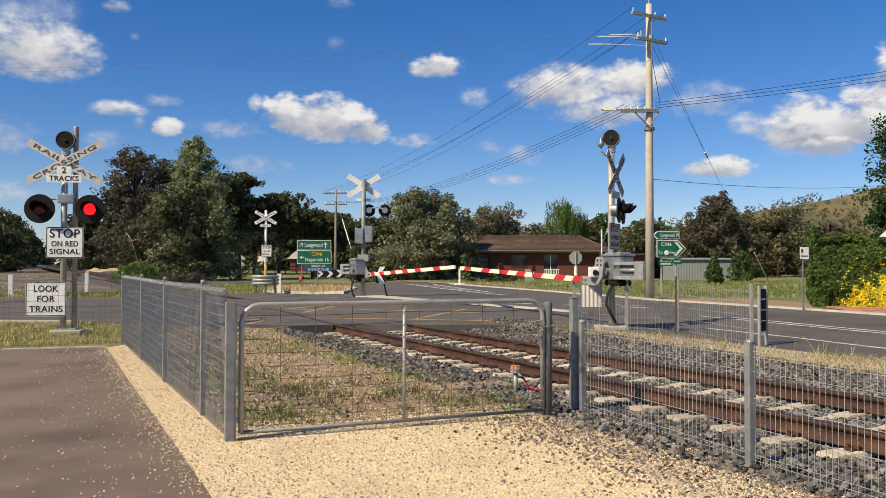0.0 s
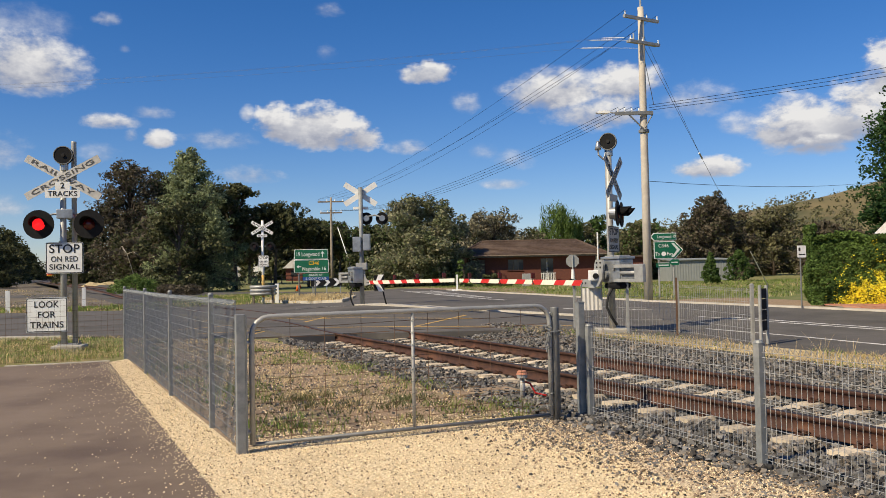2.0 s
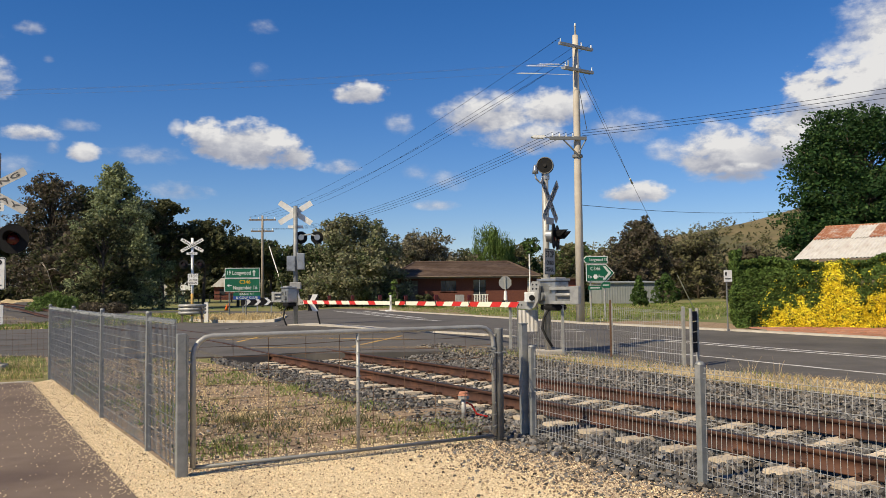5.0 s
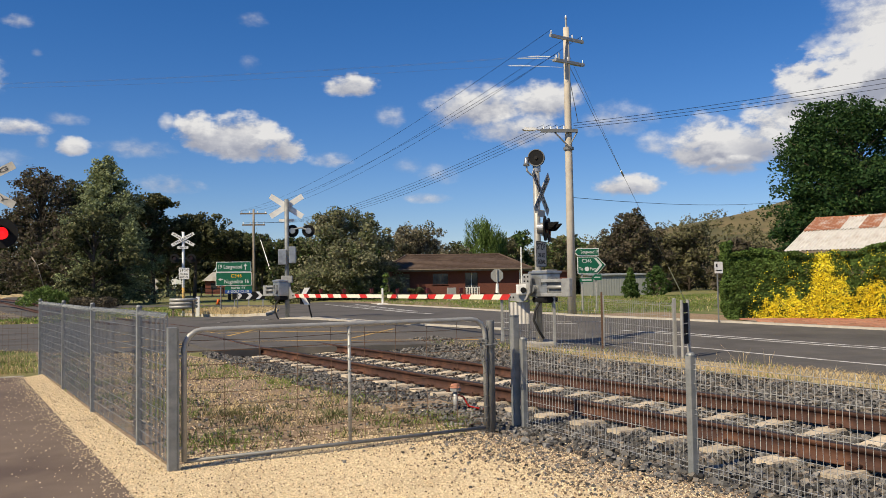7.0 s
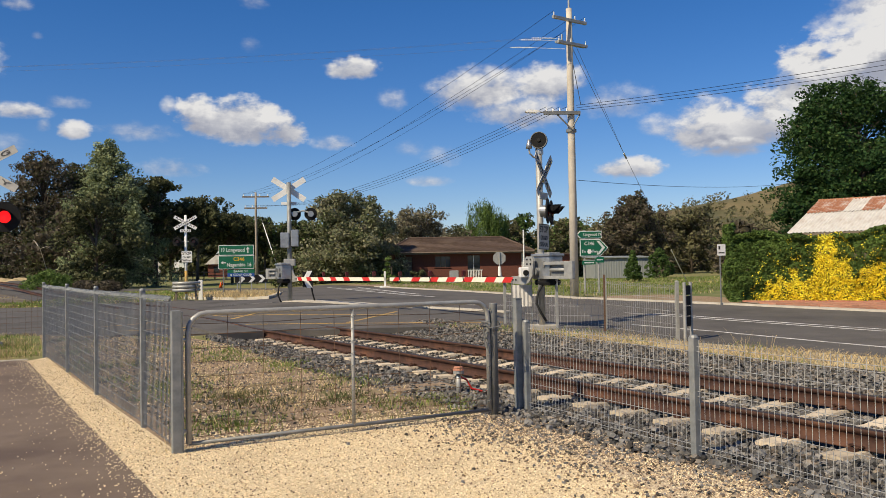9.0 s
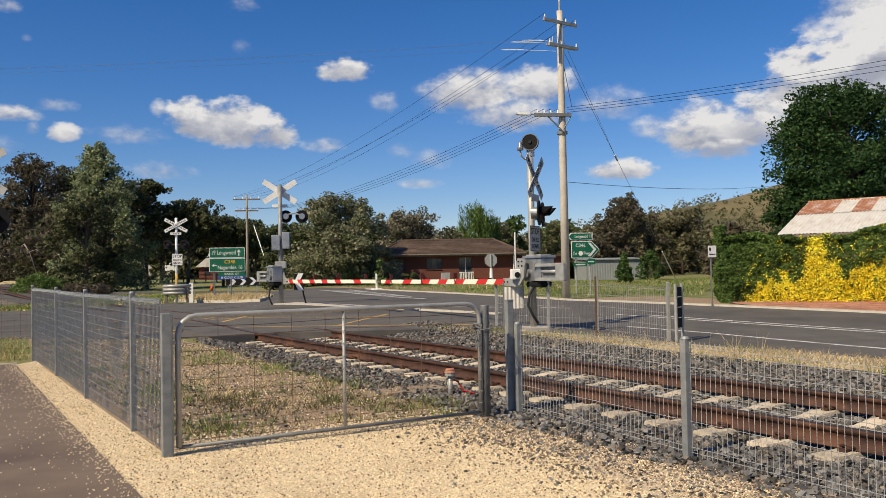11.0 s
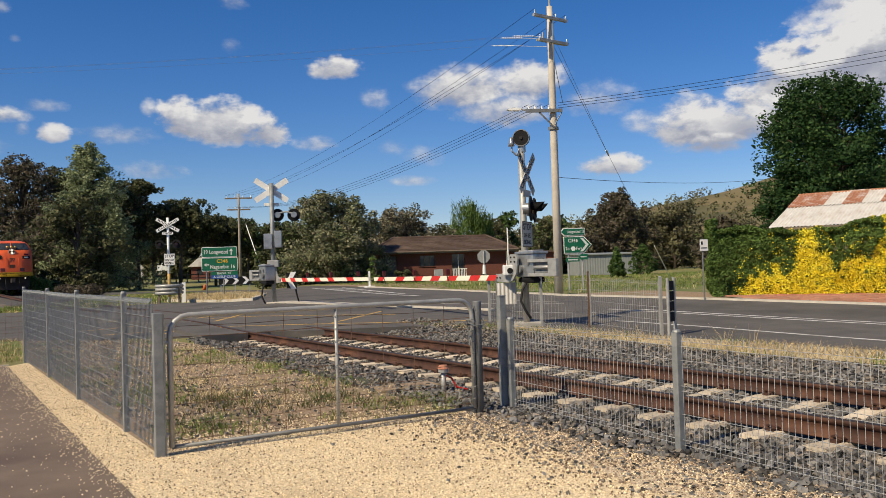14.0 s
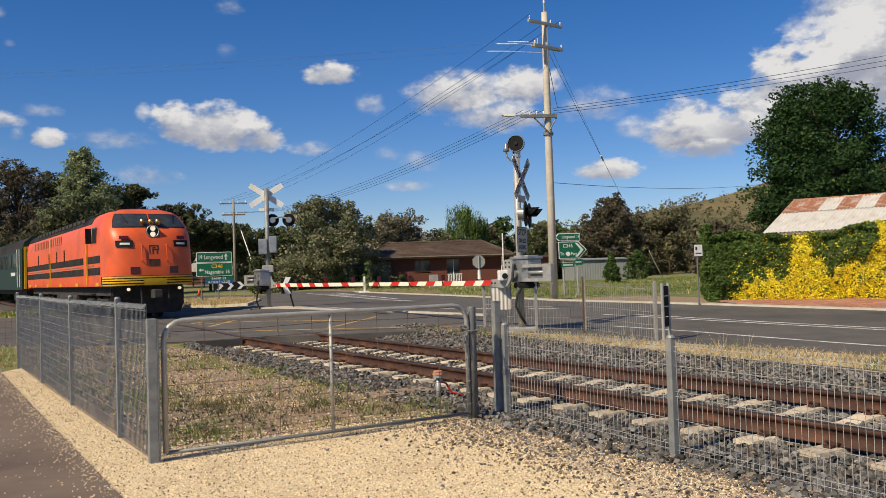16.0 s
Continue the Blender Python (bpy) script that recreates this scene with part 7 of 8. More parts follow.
blades("grass", scatter(FAR_L, 1300, 21, 0.1, 0.25), 0.17, 0.022, "grass_green", 22, "green grass beyond the crossing", per=9, spread=0.35)
YARD = [(-16, 43), (-40, 41), (-70, 110), (-45, 105), (-27, 62)]
blades("dry_grass", scatter(YARD, 260, 81, 0.25, 0.15), 0.10, 0.02, "grass_dry", 82, "sparse dry tufts in the rail yard", per=8, spread=0.35)
blades("weeds", scatter(YARD, 260, 83, 0.3, 0.15), 0.10, 0.02, "leaf_weed", 84, "sparse weeds in the rail yard", per=8, spread=0.3)
PADDOCK = [(7.2, 29.3), (10.6, 30.2), (26, 30), (40, 46), (40, 60), (18, 61), (2, 66.5), (-1, 59), (2.4, 45), (4.6, 38), (5.9, 33)]
blades("grass", scatter(PADDOCK, 2300, 23, -0.2, 0.2), 0.085, 0.014, "grass_green", 24, "rank green paddock grass", per=15, spread=0.4, lean=0.9)
blades("dry_grass", scatter(PADDOCK, 140, 25, 0.25, 0.2), 0.2, 0.01, "grass_dry", 26, "dry stems in the paddock grass", per=7, spread=0.35)


def stones(name, pts, lo, hi, material, seed, label, squash=0.7):
    rng = np.random.default_rng(seed)
    n = len(pts)
    cube = np.array([(x, y, z) for z in (-1, 1) for y in (-1, 1) for x in (-1, 1)], float)
    v = cube[None] * rng.uniform(0.4, 1.1, (n, 8, 3))
    top = v[:, 4:, :2] * rng.uniform(0.4, 0.85, (n, 1, 1))
    v[:, 4:, :2] = top
    s = rng.uniform(lo, hi, n)[:, None, None] * rng.uniform(0.8, 1.25, (n, 1, 3))
    v = v * s
    v[:, :, 2] *= squash
    a, t = rng.uniform(0, math.tau, n), rng.normal(size=n) * 0.9
    ca, sa, ct, st = np.cos(a)[:, None], np.sin(a)[:, None], np.cos(t)[:, None], np.sin(t)[:, None]
    y1, z1 = v[:, :, 1] * ct - v[:, :, 2] * st, v[:, :, 1] * st + v[:, :, 2] * ct
    x2, y2 = v[:, :, 0] * ca - y1 * sa, v[:, :, 0] * sa + y1 * ca
    verts = (np.stack([x2, y2, z1], 2) + np.asarray(pts)[:, None, :]).reshape(-1, 3)
    f = np.array([(4, 5, 7, 6), (0, 1, 5, 4), (2, 6, 7, 3), (0, 4, 6, 2), (1, 3, 7, 5)])
    quads = (np.arange(n)[:, None, None] * 8 + f[None]).reshape(-1, 4)
    me = fast(name, verts, quads, material)
    me.shade_flat()
    return tagged(new(name, me), label, "", "", "stuff")


def ballast_points(n, s0, s1, seed):
    rr = random.Random(seed)
    out = []
    for _ in range(n):
        s, o = rr.uniform(s0, s1), rr.uniform(-2.3, 3.7)
        if o < -1.8 and rr.random() < (-1.8 - o) / 0.6:
            continue
        if abs(abs(o) - 0.78) < 0.1:
            continue
        k = ((s + 13.4) / 0.6) % 1.0
        if abs(o) < 1.25 and (k < 0.17 or k > 0.83):
            continue
        x, y = track(s, o)
        out.append((x, y, gz(x, y) + ballast_rise(x, y) + rr.uniform(-0.004, 0.022)))
    return out


stones("ballast_stones", ballast_points(23000, -10, -1, 31), 0.016, 0.036, "stone", 32, "angular dark bluestone ballast")
stones("ballast_stones", ballast_points(17500, -1, 8.7, 33), 0.018, 0.036, "stone", 34, "angular dark bluestone ballast")
APRON = [(-1.5, 5.44), (-6.2, 15.2), (-5.95, 15.5), (-1.85, 7.15), (1.0, 8.4), (1.35, 8.8), (2.3, 6.4), (3.2, 4.0), (1.5, 3.4), (-1.0, 4.4)]
rr_ = random.Random(41)
near_pts = [p for p in scatter(APRON, 36000, 42, -2.0)]
stones("gravel_stones", [(x, y, z + 0.008) for x, y, z in near_pts], 0.0035, 0.0088, "pebble", 43, "loose cream gravel stones", 0.8)
mix_edge = []
while len(mix_edge) < 2600:
    s, o = rr_.uniform(-9, -2.4), -2.1 - abs(rr_.gauss(0, 0.5))
    x, y = track(s, o)
    if y < 8.7:
        mix_edge.append((x, y, gz(x, y) + 0.012))
stones("ballast_stones", mix_edge, 0.006, 0.02, "stone", 44, "dark stones strayed over the gravel")
stones("gravel_stones", [(x, y, z + 0.008) for x, y, z in scatter(VERGE, 5000, 45, 0.0, 0.7)], 0.004, 0.012, "pebble", 46, "pale stones in the earth behind the gate")
stones("ballast_stones", [(x, y, z + 0.01) for x, y, z in scatter(VERGE, 2600, 47, 0.1, 0.5)], 0.008, 0.022, "stone", 48, "dark stones in the earth behind the gate")
stones("brown_stones", [(x, y, z + 0.008) for x, y, z in scatter(VERGE, 5000, 51, -0.3, 0.6)], 0.004, 0.013, "pebble_brown", 52, "brown stones in the earth behind the gate")
edge2 = []
while len(edge2) < 9500:
    s, o = rr_.uniform(-11, -2.4), -2.05 - abs(rr_.gauss(0, 0.55))
    x, y = track(s, o)
    edge2.append((x, y, gz(x, y) + 0.014))
stones("brown_stones", edge2, 0.004, 0.011, "pebble_brown", 53, "brown stones along the edge of the ballast")
stones("brown_stones", [(x, y, z + 0.012) for x, y, z in scatter(APRON, 5000, 61, -2.0)], 0.003, 0.008, "pebble_brown", 62, "small brown stones among the cream gravel")
edge3 = []
while len(edge3) < 4500:
    s, o = rr_.uniform(-11, -2.4), -2.2 - abs(rr_.gauss(0, 0.45))
    x, y = track(s, o)
    edge3.append((x, y, gz(x, y) + 0.015))
stones("gravel_stones", edge3, 0.003, 0.008, "pebble", 54, "cream gravel stones along the edge of the ballast", 0.8)
spill = []
while len(spill) < 1500:
    u = rr_.uniform(0, 1)
    x, y = -1.5 - 4.7 * u, 5.44 + 9.76 * u
    d = abs(rr_.gauss(0, 0.10 if rr_.random() < 0.6 else 0.6))
    spill.append((x - d * 0.9, y - d * 0.42, gz(x, y) + 0.023))
stones("gravel_stones", spill, 0.003, 0.008, "pebble", 49, "gravel grains strewn over the asphalt path", 0.8)

gate_spill = []
while len(gate_spill) < 3200:
    u, d = rr_.uniform(0, 1), abs(rr_.gauss(0, 0.35))
    x, y = -1.8 + 2.8 * u - d * 0.4, 7.2 + 1.22 * u + d * 0.92
    gate_spill.append((x, y, gz(x, y) + 0.01))
stones("gravel_stones", gate_spill, 0.004, 0.010, "pebble", 57, "cream gravel stones strewn under the gate", 0.8)


def brick_verge():
    v = thing("brick_paving", Matrix(), "worn red brick paving before the hedge", "paving", "", "structure")
    v["kind"] = "structure"
    base = patch("bed", [(11.3, 22.9), (14.4, 18.9), (18.3, 12.6), (25.5, 20.0), (11.9, 26.9), (11.0, 25.0)], 0.03, "mortar", "sandy bed under the bricks")
    poly = [(11.4, 23.0), (14.4, 19.1), (18.2, 13.0), (25.0, 20.0), (11.95, 26.7), (11.2, 25.0)]
    me = mesh_of(bx(-0.20, 0.20, -0.095, 0.095, -0.02, 0.022, bevel=0.006), "brick")
    rr = random.Random(6)
    count, rest = 0, []
    ca, sa = math.cos(radians(-20)), math.sin(radians(-20))
    for j in range(0, 60):
        for i in range(0, 50):
            lx, ly = (i + 0.5 * (j % 2)) * 0.415 - 1.0, j * 0.205 - 6.5
            x, y = 11.4 + lx * ca - ly * sa, 23.0 + lx * sa + ly * ca
            if not inside(poly, x, y):
                continue
            m = pose(x, y, gz(x, y) + 0.04 + rr.uniform(-0.008, 0.012), rr.uniform(-2, 2), rr.uniform(-2, 2), -20 + rr.uniform(-2, 2))
            if count < 300 and x < 17.5:
                o = part("brick", me, "brick_verge", v)
                o.matrix_basis = m
                count += 1
            else:
                rest.append(m)
    bm = bmesh.new()
    for m in rest:
        box(bm, -0.2, 0.2, -0.095, 0.095, -0.02, 0.022, m)
    tagged(part("bricks", bm, "brick_verge", v), kind="stuff")


brick_verge()


# ---- the train ----
ZL = [1.18, 1.26, 1.5, 1.8, 2.1, 2.5, 2.8, 3.0, 3.15, 3.3, 3.5, 3.68, 3.82, 3.93, 4.0]
XF = [0.0, 0.02, 0.03, 0.02, -0.02, -0.08, -0.16, -0.25, -0.36, -0.5, -0.72, -0.9, -1.15, -1.55, -2.2]
HW = [1.43, 1.45, 1.46, 1.46, 1.46, 1.46, 1.46, 1.455, 1.445, 1.42, 1.35, 1.26, 1.1, 0.82, 0.4]


def around(y):
    """The u at which the nose is y metres from its middle."""
    return math.copysign(math.asin((abs(y) / 1.46) ** (1 / 0.7)) / (math.pi / 2) * 0.72, y)


def hull(z, u):
    """A point of the nose's skin at height z; u runs from -1 (one side, 2.9 m back) over the front to 1."""
    xf, w = float(np.interp(z, ZL, XF)), float(np.interp(z, ZL, HW))
    a = abs(u)
    if a > 0.72:
        f = (a - 0.72) / 0.28
        return Vector((xf - 1.05 + (-3.4 - (xf - 1.05)) * f, math.copysign(w, u), z))
    t = a / 0.72 * math.pi / 2
    return Vector((xf - 1.05 * (1 - math.cos(t) ** 0.55), math.copysign(w * math.sin(t) ** 0.7, u) if a else 0.0, z))


def skin(name, z0, z1, u0, u1, out, material, parent, nz=6, nu=10, label=""):
    """A plate that hugs the nose."""
    bm = bmesh.new()
    rows = []
    for j in range(nz + 1):
        z = z0 + (z1 - z0) * j / nz
        row = []
        for i in range(nu + 1):
            u = u0 + (u1 - u0) * i / nu
            p, e = hull(z, u), 0.01
            t1, t2 = hull(z, min(1, u + e)) - hull(z, max(-1, u - e)), hull(z + e, u) - hull(z - e, u)
            nrm = t1.cross(t2)
            nrm = nrm.normalized() if nrm.length > 1e-9 else Vector((1, 0, 0))
            if nrm.x < 0 and abs(u) < 0.7 or (nrm.y * u < 0 and abs(u) > 0.5):
                nrm = -nrm
            row.append(bm.verts.new(p + nrm * out))
        rows.append(row)
    for a, b in zip(rows, rows[1:]):
        for i in range(nu):
            bm.faces.new((a[i], a[i + 1], b[i + 1], b[i]))
    bmesh.ops.recalc_face_normals(bm, faces=bm.faces)
    return part(name, bm, material, parent, label, smooth=True)


def bogie(ob, xc, wheels):
    f = part("bogie", bx(xc - 1.9, xc + 1.9, -1.15, -0.95, 0.42, 0.72, bevel=0.04), "loco_under", ob)
    part("side_frame", bx(xc - 1.9, xc + 1.9, 0.95, 1.15, 0.42, 0.72, bevel=0.04), "loco_under", f)
    for w in wheels:
        for y in (-0.76, 0.76):
            bm = bmesh.new()
            tube(bm, [(xc + w, y - 0.07, 0.5), (xc + w, y + 0.07, 0.5)], 0.5, 20)
            wh = part("wheel", bm, "loco_under", f)
        for y in (-1.22, 1.22):
            part("axle_box", bx(xc + w - 0.16, xc + w + 0.16, y - 0.1, y + 0.1, 0.36, 0.66, bevel=0.03), "loco_under", f)
        for y in (-1.1, 1.1):
            part("spring", tb([(xc + w + 0.4, y, 0.45), (xc + w + 0.4, y, 0.75)], 0.09, 8), "loco_under", f)


def build_loco():
    ob = thing("locomotive", Matrix(), "orange diesel locomotive with black stripes and yellow skirt", "locomotive")
    bm = bmesh.new()
    nu = 36
    rows = []
    for z in np.concatenate([np.linspace(ZL[0], ZL[-1], 34)]):
        rows.append([bm.verts.new(hull(float(z), -1 + 2 * i / nu)) for i in range(nu + 1)])
    for a, b in zip(rows, rows[1:]):
        for i in range(nu):
            bm.faces.new((a[i], a[i + 1], b[i + 1], b[i]))
    # body behind the cab: the same section drawn back
    L = 20.0
    for a, b in zip(rows, rows[1:]):
        for i in (0, nu):
            q = [a[i], b[i]]
            back = [bm.verts.new((-L, v.co.y, v.co.z)) for v in q]
            bm.faces.new((q[0], q[1], back[1], back[0]))
    top = rows[-1]
    bk = [bm.verts.new((-L, top[0].co.y, ZL[-1])), bm.verts.new((-L, top[-1].co.y, ZL[-1]))]
    bm.faces.new((top[0], bk[0], bk[1], top[-1]))
    bm.faces.new(top)
    bmesh.ops.remove_doubles(bm, verts=bm.verts, dist=0.0005)
    bmesh.ops.recalc_face_normals(bm, faces=bm.faces)
    me = mesh_of(bm, "body")
    for m in ("loco_orange", "loco_yellow", "loco_black"):
        me.materials.append(MATS[m])
    for p in me.polygons:
        p.material_index = 2 if p.center.z < (1.5 if p.center.x > -1.3 else 0.9) else (2 if p.center.z > 3.5 and p.center.x < -3.3 else (2 if p.center.z > 3.84 and p.center.x < -1.6 else 0))
    part("body", me, None, ob, smooth=True)
    part("end_wall", bx(-L - 0.05, -L + 0.05, -1.44, 1.44, 1.1, 3.4), "loco_orange", ob)
    part("underframe", bx(-L + 0.1, -0.9, -1.2, 1.2, 0.85, 1.17), "loco_under", ob)
    part("fuel_tank", bx(-12.2, -7.4, -1.25, 1.25, 0.3, 0.86, bevel=0.08), "loco_under", ob)
    bogie(ob, -3.9, (-1.35, 0, 1.35)), bogie(ob, -15.9, (-1.35, 0, 1.35))
    for sy in (-1, 1):
        for z0, z1 in ((1.6, 1.86), (2.02, 2.28)):
            part("stripe", bx(-L + 0.05, -1.6, sy * 1.465 - 0.006, sy * 1.465 + 0.006, z0, z1), "loco_black", ob)
        part("pale_stripe", bx(-L + 0.05, -2.6, sy * 1.465 - 0.004, sy * 1.465 + 0.004, 1.91, 1.96), "brick_verge", ob)
        for x in (-3.65, -12.0):
            part("handrail", tb([(x, sy * 1.53, 1.25), (x, sy * 1.53, 3.35)], 0.02, 6), "loco_yellow", ob)
        part("cab_door", bx(-4.5, -3.75, sy * 1.465 - 0.012, sy * 1.465 + 0.012, 1.35, 3.35), "loco_orange", ob)
        part("cab_window", bx(-2.75, -2.15, sy * 1.47 - 0.02, sy * 1.47 + 0.02, 2.75, 3.3), "glass", ob)
        part("mirror", bx(-3.0, -2.93, sy * 1.58 - 0.1, sy * 1.58 + 0.1, 2.75, 3.3), "black", ob)
        for x in (-8.7, -10.6, -12.7, -16.0):
            p = part("porthole", disc(0.17, 0.03, 14), "black", ob)
            p.matrix_basis = Matrix.Translation((x, sy * 1.465, 2.5)) @ Matrix.Diagonal((0.6, 1, 1.5, 1))
        for i in range(16):
            part("grille", bx(-9.7 - i * 0.5, -9.42 - i * 0.5, sy * 1.46 - 0.02, sy * 1.46 + 0.02, 3.02, 3.36), "brick_verge" if i % 2 else "loco_orange", ob)
        for x in (-2.1, -6.0, -9.7, -13.2, -17.0, -19.0):
            part("step_marker", bx(x - 0.24, x + 0.24, sy * 1.46 - 0.016, sy * 1.46 + 0.016, 1.2, 1.32), "sign_yellow", ob)
        for k in range(3):
            part("cab_step", bx(-4.5, -3.8, sy * 1.3 - 0.12, sy * 1.3 + 0.12, 0.4 + 0.25 * k, 0.43 + 0.25 * k), "loco_under", ob)
    # yellow skirt ribs on the nose
    for z in (1.2, 1.285, 1.37, 1.455):
        skin("skirt_rib", z, z + 0.05, -0.74, 0.74, 0.03, "loco_yellow", ob, 1, 24)
    for s in (-1, 1):
        skin("windscreen", 3.22, 3.68, around(s * 0.05), s * 0.41, 0.014, "glass", ob, 5, 12, "dark curved windscreen")
        skin("windscreen_seal", 3.19, 3.71, around(s * 0.02), s * 0.425, 0.007, "black", ob, 5, 12)
        n = skin("number_board", 2.5, 2.73, around(s * 0.68), around(s * 1.2), 0.03, "black", ob, 2, 6, "black number board")
        skin("number_bar", 2.58, 2.65, around(s * 0.78), around(s * 1.08), 0.036, "letter_white", n, 1, 6)
        skin("marker_light", 2.77, 2.88, around(s * 0.8), around(s * 1.08), 0.05, "lens_dark", ob, 2, 4)
        skin("nose_vent", 1.58, 1.82, around(s * 0.5), around(s * 0.8), 0.012, "lens_dark", ob, 2, 4)
        part("nose_handrail", tb([hull(2.02, around(s * 0.42)) + Vector((0.0, 0, 0)), hull(2.04, around(s * 0.42)) + Vector((0.07, 0, 0)), hull(2.56, around(s * 0.42)) + Vector((0.07, 0, 0)), hull(2.58, around(s * 0.42))], 0.018, 6), "loco_orange", ob)
        dl = part("ditch_light", disc(0.055, 0.08, 14), "lamp_lit", ob, "lit white ditch light")
        dl.matrix_basis = pose(-0.12, s * 0.86, 1.06, 0, 0, 90)
        part("brake_hose", tb([(-0.1, s * 0.45, 1.12), (0.05, s * 0.46, 0.6), (0.0, s * 0.42, 0.35)], 0.03, 6), "rubber", ob)
        part("wiper", tb([hull(3.68, s * 0.3) + Vector((0.04, 0, 0.02)), hull(3.35, s * 0.2) + Vector((0.05, 0, 0.02))], 0.01, 5), "black", ob)
    skin("nose_panel", 1.84, 2.08, around(-0.18), around(0.18), 0.008, "rail_steel", ob, 2, 4)
    skin("coupler_panel", 1.2, 1.4, around(-0.38), around(0.38), 0.05, "loco_yellow", ob, 2, 6)
    # plain emblem: an angular looped mark
    for z0, z1, u0, u1 in ((2.26, 2.56, -0.16, -0.125), (2.53, 2.56, -0.16, 0.14), (2.4, 2.43, -0.06, 0.14), (2.4, 2.56, 0.12, 0.16), (2.26, 2.4, 0.08, 0.12), (2.26, 2.48, -0.06, -0.02), (2.46, 2.49, -0.06, 0.06)):
        skin("emblem", z0, z1, around(u0), around(u1), 0.007, "letter_black", ob, 1, 3)
    hl = part("headlight_case", tb([(-0.6, 0, 3.06), (-0.19, 0, 3.05)], 0.215, 18), "loco_black", ob)
    part("headlight_ring", tb([(-0.175, 0.205 * math.cos(k * math.tau / 24), 3.05 + 0.205 * math.sin(k * math.tau / 24)) for k in range(25)], 0.022, 6), "aluminium", hl, smooth=True)
    for z in (3.15, 2.95):
        lp = part("headlight", disc(0.088, 0.03, 16), "lamp_lit", hl, "lit twin headlight")
        lp.matrix_basis = pose(-0.18, 0, z, 0, 0, 90)
    for y in (-0.28, 0.0, 0.24):
        hn = part("horn", tb([(-0.8, y, 3.42), (-0.55, y, 3.41), (-0.42, y, 3.4), (-0.34, y, 3.39)], 0.04, 12, 0.105), "brass", ob, "brass air horn", smooth=True)
    part("coupler", bx(-0.3, 0.42, -0.14, 0.14, 0.74, 1.04, bevel=0.04), "loco_under", ob)
    part("pilot", prism([(-1.1, 0.2), (1.1, 0.2), (1.25, 0.5), (1.25, 1.1), (-1.25, 1.1), (-1.25, 0.5)], 0.06, m=pose(-1.0, 0, 0, 0, 0, 90)), "loco_under", ob)
    for x in (-6.5, -9.0, -11.5, -14.5):
        part("roof_fan", tb([(x, 0, 3.9), (x, 0, 4.02)], 0.55, 18), "loco_black", ob)
    for x in (-5.2, -8.2, -10.8, -13.6, -16.2, -18.2):
        part("roof_hatch", bx(x - 0.75, x + 0.75, -0.62, 0.62, 3.98, 4.06, bevel=0.02), "loco_black", ob)
    for sy in (-1, 1):
        part("roof_rail", tb([(-19.5, sy * 0.75, 3.99), (-4.2, sy * 0.75, 3.99)], 0.03, 6), "loco_black", ob)
        for k in range(14):
            part("roof_grille", bx(-17.4 + k * 0.9, -16.75 + k * 0.9, sy * 1.2 - 0.1, sy * 1.2 + 0.1, 3.66, 3.8, bevel=0.01), "loco_under", ob)
    part("exhaust", bx(-12.9, -12.4, -0.3, 0.3, 3.93, 4.12), "loco_black", ob)
    return ob


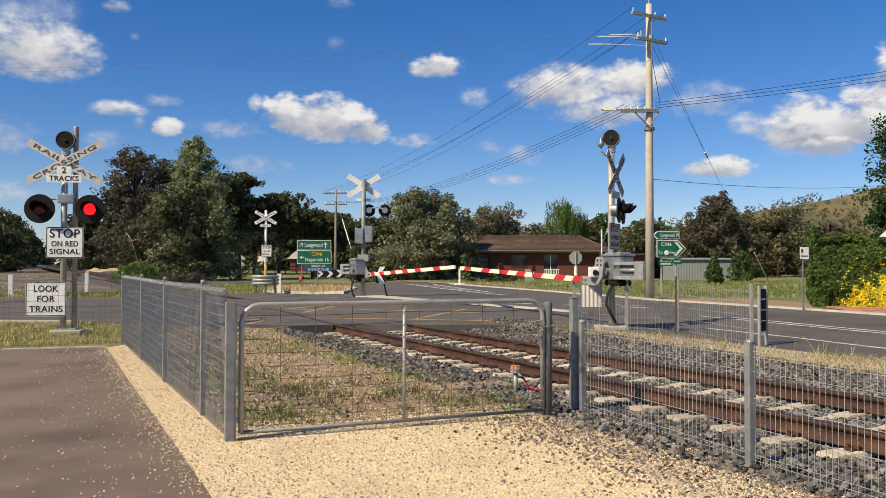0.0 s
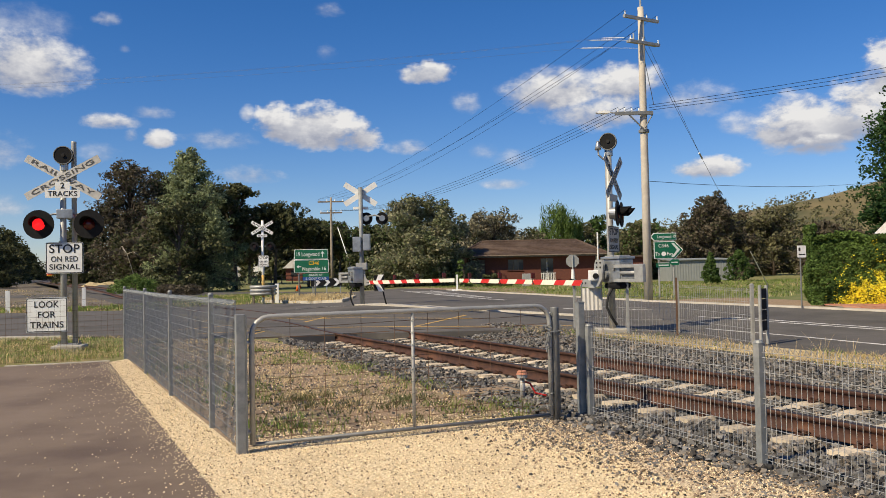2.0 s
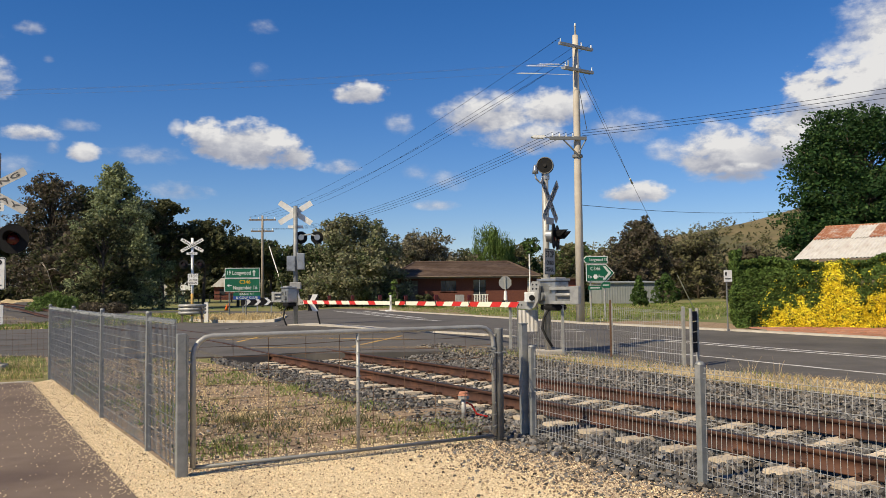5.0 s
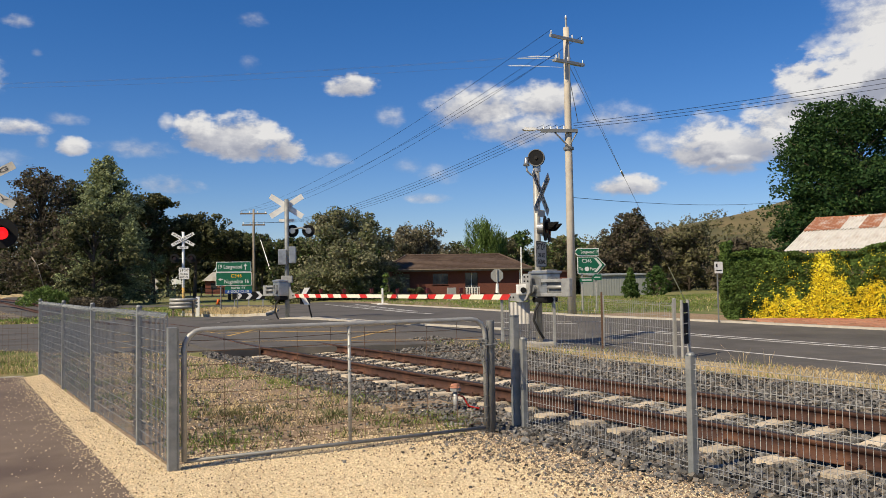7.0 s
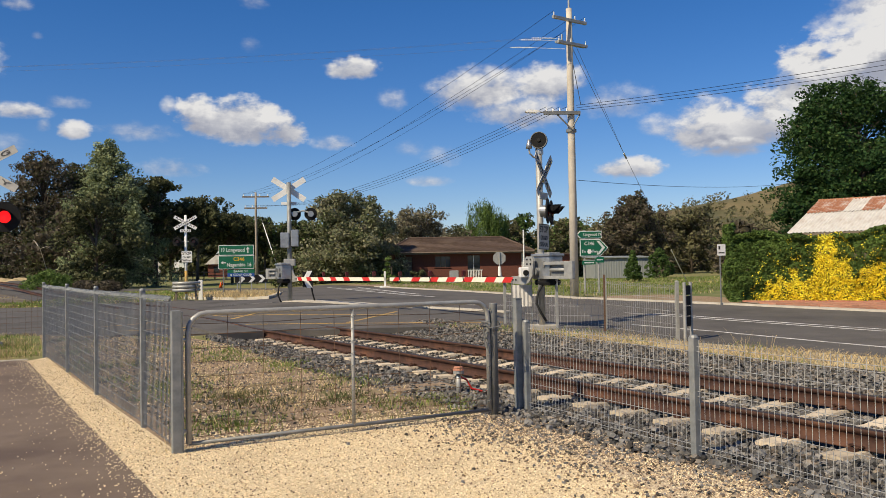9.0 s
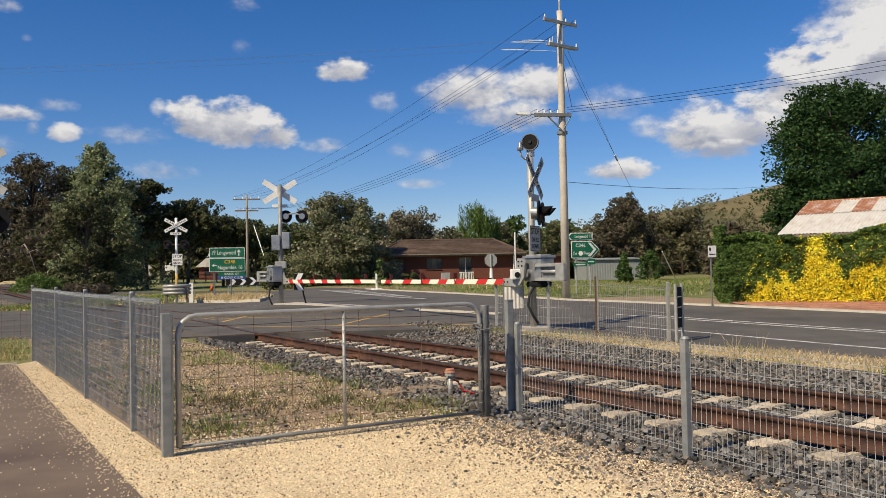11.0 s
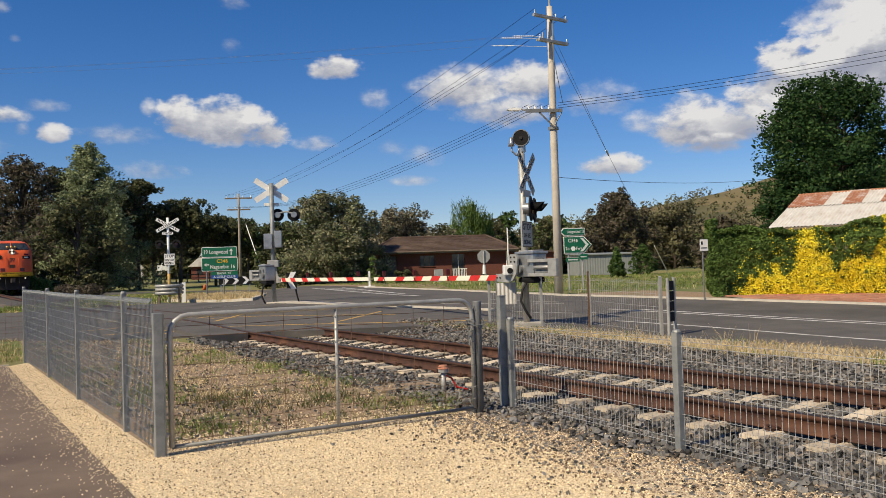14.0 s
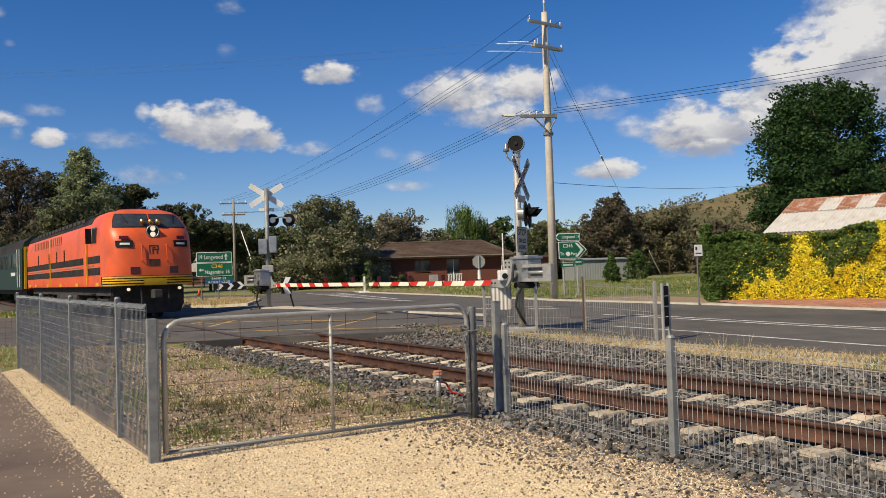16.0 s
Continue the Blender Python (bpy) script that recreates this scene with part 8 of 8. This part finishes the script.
def build_coach():
    ob = thing("passenger_carriage", Matrix(), "dark green railway carriage coupled behind the locomotive", "carriage", "carriages")
    prof = [(-1.45, 0.95), (1.45, 0.95), (1.45, 3.1), (1.3, 3.55), (0.95, 3.85), (0.4, 4.0), (-0.4, 4.0), (-0.95, 3.85), (-1.3, 3.55), (-1.45, 3.1)]
    bm = prism(prof, 20.0, m=pose(-10, 0, 0, 0, 0, 90))
    me = mesh_of(bm, "body")
    me.materials.append(MATS["coach_green"]), me.materials.append(MATS["loco_black"])
    for p in me.polygons:
        p.material_index = 1 if p.center.z > 3.3 and abs(p.normal.z) > 0.25 else 0
    part("body", me, None, ob)
    part("gangway", bx(-0.02, 0.5, -0.9, 0.9, 1.0, 3.3, bevel=0.05), "rubber", ob, "black rubber gangway bellows")
    for sy in (-1, 1):
        part("vestibule_frame", bx(0.02, 0.1, sy * 1.28 - 0.06, sy * 1.28 + 0.06, 1.0, 3.3), "loco_yellow", ob)
    part("vestibule_frame", bx(0.02, 0.1, -1.22, 1.22, 3.18, 3.3), "loco_yellow", ob)
    for sy in (-1, 1):
        for i in range(8):
            part("window", bx(-3.2 - i * 2.0, -2.0 - i * 2.0, sy * 1.455 - 0.012, sy * 1.455 + 0.012, 2.2, 3.0), "glass", ob)
        for x in (-0.5, -1.35):
            part("handrail", tb([(x, sy * 1.5, 1.1), (x, sy * 1.5, 3.2)], 0.025, 6), "letter_white", ob)
        part("text_bar", bx(-4.4, -2.6, sy * 1.455 - 0.006, sy * 1.455 + 0.006, 1.75, 1.95), "letter_white", ob)
    bogie(ob, -3.0, (-1.0, 1.0)), bogie(ob, -17.0, (-1.0, 1.0))
    part("underframe", bx(-19.8, -0.2, -1.2, 1.2, 0.7, 0.95), "loco_under", ob)
    return ob


LOCO = build_loco()
COACHES = [build_coach()]
COACHES.append(copy_thing(COACHES[0], Matrix()))


def rail_pose(s):
    """Facing down the line towards smaller s, standing on the rails."""
    (x, y), (x2, y2) = track(s), track(s + 6)
    return pose(x, y, rail_z(s + 4), 0, 0, math.degrees(math.atan2(y - y2, x - x2)))


def motions():
    run = [(0, 340), (4, 260), (8, 180), (10, 140), (12, 100), (13, 80), (13.5, 70), (14, 60), (14.5, 50), (15, 40), (15.5, 30), (16, 20)]
    for ob, back in [(LOCO, 0.0)] + [(c, 21.0 + 20.9 * i) for i, c in enumerate(COACHES)]:
        walk(ob, [(t, rail_pose(s + back)) for t, s in run])
    # the red lamps flash by turns
    for lens, lit in FLASHERS:
        a = 0 if lit else 180
        rows = [(0, a)]
        for k in range(21):
            t = 0.285 if k == 0 else 1.05 + 0.73 * (k - 1)
            rows += [(t - 0.05, a), (t - 0.017, a + 60), (t + 0.017, a + 120), (t + 0.05, a + 180)]
            a += 180
        walk(lens, [(t, pose(0, 0.055, 0, 0, 0, b)) for t, b in rows + [(16, a)]])
    # the booms sink the last two degrees and come to rest
    for arm, rest in BOOMS:
        rows = [(0, 2.3), (0.5, 1.8), (1.0, 1.3), (1.5, 0.9), (2.0, 0.6), (2.5, 0.4), (3.0, 0.25), (4.0, 0.1), (6.0, 0.0), (16.0, 0.0)]
        walk(arm, [(t, rest @ Matrix.Rotation(radians(-a), 4, "Y")) for t, a in rows])


motions()
